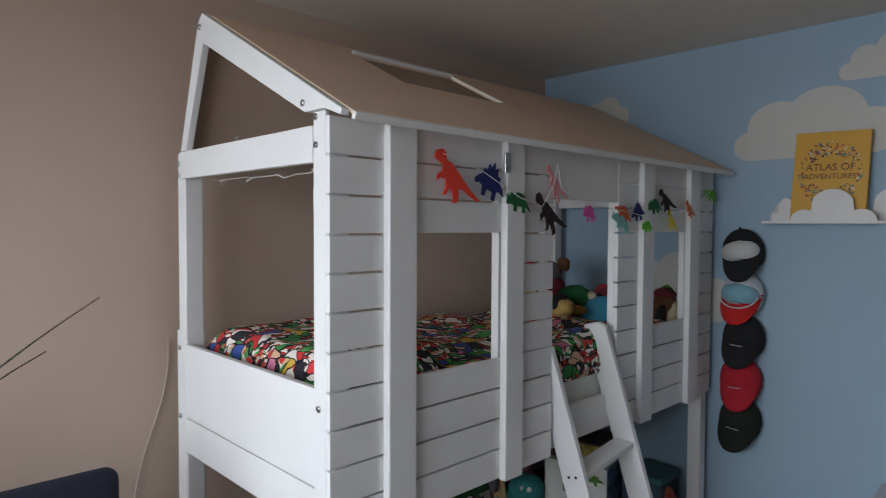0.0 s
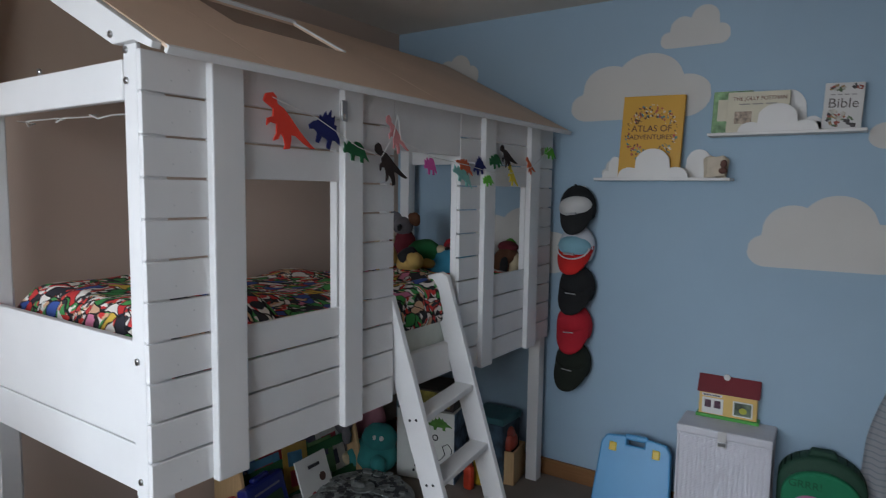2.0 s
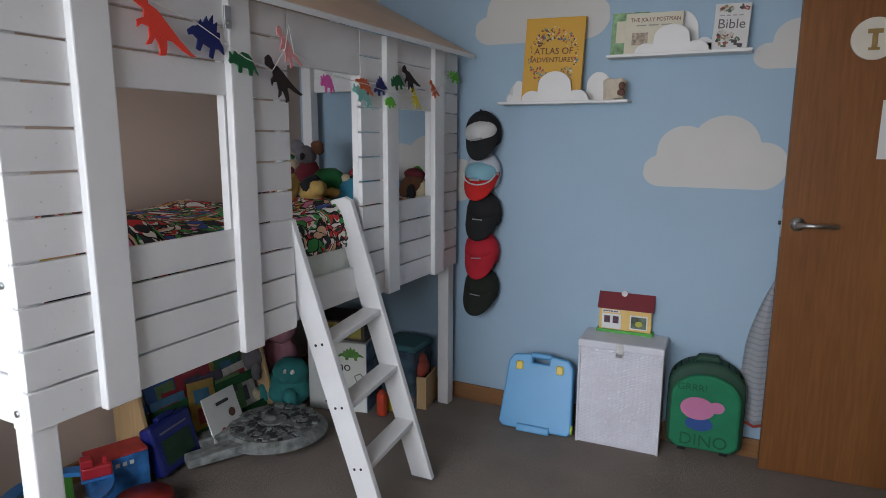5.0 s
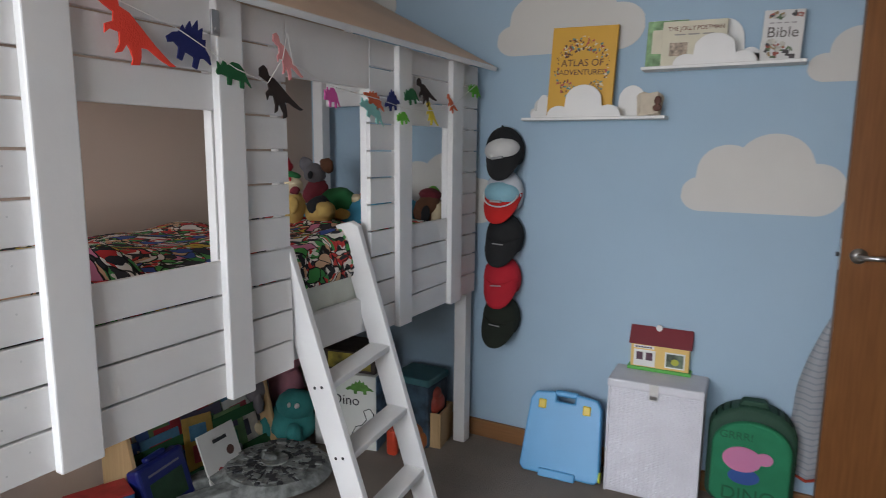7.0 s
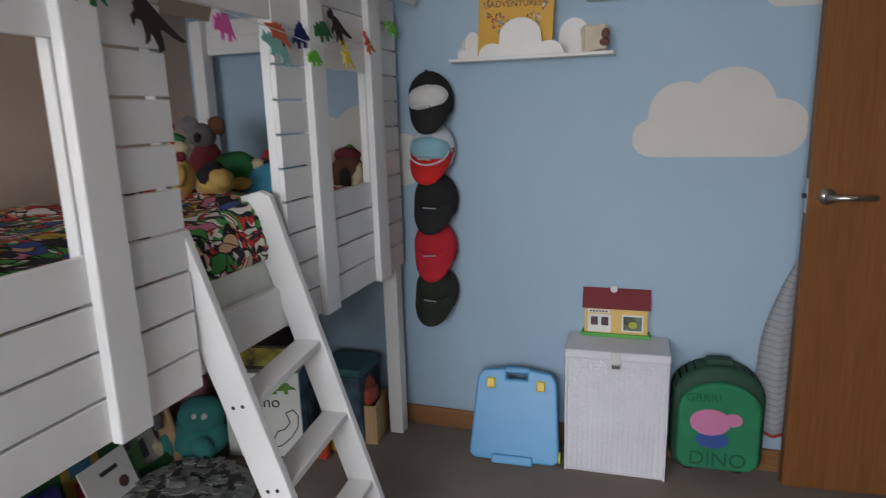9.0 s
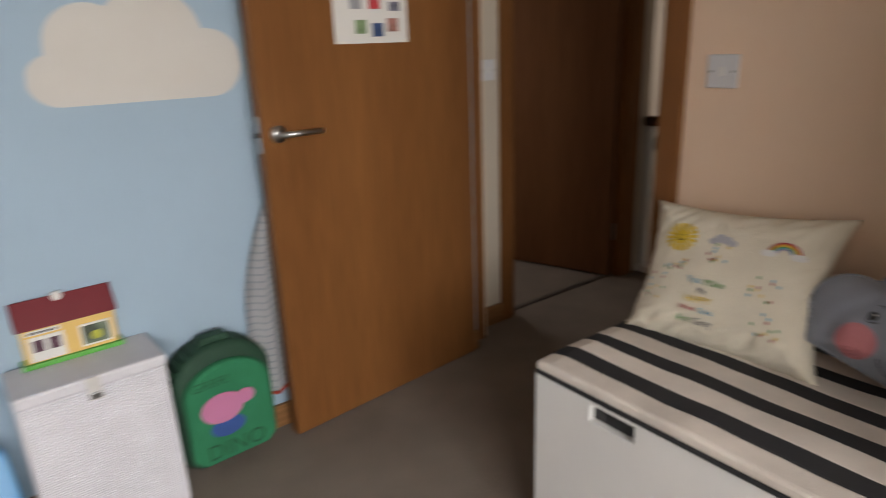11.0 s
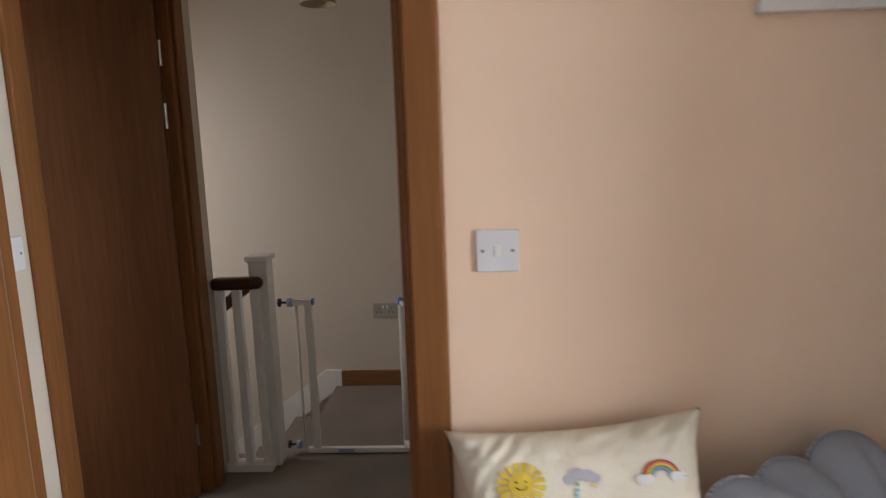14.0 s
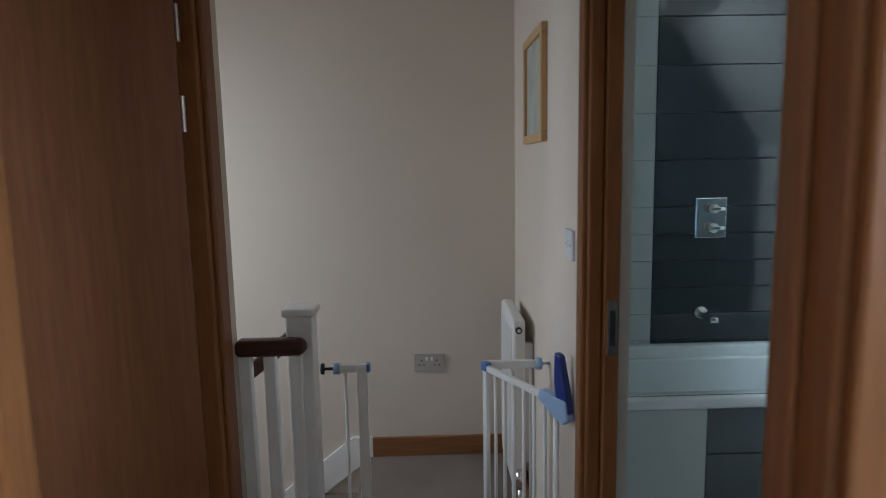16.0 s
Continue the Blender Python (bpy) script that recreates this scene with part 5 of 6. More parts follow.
bm = bm_new()
cyl(bm, (-0.01, -0.002, 0.180), (-0.01, 0.006, 0.180), 0.013, n=20)
part("top_handle", bm, PAPER, house)
one_box("door_panel", (-0.102, -0.0285, 0.018), (-0.016, -0.0255, 0.088), PAPER, house, 0.001)
for x in (-0.078, -0.040):
    one_box("door_window", (x - 0.013, -0.0298, 0.045), (x + 0.013, -0.0284, 0.078), plain("dark_print", (0.08, 0.03, 0.05), 0.4, 0.5, 60), house, 0)
wf = one_box("window_frame", (0.022, -0.0290, 0.024), (0.100, -0.0255, 0.090), PAPER, house, 0.001)
one_box("window_print", (0.028, -0.0302, 0.030), (0.094, -0.0288, 0.084), plain("window_print_ink", (0.10, 0.13, 0.09), 0.4, 0.9, 22), wf, 0)
bm = bm_new()
ball(bm, (0.062, -0.0305, 0.052), (0.016, 0.001, 0.014))
part("window_print_spot", bm, plain("olive_yellow_ink", (0.42, 0.42, 0.05), 0.6), wf)
sg = one_box("sign", (-0.103, -0.0290, 0.094), (-0.022, -0.0255, 0.106), PAPER, house, 0.0005)
for i in range(6):
    one_box("lettering_bar", (-0.096 + i * 0.0115, -0.0298, 0.097), (-0.088 + i * 0.0115, -0.0289, 0.103), BLACK, sg, 0)

bag = thing("trolley_bag", "green child's trolley rucksack standing by the wall", "rucksack", (-0.02, 2.30, 0.0), rz=4)
DKGREEN = fabric("dark_green_nylon", (0.012, 0.055, 0.03), 0.7)
GREEN = fabric("bright_green_felt", (0.012, 0.19, 0.085), 0.9)


def arch(w, z0, z1, n=14, round_low=0.03):
    top = [(w * math.cos(a), z1 - w * 0.75 + w * 0.75 * math.sin(a)) for a in [math.pi * i / n for i in range(n + 1)]]
    low = [(-w, z0 + round_low), (-w + round_low, z0), (w - round_low, z0), (w, z0 + round_low)]
    return top + low


bm = bm_new()
prism(bm, arch(0.155, 0.035, 0.435), 0.115, Matrix.Translation((0, -0.05, 0)), 0.018)
part("body", bm, DKGREEN, bag, "", True)
bm = bm_new()
prism(bm, arch(0.138, 0.050, 0.385), 0.035, Matrix.Translation((0, -0.078, 0)), 0.012)
fpan = part("front_pocket", bm, GREEN, bag, "bright green front panel")
bm = bm_new()
prism(bm, [(-0.055, 0.425), (0.055, 0.425), (0.04, 0.452), (-0.04, 0.452)], 0.05, Matrix.Translation((0, -0.02, 0)), 0.008)
part("grab_handle", bm, DKGREEN, bag)
for x in (-0.085, 0.085):
    bm = bm_new()
    cyl(bm, (x - 0.014, 0.01, 0.022), (x + 0.014, 0.01, 0.022), 0.022, n=18)
    box(bm, (x - 0.02, -0.01, 0.022), (x + 0.02, 0.03, 0.045), 0.003)
    part("wheel", bm, BLACK, bag)
PINK = fabric("pink_felt_patch", (0.55, 0.19, 0.34), 0.9, 0.04)
bm = bm_new()
for x, z, rx, rz_ in ((-0.030, 0.238, 0.068, 0.050), (0.045, 0.252, 0.030, 0.025)):
    prism(bm, [(x + rx * math.cos(-2 * math.pi * i / 28), z + rz_ * math.sin(-2 * math.pi * i / 28)) for i in range(28)], 0.003, Matrix.Translation((0, -0.0815 - (0.0006 if x > 0 else 0), 0)))
part("pink_patch", bm, PINK, bag, "plain pink felt patch")
bm = bm_new()
prism(bm, [(-0.02 + 0.055 * math.cos(-2 * math.pi * i / 28), 0.170 + 0.032 * math.sin(-2 * math.pi * i / 28)) for i in range(28)], 0.0025, Matrix.Translation((0, -0.0810, 0)))
part("blue_patch", bm, fabric("blue_felt_patch", (0.035, 0.09, 0.30)), bag, "plain blue felt patch")
DKINK = plain("dark_green_stitching", (0.01, 0.10, 0.045), 0.9)
text_mesh("lettering", "GRRR!", 0.042, DKINK, bag, pose(-0.055, -0.0795, 0.315, 90, 0, 0))
text_mesh("lettering", "DINO", 0.075, DKINK, bag, pose(0.0, -0.0795, 0.070, 90, 0, 0))

# wall shelves with cloud fronts
SHELFW = plain("matt_white_board", (0.74, 0.72, 0.69), 0.6, 0.03, 5, 90, 0.03)


def cloud_pts(w, h):
    sc_ = [(0.17, 0.0, 0.17), (0.5, 0.22, 0.25), (0.83, 0.0, 0.17)]
    out = [(1.0, 0.0), (0.0, 0.0)]
    for i in range(1, 60):
        u = i / 60
        t = [cz + math.sqrt(r * r - (u - cx) ** 2) for cx, cz, r in sc_ if abs(u - cx) < r]
        out.append((u, max(t + [0.02])))
    top_ = max(p[1] for p in out)
    return [((u - 0.5) * w, v * h / top_) for u, v in out]


def cloud_shelf(x0, x1, z, fronts, backs):
    sh = thing("cloud_shelf", "white picture ledge with cloud shaped fronts on the blue wall", "shelf", ((x0 + x1) / 2, YN, z), "cloud shelves")
    hw = (x1 - x0) / 2
    one_box("ledge", (-hw, -0.095, 0), (hw, 0, 0.012), SHELFW, sh, 0.002)
    for cx, w, h in fronts:
        bm = bm_new()
        prism(bm, cloud_pts(w, h), 0.009, Matrix.Translation((cx, -0.093, 0.012)), 0.001)
        part("cloud_front", bm, SHELFW, sh)
    for cx, w, h in backs:
        bm = bm_new()
        prism(bm, cloud_pts(w, h), 0.009, Matrix.Translation((cx, -0.012, 0.012)), 0.001)
        part("cloud_back", bm, SHELFW, sh)
    return sh


cloud_shelf(-1.005, -0.415, 1.517, [(-0.028, 0.31, 0.128)], [(-0.225, 0.12, 0.10), (0.150, 0.22, 0.125)])
cloud_shelf(-0.515, 0.047, 1.702, [(-0.020, 0.290, 0.108)], [(0.01, 0.26, 0.170), (0.16, 0.14, 0.11)])


def book(label, x, z, w, h, d, y, cover, tilt=-6.0, rz=0.0):
    b = thing("book", label, "book")
    b.matrix_world = pose(x, y, z, tilt, rz, 0)
    one_box("cover", (-w / 2, 0, 0), (w / 2, d, h), cover, b, 0.002)
    one_box("pages", (-w / 2 + 0.004, 0.003, h - 0.002), (w / 2 - 0.002, d - 0.003, h + 0.0008), PAPER, b, 0)
    return b


MUST = plain("mustard_cover", (0.62, 0.33, 0.03), 0.5, 0.04)
INKB = plain("brown_black_ink", (0.09, 0.035, 0.02), 0.6)
atlas = book("large mustard yellow hardback leaning on a cloud shelf", -0.765, 1.531, 0.272, 0.365, 0.018, 2.305, MUST, -5, 1.5)
text_mesh("title", "ATLAS OF", 0.040, INKB, atlas, pose(0.0, -0.001, 0.205, 90, 0, 0))
text_mesh("title", "ADVENTURES", 0.031, INKB, atlas, pose(0.0, -0.001, 0.170, 90, 0, 0))
rng = random.Random(8)
tints = [plain("atlas_print_" + n_, c, 0.6) for n_, c in (("cream", (0.62, 0.55, 0.38)), ("red", (0.4, 0.08, 0.06)), ("teal", (0.10, 0.22, 0.20)), ("brown", (0.09, 0.04, 0.02)), ("umber", (0.14, 0.06, 0.02)))]
for k, tmat in enumerate(tints):
    bm = bm_new()
    for i in range(64):
        a = rng.uniform(0, 2 * math.pi)
        r = rng.uniform(0.068, 0.116)
        x, z = r * math.cos(a), 0.195 + r * math.sin(a) * 1.12
        if abs(z - 0.195) < 0.045 and abs(x) < 0.098:
            continue
        s = rng.uniform(0.002, 0.0062)
        box(bm, (-s, -0.0012 - 0.0001 * k, -s * rng.uniform(0.3, 1.0)), (s, 0.0005, s * 0.6), 0, 2, pose(x, 0, z, 0, rng.uniform(0, 180), 0))
    tagged(part("cover_print", bm, tmat, atlas, "scattered small printed pictures"), kind="stuff")

GREENC = plain("leafy_cover", (0.20, 0.34, 0.16), 0.55, 0.6, 26)
CREAMC = plain("cream_cover", (0.62, 0.57, 0.43), 0.55, 0.06, 12)
pm = book("cream and green picture book standing on a cloud shelf", -0.435, 1.716, 0.15, 0.175, 0.012, 2.33, GREENC, -5, 1)
one_box("label_panel", (-0.055, -0.001, 0.05), (0.075, 0.001, 0.14), CREAMC, pm, 0)
jp = book("cream landscape picture book standing on a cloud shelf", -0.335, 1.716, 0.23, 0.165, 0.012, 2.315, CREAMC, -5, 1)
text_mesh("title", "THE JOLLY POSTMAN", 0.0225, plain("maroon_ink", (0.15, 0.03, 0.02), 0.6), jp, pose(0.005, -0.001, 0.130, 90, 0, 0), squeeze=0.92)
one_box("cover_print", (-0.085, -0.001, 0.035), (-0.02, 0.001, 0.085), plain("sketch_print", (0.35, 0.27, 0.2), 0.6, 0.6, 60), jp, 0)
for i in range(3):
    one_box("lettering_bar", (-0.07 + i * 0.05, -0.001, 0.112), (-0.03 + i * 0.05, 0.001, 0.117), plain("grey_ink", (0.3, 0.28, 0.25)), jp, 0)
bi = book("small pale illustrated hardback at a shelf end", -0.040, 1.716, 0.13, 0.175, 0.022, 2.312, plain("white_cover", (0.60, 0.58, 0.55), 0.5, 0.05), -5, 2)
text_mesh("title", "Bible", 0.052, plain("grey_brown_ink", (0.12, 0.10, 0.09), 0.6), bi, pose(0.0, -0.001, 0.080, 90, 0, 0))
for i in range(4):
    one_box("lettering_bar", (-0.045 + i * 0.023, -0.001, 0.128), (-0.029 + i * 0.023, 0.001, 0.132), plain("grey_script", (0.30, 0.28, 0.27)), bi, 0)
rng = random.Random(14)
for k, c in enumerate(((0.28, 0.06, 0.04), (0.10, 0.14, 0.07), (0.30, 0.20, 0.10), (0.06, 0.05, 0.05), (0.45, 0.42, 0.36))):
    bm = bm_new()
    for i in range(9):
        x, z = rng.uniform(-0.052, 0.052), rng.uniform(0.010, 0.066) if i < 6 else rng.uniform(0.148, 0.166)
        w_, h_ = rng.uniform(0.003, 0.011), rng.uniform(0.003, 0.008)
        box(bm, (-w_, -0.0011 - 0.0002 * k, -h_), (w_, 0.0005, h_), 0, 2, pose(x, 0, z, 0, rng.uniform(-40, 40), 0))
    tagged(part("cover_print", bm, plain("picture_ink", c, 0.6, 0.3, 60), bi), kind="stuff")
mb = thing("fanned_booklet", "cream booklet with dark red print at a shelf end", "booklet", (-0.475, 2.30, 1.531))
AGED = plain("aged_paper", (0.55, 0.47, 0.36), 0.8, 0.1, 30)
for i in range(9):
    bm = bm_new()
    box(bm, (-0.05, 0, 0), (0.035, 0.003, 0.085), 0, 2, pose(0, i * 0.004, 0.0004 * (9 - i), -12, -9 + i * 3, i * 5 - 10))
    part("page", bm, AGED, mb)
bm = bm_new()
ball(bm, (0.03, -0.006, 0.055), (0.014, 0.008, 0.018))
ball(bm, (0.028, -0.006, 0.028), (0.018, 0.008, 0.014))
part("print", bm, plain("dark_red_brown", (0.12, 0.05, 0.035), 0.7), mb)

# column of caps on a wall hanger
hang = thing("cap_hanger", "white strap hanger for caps on the wall", "hanger", (-1.095, YN, 1.0))
one_box("strap", (-0.02, -0.006, -0.40), (0.02, 0, 0.49), PAPER, hang, 0.001)


def cap(label, z, crown, bill, front=None, dx=0.0, roll=0.0, piping=None):
    """A cap hung by its back: a full crown over a curved peak that points down and out."""
    c = thing("baseball_cap", label, "cap", group="caps on the hanger")
    c.matrix_world = pose(-1.095 + dx, YN - 0.012, z, 0, roll, 0)
    bm = bm_new()
    ball(bm, (0, -0.034, 0.012), (0.091, 0.066, 0.108), 3)
    for v in bm.verts:
        v.co.y = min(v.co.y, 0.0)
        if v.co.z < -0.05:
            v.co.z = -0.05 + (v.co.z + 0.05) * 0.25
        v.co += Vector((0, -1, 0)) * 0.006 * noise.noise(v.co * 16 + Vector((z * 9, 0, 0)))
    part("crown", bm, crown, c, "", True)
    bm = bm_new()
    rows_ = []
    for j in range(9):
        v_ = j / 8
        row = []
        for i in range(17):
            u = i / 16 * 2 - 1
            rim = math.sqrt(max(0.0, 1 - abs(u) ** 2.6))
            row.append(bm.verts.new((u * 0.090, -0.072 - 0.034 * rim - 0.020 * v_ * rim + 0.030 * u * u, -0.004 + 0.030 * u * u - v_ * (0.016 + 0.096 * rim))))
        rows_.append(row)
    for p, q in zip(rows_, rows_[1:]):
        for i in range(16):
            bm.faces.new((p[i], q[i], q[i + 1], p[i + 1]))
    bmesh.ops.recalc_face_normals(bm, faces=bm.faces)
    bmesh.ops.solidify(bm, geom=bm.faces[:], thickness=0.004)
    part("bill", bm, bill, c, "", True)
    if front:
        bm = bm_new()
        ball(bm, (0, -0.060, 0.016), (0.083, 0.064, 0.058), 3)
        for v in bm.verts:
            v.co.y -= 0.004 * noise.noise(v.co * 22)
        part("front_panel", bm, front, c, "", True)
    if piping:
        bm = bm_new()
        prev = None
        for i in range(21):
            a = math.pi + math.pi * i / 20
            p = (0.081 * math.cos(a), -0.080 + 0.045 * math.sin(a) * 0.9, 0.014 + 0.054 * math.sin(a))
            if prev:
                cyl(bm, prev, p, 0.0035, n=6)
            prev = p
        part("piping", bm, piping, c, "white edge piping", True)
    bm = bm_new()
    box(bm, (-0.030, -0.127 if front else -0.110, -0.022 if front else -0.016), (0.022, -0.112 if front else -0.100, -0.012 if front else -0.011), 0.001)
    part("badge", bm, plain("silver_badge", (0.28, 0.28, 0.28), 0.4), c)
    bm = bm_new()
    ball(bm, (0, -0.034, 0.121), 0.006)
    part("button", bm, bill, c)
    return c


CBLACK = fabric("black_cap_cotton", (0.010, 0.010, 0.011), 0.9)
CRED = fabric("red_cap_cotton", (0.42, 0.010, 0.022), 0.9)
cap("black baseball cap with a white front on the hanger", 1.375, CBLACK, CBLACK, fabric("white_cap_cotton", (0.55, 0.54, 0.52)), 0.0, -8)
cap("white mesh cap with a blue front and red peak", 1.185, fabric("white_mesh", (0.50, 0.52, 0.56)), fabric("bright_red_cap", (0.52, 0.015, 0.012)), fabric("pale_blue_cap", (0.22, 0.42, 0.50)), 0.0, 3, fabric("white_cap_edge", (0.62, 0.62, 0.62)))
cap("plain black baseball cap hanging in a column", 0.990, CBLACK, CBLACK, None, 0.008, 2)
cap("dark red baseball cap hanging in a column", 0.800, CRED, CRED, None, 0.002, -4)
cap("black green baseball cap at the foot of the hanger", 0.615, fabric("dark_olive_cap", (0.012, 0.016, 0.010)), fabric("dark_olive_peak", (0.012, 0.016, 0.010)), None, 0.0, 4)

# ---- dinosaur garland along the bed's eave ----
TREX = [(0.00, 0.86), (0.06, 0.98), (0.20, 1.0), (0.27, 0.92), (0.27, 0.80), (0.40, 0.72), (0.52, 0.56), (0.62, 0.42), (0.74, 0.26), (0.92, 0.06), (1.0, 0.0), (0.92, 0.0), (0.76, 0.10), (0.60, 0.24), (0.50, 0.26), (0.48, 0.12), (0.44, 0.02), (0.32, 0.02), (0.36, 0.10), (0.34, 0.22), (0.30, 0.30), (0.22, 0.20), (0.12, 0.18), (0.20, 0.30), (0.22, 0.46), (0.10, 0.50), (0.02, 0.44), (0.04, 0.56), (0.16, 0.60), (0.18, 0.72), (0.10, 0.78)]
STEGO = [(0.0, 0.30), (0.10, 0.44), (0.20, 0.50), (0.24, 0.66), (0.30, 0.60), (0.36, 0.80), (0.43, 0.70), (0.50, 0.90), (0.56, 0.72), (0.64, 0.82), (0.68, 0.62), (0.76, 0.64), (0.80, 0.48), (0.92, 0.40), (1.0, 0.26), (0.84, 0.30), (0.74, 0.26), (0.74, 0.04), (0.64, 0.04), (0.62, 0.22), (0.42, 0.22), (0.40, 0.04), (0.30, 0.04), (0.28, 0.24), (0.16, 0.28), (0.06, 0.22)]
TRICE = [(0.0, 0.36), (0.04, 0.48), (0.02, 0.66), (0.12, 0.54), (0.20, 0.74), (0.30, 0.60), (0.44, 0.74), (0.62, 0.72), (0.76, 0.58), (0.86, 0.36), (1.0, 0.10), (0.84, 0.24), (0.78, 0.26), (0.78, 0.04), (0.68, 0.04), (0.66, 0.24), (0.44, 0.26), (0.42, 0.06), (0.32, 0.06), (0.30, 0.28), (0.16, 0.32), (0.06, 0.28)]
FELT = {"red": (0.78, 0.055, 0.03), "navy": (0.012, 0.018, 0.12), "green": (0.012, 0.12, 0.04), "brown": (0.025, 0.014, 0.012), "pink": (0.72, 0.30, 0.30), "rose": (0.62, 0.10, 0.35), "aqua": (0.25, 0.55, 0.50), "lime": (0.12, 0.45, 0.04), "yellow": (0.70, 0.55, 0.05), "orange": (0.62, 0.13, 0.05)}
gar = thing("dinosaur_garland", "garland of bright felt dinosaurs on a white string", "garland", (BX, BY, 1.6))
feltm = {k: fabric("felt_" + k, c, 0.95, 0.08) for k, c in FELT.items()}
GX = BX + 0.026
for form, col, y, z, w, h, roll in ((TREX, "red", 0.610, 1.635, 0.165, 0.150, -6), (STEGO, "navy", 0.748, 1.635, 0.130, 0.125, 20), (TRICE, "green", 0.872, 1.580, 0.115, 0.085, 4), (TREX, "brown", 1.035, 1.548, 0.125, 0.155, -22),
                                    (TREX, "pink", 1.066, 1.640, 0.090, 0.130, -16), (TRICE, "rose", 1.255, 1.552, 0.075, 0.085, 0), (STEGO, "orange", 1.480, 1.556, 0.130, 0.060, 24), (TRICE, "aqua", 1.470, 1.520, 0.150, 0.075, 20), (STEGO, "navy", 1.584, 1.562, 0.095, 0.085, -8), (TRICE, "green", 1.712, 1.590, 0.100, 0.085, -12),
                                    (TREX, "brown", 1.822, 1.612, 0.120, 0.120, -24), (TRICE, "lime", 1.655, 1.508, 0.080, 0.065, -10), (TREX, "yellow", 1.868, 1.528, 0.095, 0.090, 0), (TREX, "orange", 2.030, 1.580, 0.075, 0.085, -18), (TRICE, "lime", 2.235, 1.652, 0.120, 0.080, 0)):
    bm = bm_new()
    prism(bm, [((u - 0.5) * w, (v - 0.5) * h) for u, v in form], 0.004, pose(GX - BX, y - BY, z - 1.6, 0, 0, 90) @ pose(0, 0, 0, 0, roll, 0))
    bmesh.ops.recalc_face_normals(bm, faces=bm.faces)
    part("felt_dinosaur", bm, feltm[col], gar, col + " felt dinosaur")
anchors = [(0.55, 1.69), (0.70, 1.655), (0.872, 1.585), (0.98, 1.56), (1.04, 1.63), (1.06, 1.70), (1.08, 1.62), (1.25, 1.575), (1.50, 1.555), (1.66, 1.535), (1.80, 1.535), (1.95, 1.545), (2.05, 1.58), (2.235, 1.67)]
bm = bm_new()
for a, b in zip(anchors, anchors[1:]):
    cyl(bm, (0.030, a[0] - BY, a[1] - 1.6), (0.030, b[0] - BY, b[1] - 1.6), 0.0014, n=6)
part("string", bm, PAPER, gar, "thin white string")

# loop of cord and a fairy light cable under the cross bar
cord = thing("cord_loop", "white cord loop hanging from the bed's cross bar", "cord", (-1.33, 0.25, 1.66))
bm = bm_new()
prev = None
for i in range(25):
    a = 2 * math.pi * i / 24
    p = (0.020 * math.sin(a), 0.004 * math.cos(a), -0.075 + 0.085 * math.cos(a))
    if prev:
        cyl(bm, prev, p, 0.0022, n=6)
    prev = p
part("loop", bm, PAPER, cord, "", True)
cable = thing("light_cable", "slack white cable strung under the bed roof", "cable", (-1.70, 0.33, 1.66))
bm = bm_new()
prev = None
for i in range(33):
    u = i / 32 * 2 - 1
    p = (u * 0.42, 0.03 * math.sin(i * 0.9), -0.006 - 0.012 * abs(math.sin(i * math.pi / 8)) - 0.01 * (i % 8 == 4))
    if prev:
        cyl(bm, prev, p, 0.0022, n=6)
    prev = p
part("wire", bm, PAPER, cable)
wallwire = thing("wall_cable", "thin cable hanging down the cream wall", "cable", (XW + 0.006, 0.10, 0))
bm = bm_new()
prev = None
for i in range(22):
    k = i / 21
    p = (0.0, 0.12 - 0.26 * k ** 1.3 + 0.012 * math.sin(k * 11), 1.10 - 1.02 * k)
    if prev:
        cyl(bm, prev, p, 0.0022, n=6)
    prev = p
part("wire", bm, plain("grey_flex", (0.52, 0.46, 0.42)), wallwire)

# ---- soft toys ----


def plush(name, label, at, parts, rz=0.0, category="soft toy", k=1.0):
    t = thing(name, label, category, at, "", rz)
    for nm, c, r, mt in parts:
        bm = bm_new()
        ball(bm, [a * k for a in c], [a * k for a in r], 3)
        bm.normal_update()
        for v in bm.verts:
            v.co += v.normal * (0.008 * noise.noise(v.co * 30) + 0.004 * noise.noise(v.co * 90))
        part(nm, bm, mt, t, "", True)
    return t


def fur(name, c):
    return fabric(name, c, 1.0, 0.2, 140)


F = {k: fur("plush_" + k, c) for k, c in {"yellow": (0.50, 0.33, 0.10), "red": (0.38, 0.02, 0.03), "green": (0.02, 0.16, 0.05), "grey": (0.13, 0.12, 0.13), "brown": (0.12, 0.05, 0.025), "cream": (0.60, 0.50, 0.33), "teal": (0.03, 0.21, 0.20), "pink": (0.58, 0.26, 0.32), "black": (0.015, 0.015, 0.017), "dark_red": (0.16, 0.02, 0.03), "lime": (0.10, 0.32, 0.04), "white": (0.62, 0.6, 0.58)}.items()}
BZ = 1.085
plush("spiky_soft_toy", "yellow and green soft toy with a red crest on the bed", (-1.75, 1.66, BZ), [("body", (0, 0, 0.10), (0.085, 0.08, 0.11), F["yellow"]), ("head", (0.015, -0.02, 0.235), (0.075, 0.07, 0.065), F["cream"]), ("brow", (0.01, -0.01, 0.285), (0.07, 0.06, 0.03), F["green"]), ("crest", (-0.03, 0.0, 0.335), (0.035, 0.035, 0.06), F["red"]), ("mouth", (0.065, -0.04, 0.21), (0.03, 0.03, 0.028), F["dark_red"]), ("eye", (0.05, -0.06, 0.27), (0.018, 0.012, 0.018), F["red"]), ("arm", (0.07, -0.06, 0.12), (0.03, 0.035, 0.05), F["yellow"])], k=0.68)
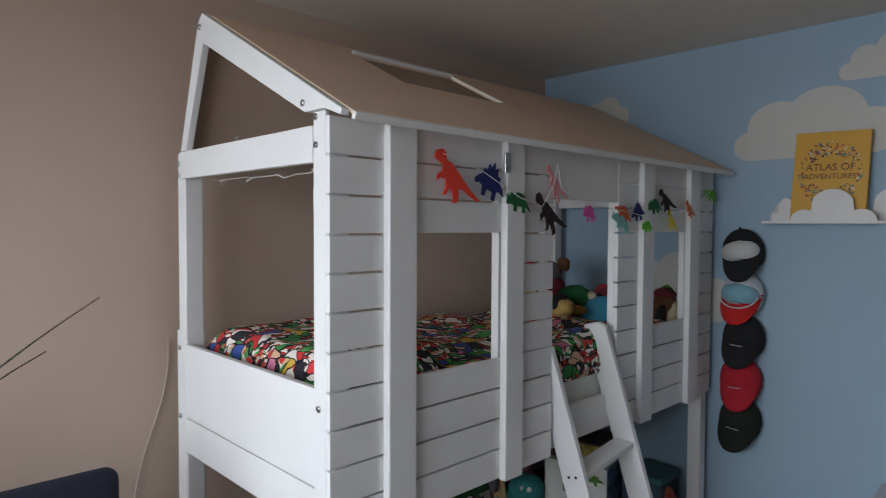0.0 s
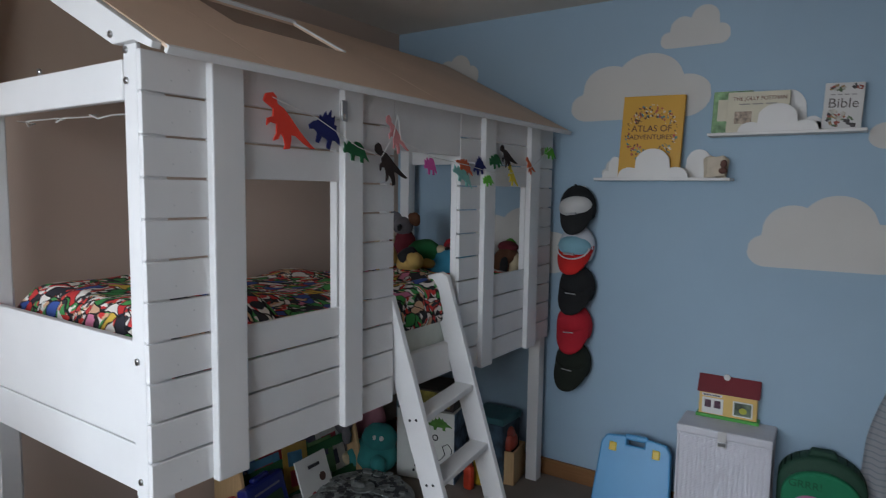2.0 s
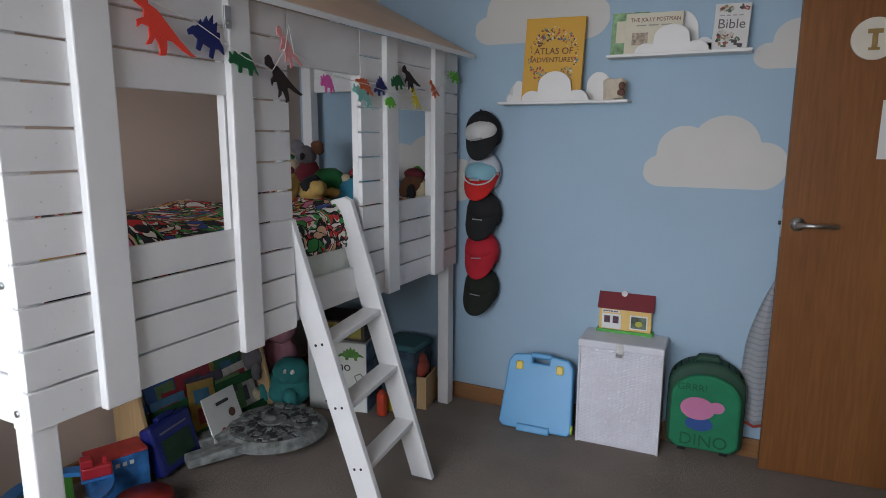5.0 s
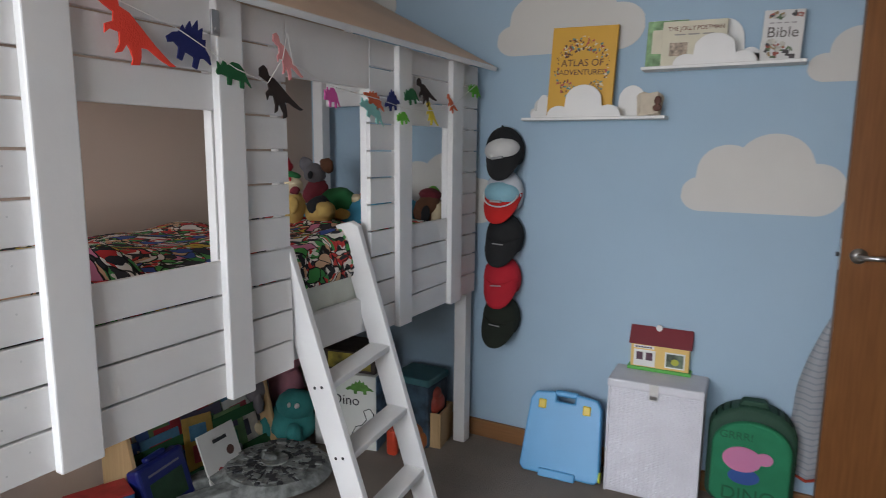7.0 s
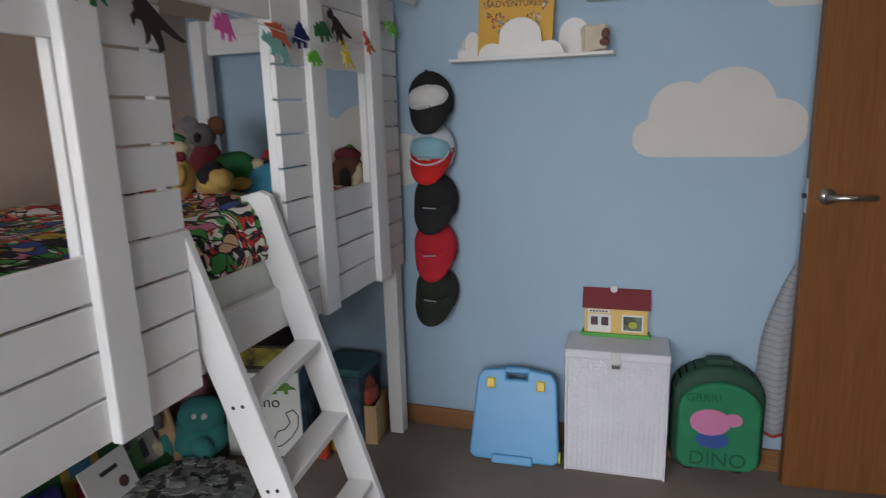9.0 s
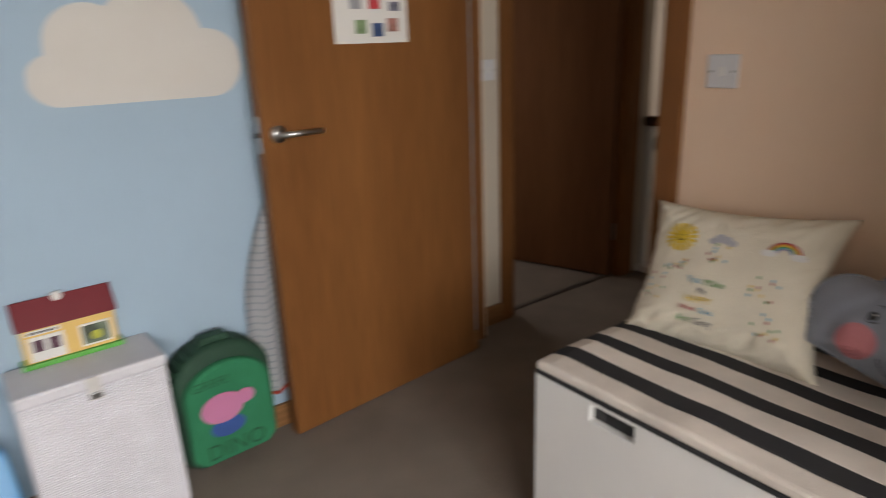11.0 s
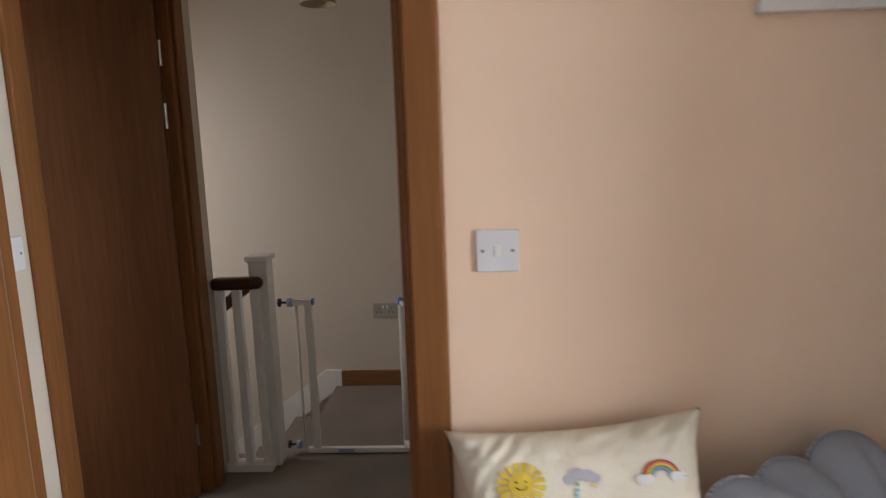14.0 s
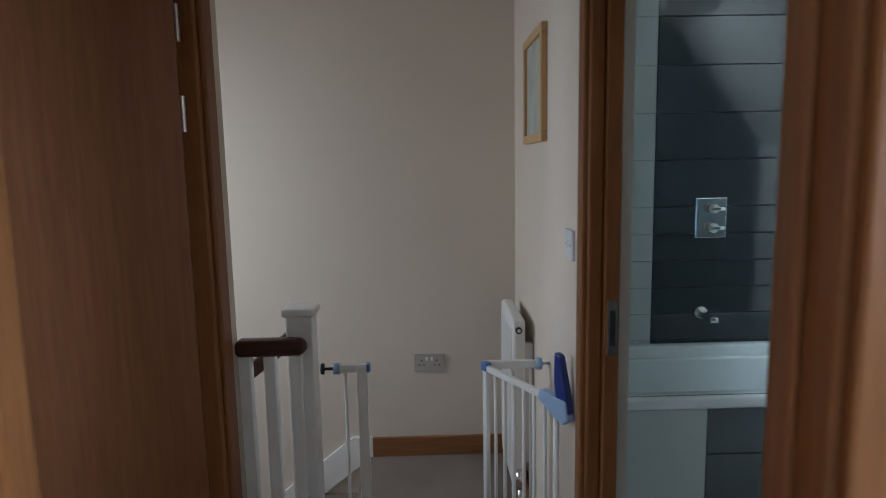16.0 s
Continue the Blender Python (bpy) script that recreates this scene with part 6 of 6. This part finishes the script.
plush("koala_soft_toy", "grey koala soft toy with round ears on the bed", (-1.86, 1.95, BZ), [("body", (0, 0, 0.13), (0.09, 0.08, 0.13), F["dark_red"]), ("head", (0, -0.01, 0.275), (0.075, 0.07, 0.07), F["grey"]), ("ear", (-0.085, 0, 0.335), (0.05, 0.025, 0.05), F["grey"]), ("ear", (0.085, 0, 0.33), (0.05, 0.025, 0.05), F["brown"]), ("nose", (0.02, -0.08, 0.27), (0.018, 0.012, 0.024), F["black"])], k=0.70)
plush("turtle_soft_toy", "green patterned soft toy with a dark nose on the bed", (-1.72, 1.93, BZ), [("body", (0, 0, 0.085), (0.12, 0.09, 0.085), F["green"]), ("head", (0.11, 0.02, 0.10), (0.05, 0.045, 0.04), F["cream"]), ("nose", (0.155, 0.02, 0.115), (0.02, 0.02, 0.016), F["black"]), ("paw", (0.06, -0.07, 0.03), (0.07, 0.03, 0.03), F["yellow"])], k=0.8)
plush("bumble_soft_toy", "yellow and black soft toy on the bed", (-1.66, 1.73, BZ), [("body", (0, 0, 0.05), (0.07, 0.055, 0.05), F["yellow"]), ("band", (0, 0, 0.065), (0.045, 0.058, 0.05), F["black"]), ("head", (0.05, -0.03, 0.06), (0.035, 0.035, 0.035), F["yellow"])])
plush("red_soft_toy", "dark red soft toy lying on the turquoise cushion", (-1.56, 2.03, BZ + 0.05), [("body", (0, 0, 0.04), (0.09, 0.08, 0.045), F["dark_red"]), ("head", (-0.06, 0.0, 0.05), (0.045, 0.045, 0.04), F["red"])])
plush("penguin_soft_toy", "dark soft toy with a cream tummy by the small window", (-1.36, 2.11, BZ - 0.05), [("body", (0, 0, 0.10), (0.075, 0.085, 0.10), F["brown"]), ("tummy", (0.04, 0.0, 0.085), (0.05, 0.060, 0.075), F["cream"]), ("head", (0.0, 0.01, 0.185), (0.06, 0.065, 0.035), F["dark_red"]), ("wing", (0.03, -0.085, 0.09), (0.025, 0.02, 0.05), F["black"]), ("wing", (0.045, 0.075, 0.07), (0.03, 0.025, 0.045), F["red"])], k=0.85)
plush("lime_soft_toy", "lime green soft toy behind the small window", (-1.40, 2.225, BZ - 0.05), [("body", (0, 0, 0.09), (0.04, 0.045, 0.10), F["lime"]), ("head", (0.0, 0.0, 0.20), (0.035, 0.035, 0.04), F["lime"])], k=0.8)

# ---- under the bed ----
plush("teal_monster_toy", "big furry teal soft toy sitting on the carpet", (-1.965, 1.86, 0), [("body", (0, 0, 0.13), (0.155, 0.14, 0.13), F["teal"]), ("head", (0.04, -0.01, 0.25), (0.12, 0.11, 0.095), F["teal"]), ("arm", (0.11, -0.11, 0.10), (0.05, 0.05, 0.085), F["teal"]), ("arm", (-0.10, -0.11, 0.10), (0.05, 0.05, 0.085), F["teal"]), ("eye", (0.075, -0.105, 0.285), (0.016, 0.012, 0.016), F["white"]), ("eye", (0.115, -0.085, 0.285), (0.016, 0.012, 0.016), F["white"])], k=0.78)
plush("pink_soft_toy", "round pink soft toy among the toys", (-2.125, 1.99, 0.0), [("body", (0, 0, 0.17), (0.10, 0.09, 0.17), F["pink"]), ("head", (0.02, -0.02, 0.37), (0.09, 0.085, 0.085), F["pink"])])
plush("elephant_soft_toy", "grey elephant soft toy among the toys", (-2.13, 1.80, 0.0), [("body", (0, 0, 0.11), (0.075, 0.08, 0.11), F["grey"]), ("head", (0.03, -0.04, 0.27), (0.065, 0.065, 0.07), F["grey"]), ("ear", (-0.03, -0.06, 0.30), (0.02, 0.06, 0.06), F["grey"]), ("trunk", (0.08, -0.07, 0.22), (0.025, 0.025, 0.05), F["grey"]), ("muzzle", (0.06, -0.06, 0.09), (0.035, 0.035, 0.035), F["cream"])])

shelfu = thing("sling_bookcase", "low plywood bookcase with picture books under the bed", "bookcase", (-2.0, 1.06, 0))
for y in (0.0, 0.70):
    bm = bm_new()
    prism(bm, [(-0.20, 0.0), (0.04, 0.0), (-0.10, 0.56), (-0.20, 0.60)], 0.018, Matrix.Translation((0, y, 0)), 0.003)
    part("side", bm, PLY, shelfu, "pale plywood side")
GCLOTH = fabric("dark_green_canvas", (0.015, 0.09, 0.03))
for k, (x, z) in enumerate(((-0.03, 0.055), (-0.085, 0.205), (-0.145, 0.47))):
    bm = bm_new()
    box(bm, (-0.004, 0.018, -0.022), (0.004, 0.70, 0.022), 0.002, 2, pose(x + 0.012, 0, z, 0, -14, 0))
    part("pocket", bm, GCLOTH, shelfu, "dark green cloth pocket")
one_box("back", (-0.20, 0.018, 0.0), (-0.192, 0.70, 0.56), PLY, shelfu, 0.002)
rng = random.Random(11)
bcols = [(0.26, 0.012, 0.02), (0.03, 0.09, 0.26), (0.52, 0.50, 0.46), (0.02, 0.13, 0.06), (0.36, 0.22, 0.04), (0.05, 0.16, 0.26), (0.30, 0.03, 0.04), (0.10, 0.20, 0.07), (0.06, 0.05, 0.08)]
bmats = [plain("book_cover", c, 0.45, 0.25, 14) for c in bcols]
for k, (x, z) in enumerate(((-0.047, 0.045), (-0.100, 0.195), (-0.158, 0.345))):
    for i in range(8):
        w, h = rng.uniform(0.14, 0.21), rng.uniform(0.19, 0.25)
        y = 0.115 + 0.068 * i + rng.uniform(-0.015, 0.015)
        half = min(w / 2, y - 0.025, 0.69 - y)
        b = thing("picture_book", "thin picture book standing in the low bookcase", "book", group="books in the bookcase")
        b.matrix_world = pose(-2.0 + x + 0.0055 * ((i * 3) % 5), 1.06 + y, z, 0, -15, 0) @ pose(0, 0, 0, rng.uniform(-7, 7), 0, 0)
        one_box("cover", (-0.002, -half, 0), (0.002, half, h), bmats[(i * 4 + k * 5 + 1) % 9], b, 0.0008)
        one_box("label_panel", (0.002, -half * 0.6, h * 0.58), (0.0028, half * 0.55, h * 0.85), bmats[(i * 7 + k + 2) % 9], b, 0)
        one_box("cover_picture", (0.002, -half * 0.5, h * 0.2), (0.0027, half * 0.4, h * 0.5), bmats[(i * 5 + k * 2) % 9], b, 0)

bk = thing("white_picture_book", "white picture book with a dark spot leaning on the bookcase", "book")
bk.matrix_world = pose(-1.925, 1.435, 0.0, 0, -20, 4)
one_box("cover", (0, -0.10, 0), (0.008, 0.10, 0.24), PAPER, bk, 0.001)
one_box("lettering_bar", (0.008, -0.03, 0.185), (0.0095, 0.045, 0.20), BLACK, bk, 0)
bm = bm_new()
cyl(bm, (0.008, 0.045, 0.13), (0.0095, 0.045, 0.13), 0.020, n=20)
part("print", bm, plain("brown_spot", (0.10, 0.04, 0.03)), bk)
bm = bm_new()
cyl(bm, (0.008, -0.03, 0.07), (0.0095, -0.03, 0.07), 0.014, n=16)
part("print", bm, plain("red_spot", (0.35, 0.05, 0.06)), bk)

NAVY = plain("royal_blue_plastic", (0.012, 0.02, 0.16), 0.35, 0.1)
bx = thing("blue_toy_case", "royal blue plastic toy case leaning under the bed", "toy case")
bx.matrix_world = pose(-1.965, 1.165, 0.0, 0, -16, 12)
one_box("shell", (-0.02, -0.122, 0.012), (0.040, 0.122, 0.222), NAVY, bx, 0.012)
one_box("screen", (0.040, -0.085, 0.045), (0.043, 0.085, 0.150), plain("dark_green_screen", (0.015, 0.05, 0.02), 0.3, 0.3, 20), bx, 0.002)
one_box("stripe", (0.040, -0.08, 0.175), (0.0425, 0.08, 0.183), plain("pale_line", (0.2, 0.2, 0.25)), bx, 0)
one_box("handle", (-0.005, -0.05, 0.220), (0.025, 0.05, 0.242), NAVY, bx, 0.008)

HULL = plain("grey_ship_plastic", (0.22, 0.23, 0.22), 0.5, 0.5, 30, 60, 0.4)
ship = thing("toy_spaceship", "flat grey plastic toy spaceship on the carpet", "toy spaceship", (-1.775, 1.545, 0.0), rz=-120)
bm = bm_new()
cyl(bm, (0, 0, 0.05), (0, 0, 0.085), 0.24, 0.20, 40)
cyl(bm, (0, 0, 0.03), (0, 0, 0.05), 0.20, 0.24, 40)
part("hull", bm, HULL, ship)
for s in (-1, 1):
    bm = bm_new()
    prism(bm, [(0.05, 0.03), (0.40, 0.025), (0.40, 0.06), (0.05, 0.085)], 0.085, Matrix.Translation((0, -0.0425 + s * 0.075, 0)), 0.006)
    part("prong", bm, HULL, ship)
bm = bm_new()
cyl(bm, (0.10, -0.19, 0.07), (0.24, -0.27, 0.06), 0.040, n=20)
cyl(bm, (0.24, -0.27, 0.06), (0.29, -0.30, 0.055), 0.042, 0.026, 20)
part("cockpit", bm, HULL, ship)
bm = bm_new()
cyl(bm, (0, 0, 0.085), (0, 0, 0.10), 0.055, n=24)
cyl(bm, (0.0, 0.0, 0.10), (0.05, 0.0, 0.125), 0.014)
part("turret", bm, HULL, ship)
rng = random.Random(5)
DKP = plain("dark_panel", (0.05, 0.05, 0.055), 0.5)
for mt, cnt, hh in ((HULL, 130, 0.010), (DKP, 120, 0.0085)):
    bm = bm_new()
    for i in range(cnt):
        a, r = rng.uniform(0, 2 * math.pi), rng.uniform(0.05, 0.19)
        s1, s2 = rng.uniform(0.006, 0.022), rng.uniform(0.006, 0.018)
        box(bm, (-s1, -s2, 0.080), (s1, s2, 0.085 + rng.uniform(0.3, 1) * hh), 0, 2, pose(r * math.cos(a), r * math.sin(a), 0, 0, 0, math.degrees(a)))
    tagged(part("surface_detail", bm, mt, ship), kind="stuff")

dbox = thing("dinosaur_box", "white cardboard toy box printed with dinosaurs", "box", (-1.735, 2.05, 0.0), rz=14)
one_box("carton", (-0.155, -0.12, 0.0), (0.155, 0.14, 0.36), plain("white_card", (0.66, 0.66, 0.62), 0.6, 0.03), dbox, 0.003)
one_box("printed_side", (0.155, -0.12, 0.0), (0.158, 0.14, 0.36), plain("busy_blue_print", (0.10, 0.16, 0.24), 0.6, 0.9, 18), dbox, 0)
text_mesh("lettering", "Dino", 0.068, BLACK, dbox, pose(0.005, -0.1205, 0.215, 90, 0, 0))
bm = bm_new()
prism(bm, [(u * 0.14 + 0.005, 0.268 + v * 0.08) for u, v in STEGO], 0.0012, Matrix.Translation((0, -0.1212, 0)))
part("print", bm, plain("leaf_green_ink", (0.07, 0.20, 0.03), 0.7, 0.3, 30), dbox, "green dinosaur print")
path_p = [(0.02, 0.06), (0.045, 0.11), (0.075, 0.12), (0.10, 0.15), (0.085, 0.19), (0.115, 0.205), (0.135, 0.18), (0.13, 0.13), (0.10, 0.085), (0.06, 0.05), (0.03, 0.04), (0.02, 0.06)]
bm = bm_new()
for a, b in zip(path_p, path_p[1:]):
    cyl(bm, (a[0] + 0.008, -0.1205, a[1]), (b[0] + 0.008, -0.1205, b[1]), 0.0022, n=6)
for x, z in ((-0.05, 0.07), (-0.035, 0.05), (-0.06, 0.045)):
    ball(bm, (x, -0.1205, z), 0.008, 1)
part("print", bm, BLACK, dbox, "black line drawing")
tbox = thing("dark_game_box", "dark game box with a yellow picture on the toy box", "box", (-1.74, 2.07, 0.362), rz=10)
one_box("carton", (-0.15, -0.11, 0), (0.15, 0.12, 0.10), plain("dark_brown_card", (0.05, 0.035, 0.03), 0.6, 0.5, 14), tbox, 0.003)
one_box("print", (-0.09, -0.1115, 0.015), (0.13, -0.110, 0.09), plain("mustard_print", (0.30, 0.24, 0.04), 0.6, 0.9, 16), tbox, 0)
tl = thing("teal_tub", "dark teal storage tub behind the ladder", "storage tub", (-1.46, 2.20, 0.0))
one_box("tub", (-0.10, -0.09, 0), (0.10, 0.10, 0.30), plain("dark_blue_print", (0.03, 0.06, 0.09), 0.6, 0.8, 14), tl, 0.01)
one_box("lid", (-0.105, -0.095, 0.30), (0.105, 0.105, 0.335), plain("dull_teal_plastic", (0.04, 0.14, 0.16), 0.5), tl, 0.008)
cr = thing("wooden_crate", "small pale wooden box beside the bed leg", "box", (-1.375, 2.215, 0.0), rz=8)
for lo, hi in (((-0.055, -0.085, 0), (-0.045, 0.085, 0.17)), ((0.045, -0.085, 0), (0.055, 0.085, 0.17)), ((-0.045, -0.085, 0), (0.045, -0.075, 0.17)), ((-0.045, 0.075, 0), (0.045, 0.085, 0.17)), ((-0.045, -0.075, 0), (0.045, 0.075, 0.01))):
    one_box("board", lo, hi, PLY, cr, 0.002)
for nm, lab, at, r, c in (("toy_ball", "red rubber toy in the wooden box", (-1.375, 2.19, 0.155), (0.045, 0.05, 0.045), (0.35, 0.05, 0.03)), ("toy_duck", "yellow toy among the boxes", (-1.46, 2.06, 0.0), (0.03, 0.03, 0.09), (0.55, 0.38, 0.03)), ("toy_block", "red upright toy beside the printed box", (-1.475, 1.985, 0.0), (0.025, 0.02, 0.06), (0.50, 0.05, 0.02)), ("toy_car", "orange toy among the boxes", (-1.42, 2.10, 0.0), (0.055, 0.045, 0.04), (0.45, 0.13, 0.03))):
    t = thing(nm, lab, "toy", at)
    bm = bm_new()
    box(bm, (-r[0], -r[1], 0), (r[0], r[1], 2 * r[2]), min(r) * 0.7, 3)
    part("body", bm, plain("toy_paint", c, 0.4, 0.2, 20), t, "", True)
    bm = bm_new()
    ball(bm, (0, 0, 2 * r[2]), min(r) * 0.9)
    part("top", bm, plain("toy_paint_top", shade(c, 0.7), 0.4, 0.2, 20), t, "", True)

# toys at the near end
tb = thing("toy_carton", "bright blue and red printed toy carton under the bed", "box", (-2.02, 0.93, 0.0), rz=-20)
one_box("carton", (-0.06, -0.10, 0), (0.07, 0.10, 0.172), plain("blue_print", (0.03, 0.16, 0.42), 0.5, 0.6, 16), tb, 0.003)
one_box("top_band", (-0.061, -0.101, 0.172), (0.071, 0.101, 0.180), plain("red_band", (0.40, 0.03, 0.03), 0.5, 0.3, 14), tb, 0.003)
for i in range(5):
    one_box("lettering_bar", (0.0705, -0.07 + i * 0.025, 0.135), (0.072, -0.055 + i * 0.025, 0.15), PAPER, tb, 0)
tr = thing("toy_track", "blue plastic toy train track with towers", "toy track", (-1.98, 0.68, 0.0))
bm = bm_new()
for i in range(40):
    a0 = 2 * math.pi * i / 40
    m4 = pose(0.15 * math.cos(a0), 0.15 * math.sin(a0), 0.14, 0, 0, math.degrees(a0))
    box(bm, (-0.025, -0.013, -0.008), (0.025, 0.013, 0.008), 0, 2, m4)
part("track", bm, plain("bright_blue_plastic", (0.03, 0.20, 0.50), 0.4), tr, "bright blue curved track")
for a, c in ((20, (0.10, 0.35, 0.04)), (140, (0.10, 0.35, 0.04)), (260, (0.45, 0.04, 0.03))):
    bm = bm_new()
    x, y = 0.15 * math.cos(radians(a)), 0.15 * math.sin(radians(a))
    box(bm, (x - 0.018, y - 0.018, 0), (x + 0.018, y + 0.018, 0.135), 0.005)
    part("tower", bm, plain("tower_plastic", c, 0.4), tr)
te = thing("toy_engine", "red toy engine on the blue track", "toy train", (-1.94, 0.80, 0.148), rz=60)
bm = bm_new()
box(bm, (-0.05, -0.025, 0.01), (0.05, 0.025, 0.055), 0.008)
box(bm, (-0.05, -0.025, 0.055), (-0.01, 0.025, 0.085), 0.005)
cyl(bm, (0.03, 0, 0.05), (0.03, 0, 0.08), 0.010)
part("body", bm, plain("engine_red", (0.42, 0.02, 0.03), 0.35), te)
one_box("chassis", (-0.052, -0.027, 0.0), (0.052, 0.027, 0.012), plain("engine_blue", (0.03, 0.15, 0.42), 0.35), te, 0.003)
rb = thing("red_tub", "red plastic tub on the carpet", "tub", (-1.78, 0.86, 0.0))
bm = bm_new()
cyl(bm, (0, 0, 0), (0, 0, 0.07), 0.085, 0.10, 28)
cyl(bm, (0, 0, 0.07), (0, 0, 0.085), 0.105, 0.10, 28)
part("tub", bm, plain("dark_red_tub", (0.32, 0.03, 0.02), 0.4), rb, "", True)
mt_ = thing("play_mat", "blue patterned play board under the bed", "play mat", (-1.92, 0.42, 0.0))
one_box("board", (-0.25, -0.14, 0.0), (0.30, 0.10, 0.05), plain("deep_blue_pattern", (0.02, 0.05, 0.20), 0.5, 0.8, 18), mt_, 0.01)
gt = thing("green_toy", "green toy building on the play board", "toy", (-2.02, 0.40, 0.052))
one_box("block", (-0.07, -0.05, 0), (0.07, 0.05, 0.09), plain("leaf_green_plastic", (0.06, 0.22, 0.04), 0.45, 0.4, 14), gt, 0.006)
one_box("roof", (-0.05, -0.035, 0.09), (0.05, 0.035, 0.13), plain("leaf_green_roof", (0.09, 0.30, 0.05), 0.45, 0.4, 14), gt, 0.01)
yt = thing("yellow_toy", "yellow and green toy by the bed leg", "toy", (-1.72, 0.52, 0.0))
one_box("block", (-0.03, -0.03, 0), (0.03, 0.03, 0.10), plain("leaf_green_post", (0.10, 0.35, 0.04), 0.45), yt, 0.006)
bm = bm_new()
cyl(bm, (0, 0, 0.10), (0, 0, 0.13), 0.04, n=20)
part("top", bm, plain("yellow_disc", (0.60, 0.42, 0.04), 0.45), yt)

# ---- the corner by the window: chair back and a house plant ----
chair = thing("desk_chair", "dark navy fabric chair in the corner", "chair", (-1.70, -0.33, 0.04), rz=-90)
NAVYC = fabric("navy_upholstery", (0.010, 0.014, 0.030))
bm = bm_new()
box(bm, (-0.22, -0.03, 0.50), (0.22, 0.035, 0.855), 0.03, 4)
for v in bm.verts:
    v.co.y += 0.25 * v.co.x ** 2
part("backrest", bm, NAVYC, chair, "", True)
one_box("seat", (-0.23, -0.42, 0.42), (0.23, 0.03, 0.49), NAVYC, chair, 0.03)
for x in (-0.19, 0.19):
    for y in (-0.36, 0.0):
        one_box("leg", (x - 0.018, y - 0.018, -0.04), (x + 0.018, y + 0.018, 0.43), DARK_RAIL, chair, 0.004)
plant = thing("house_plant", "thin leaved dark house plant in a pot", "plant", (-1.75, -0.70, 0.0))
one_box("stand", (-0.16, -0.16, 0.0), (0.16, 0.16, 0.70), PLY, plant, 0.006)
bm = bm_new()
cyl(bm, (0, 0, 0.70), (0, 0, 0.86), 0.075, 0.095, 24)
part("pot", bm, plain("terracotta", (0.30, 0.12, 0.06), 0.8), plant, "", True)
LEAF = plain("dark_leaf", (0.010, 0.016, 0.009), 0.5, 0.3, 20)
rng = random.Random(21)
for i in range(16):
    a, rise, ln = rng.uniform(2.6, 6.4), rng.uniform(0.25, 0.7), rng.uniform(0.30, 0.46)
    if i < 2:
        a, rise, ln = (1.48, 0.60, 0.56) if i == 0 else (1.48, 0.48, 0.446)
    bm = bm_new()
    prev = None
    for k in range(9):
        s = k / 8
        r = ln * s
        z = 0.84 + rise * s - 0.12 * s * s
        wd = 0.015 * math.sin(math.pi * min(0.97, 0.08 + s)) + 0.001
        c, sn = math.cos(a), math.sin(a)
        p = [bm.verts.new((r * c - wd * sn, r * sn + wd * c, z)), bm.verts.new((r * c, r * sn, z - 0.003)), bm.verts.new((r * c + wd * sn, r * sn - wd * c, z))]
        if prev:
            bm.faces.new((prev[0], prev[1], p[1], p[0]))
            bm.faces.new((prev[1], prev[2], p[2], p[1]))
        prev = p
    part("leaf", bm, LEAF, plant, "", True)
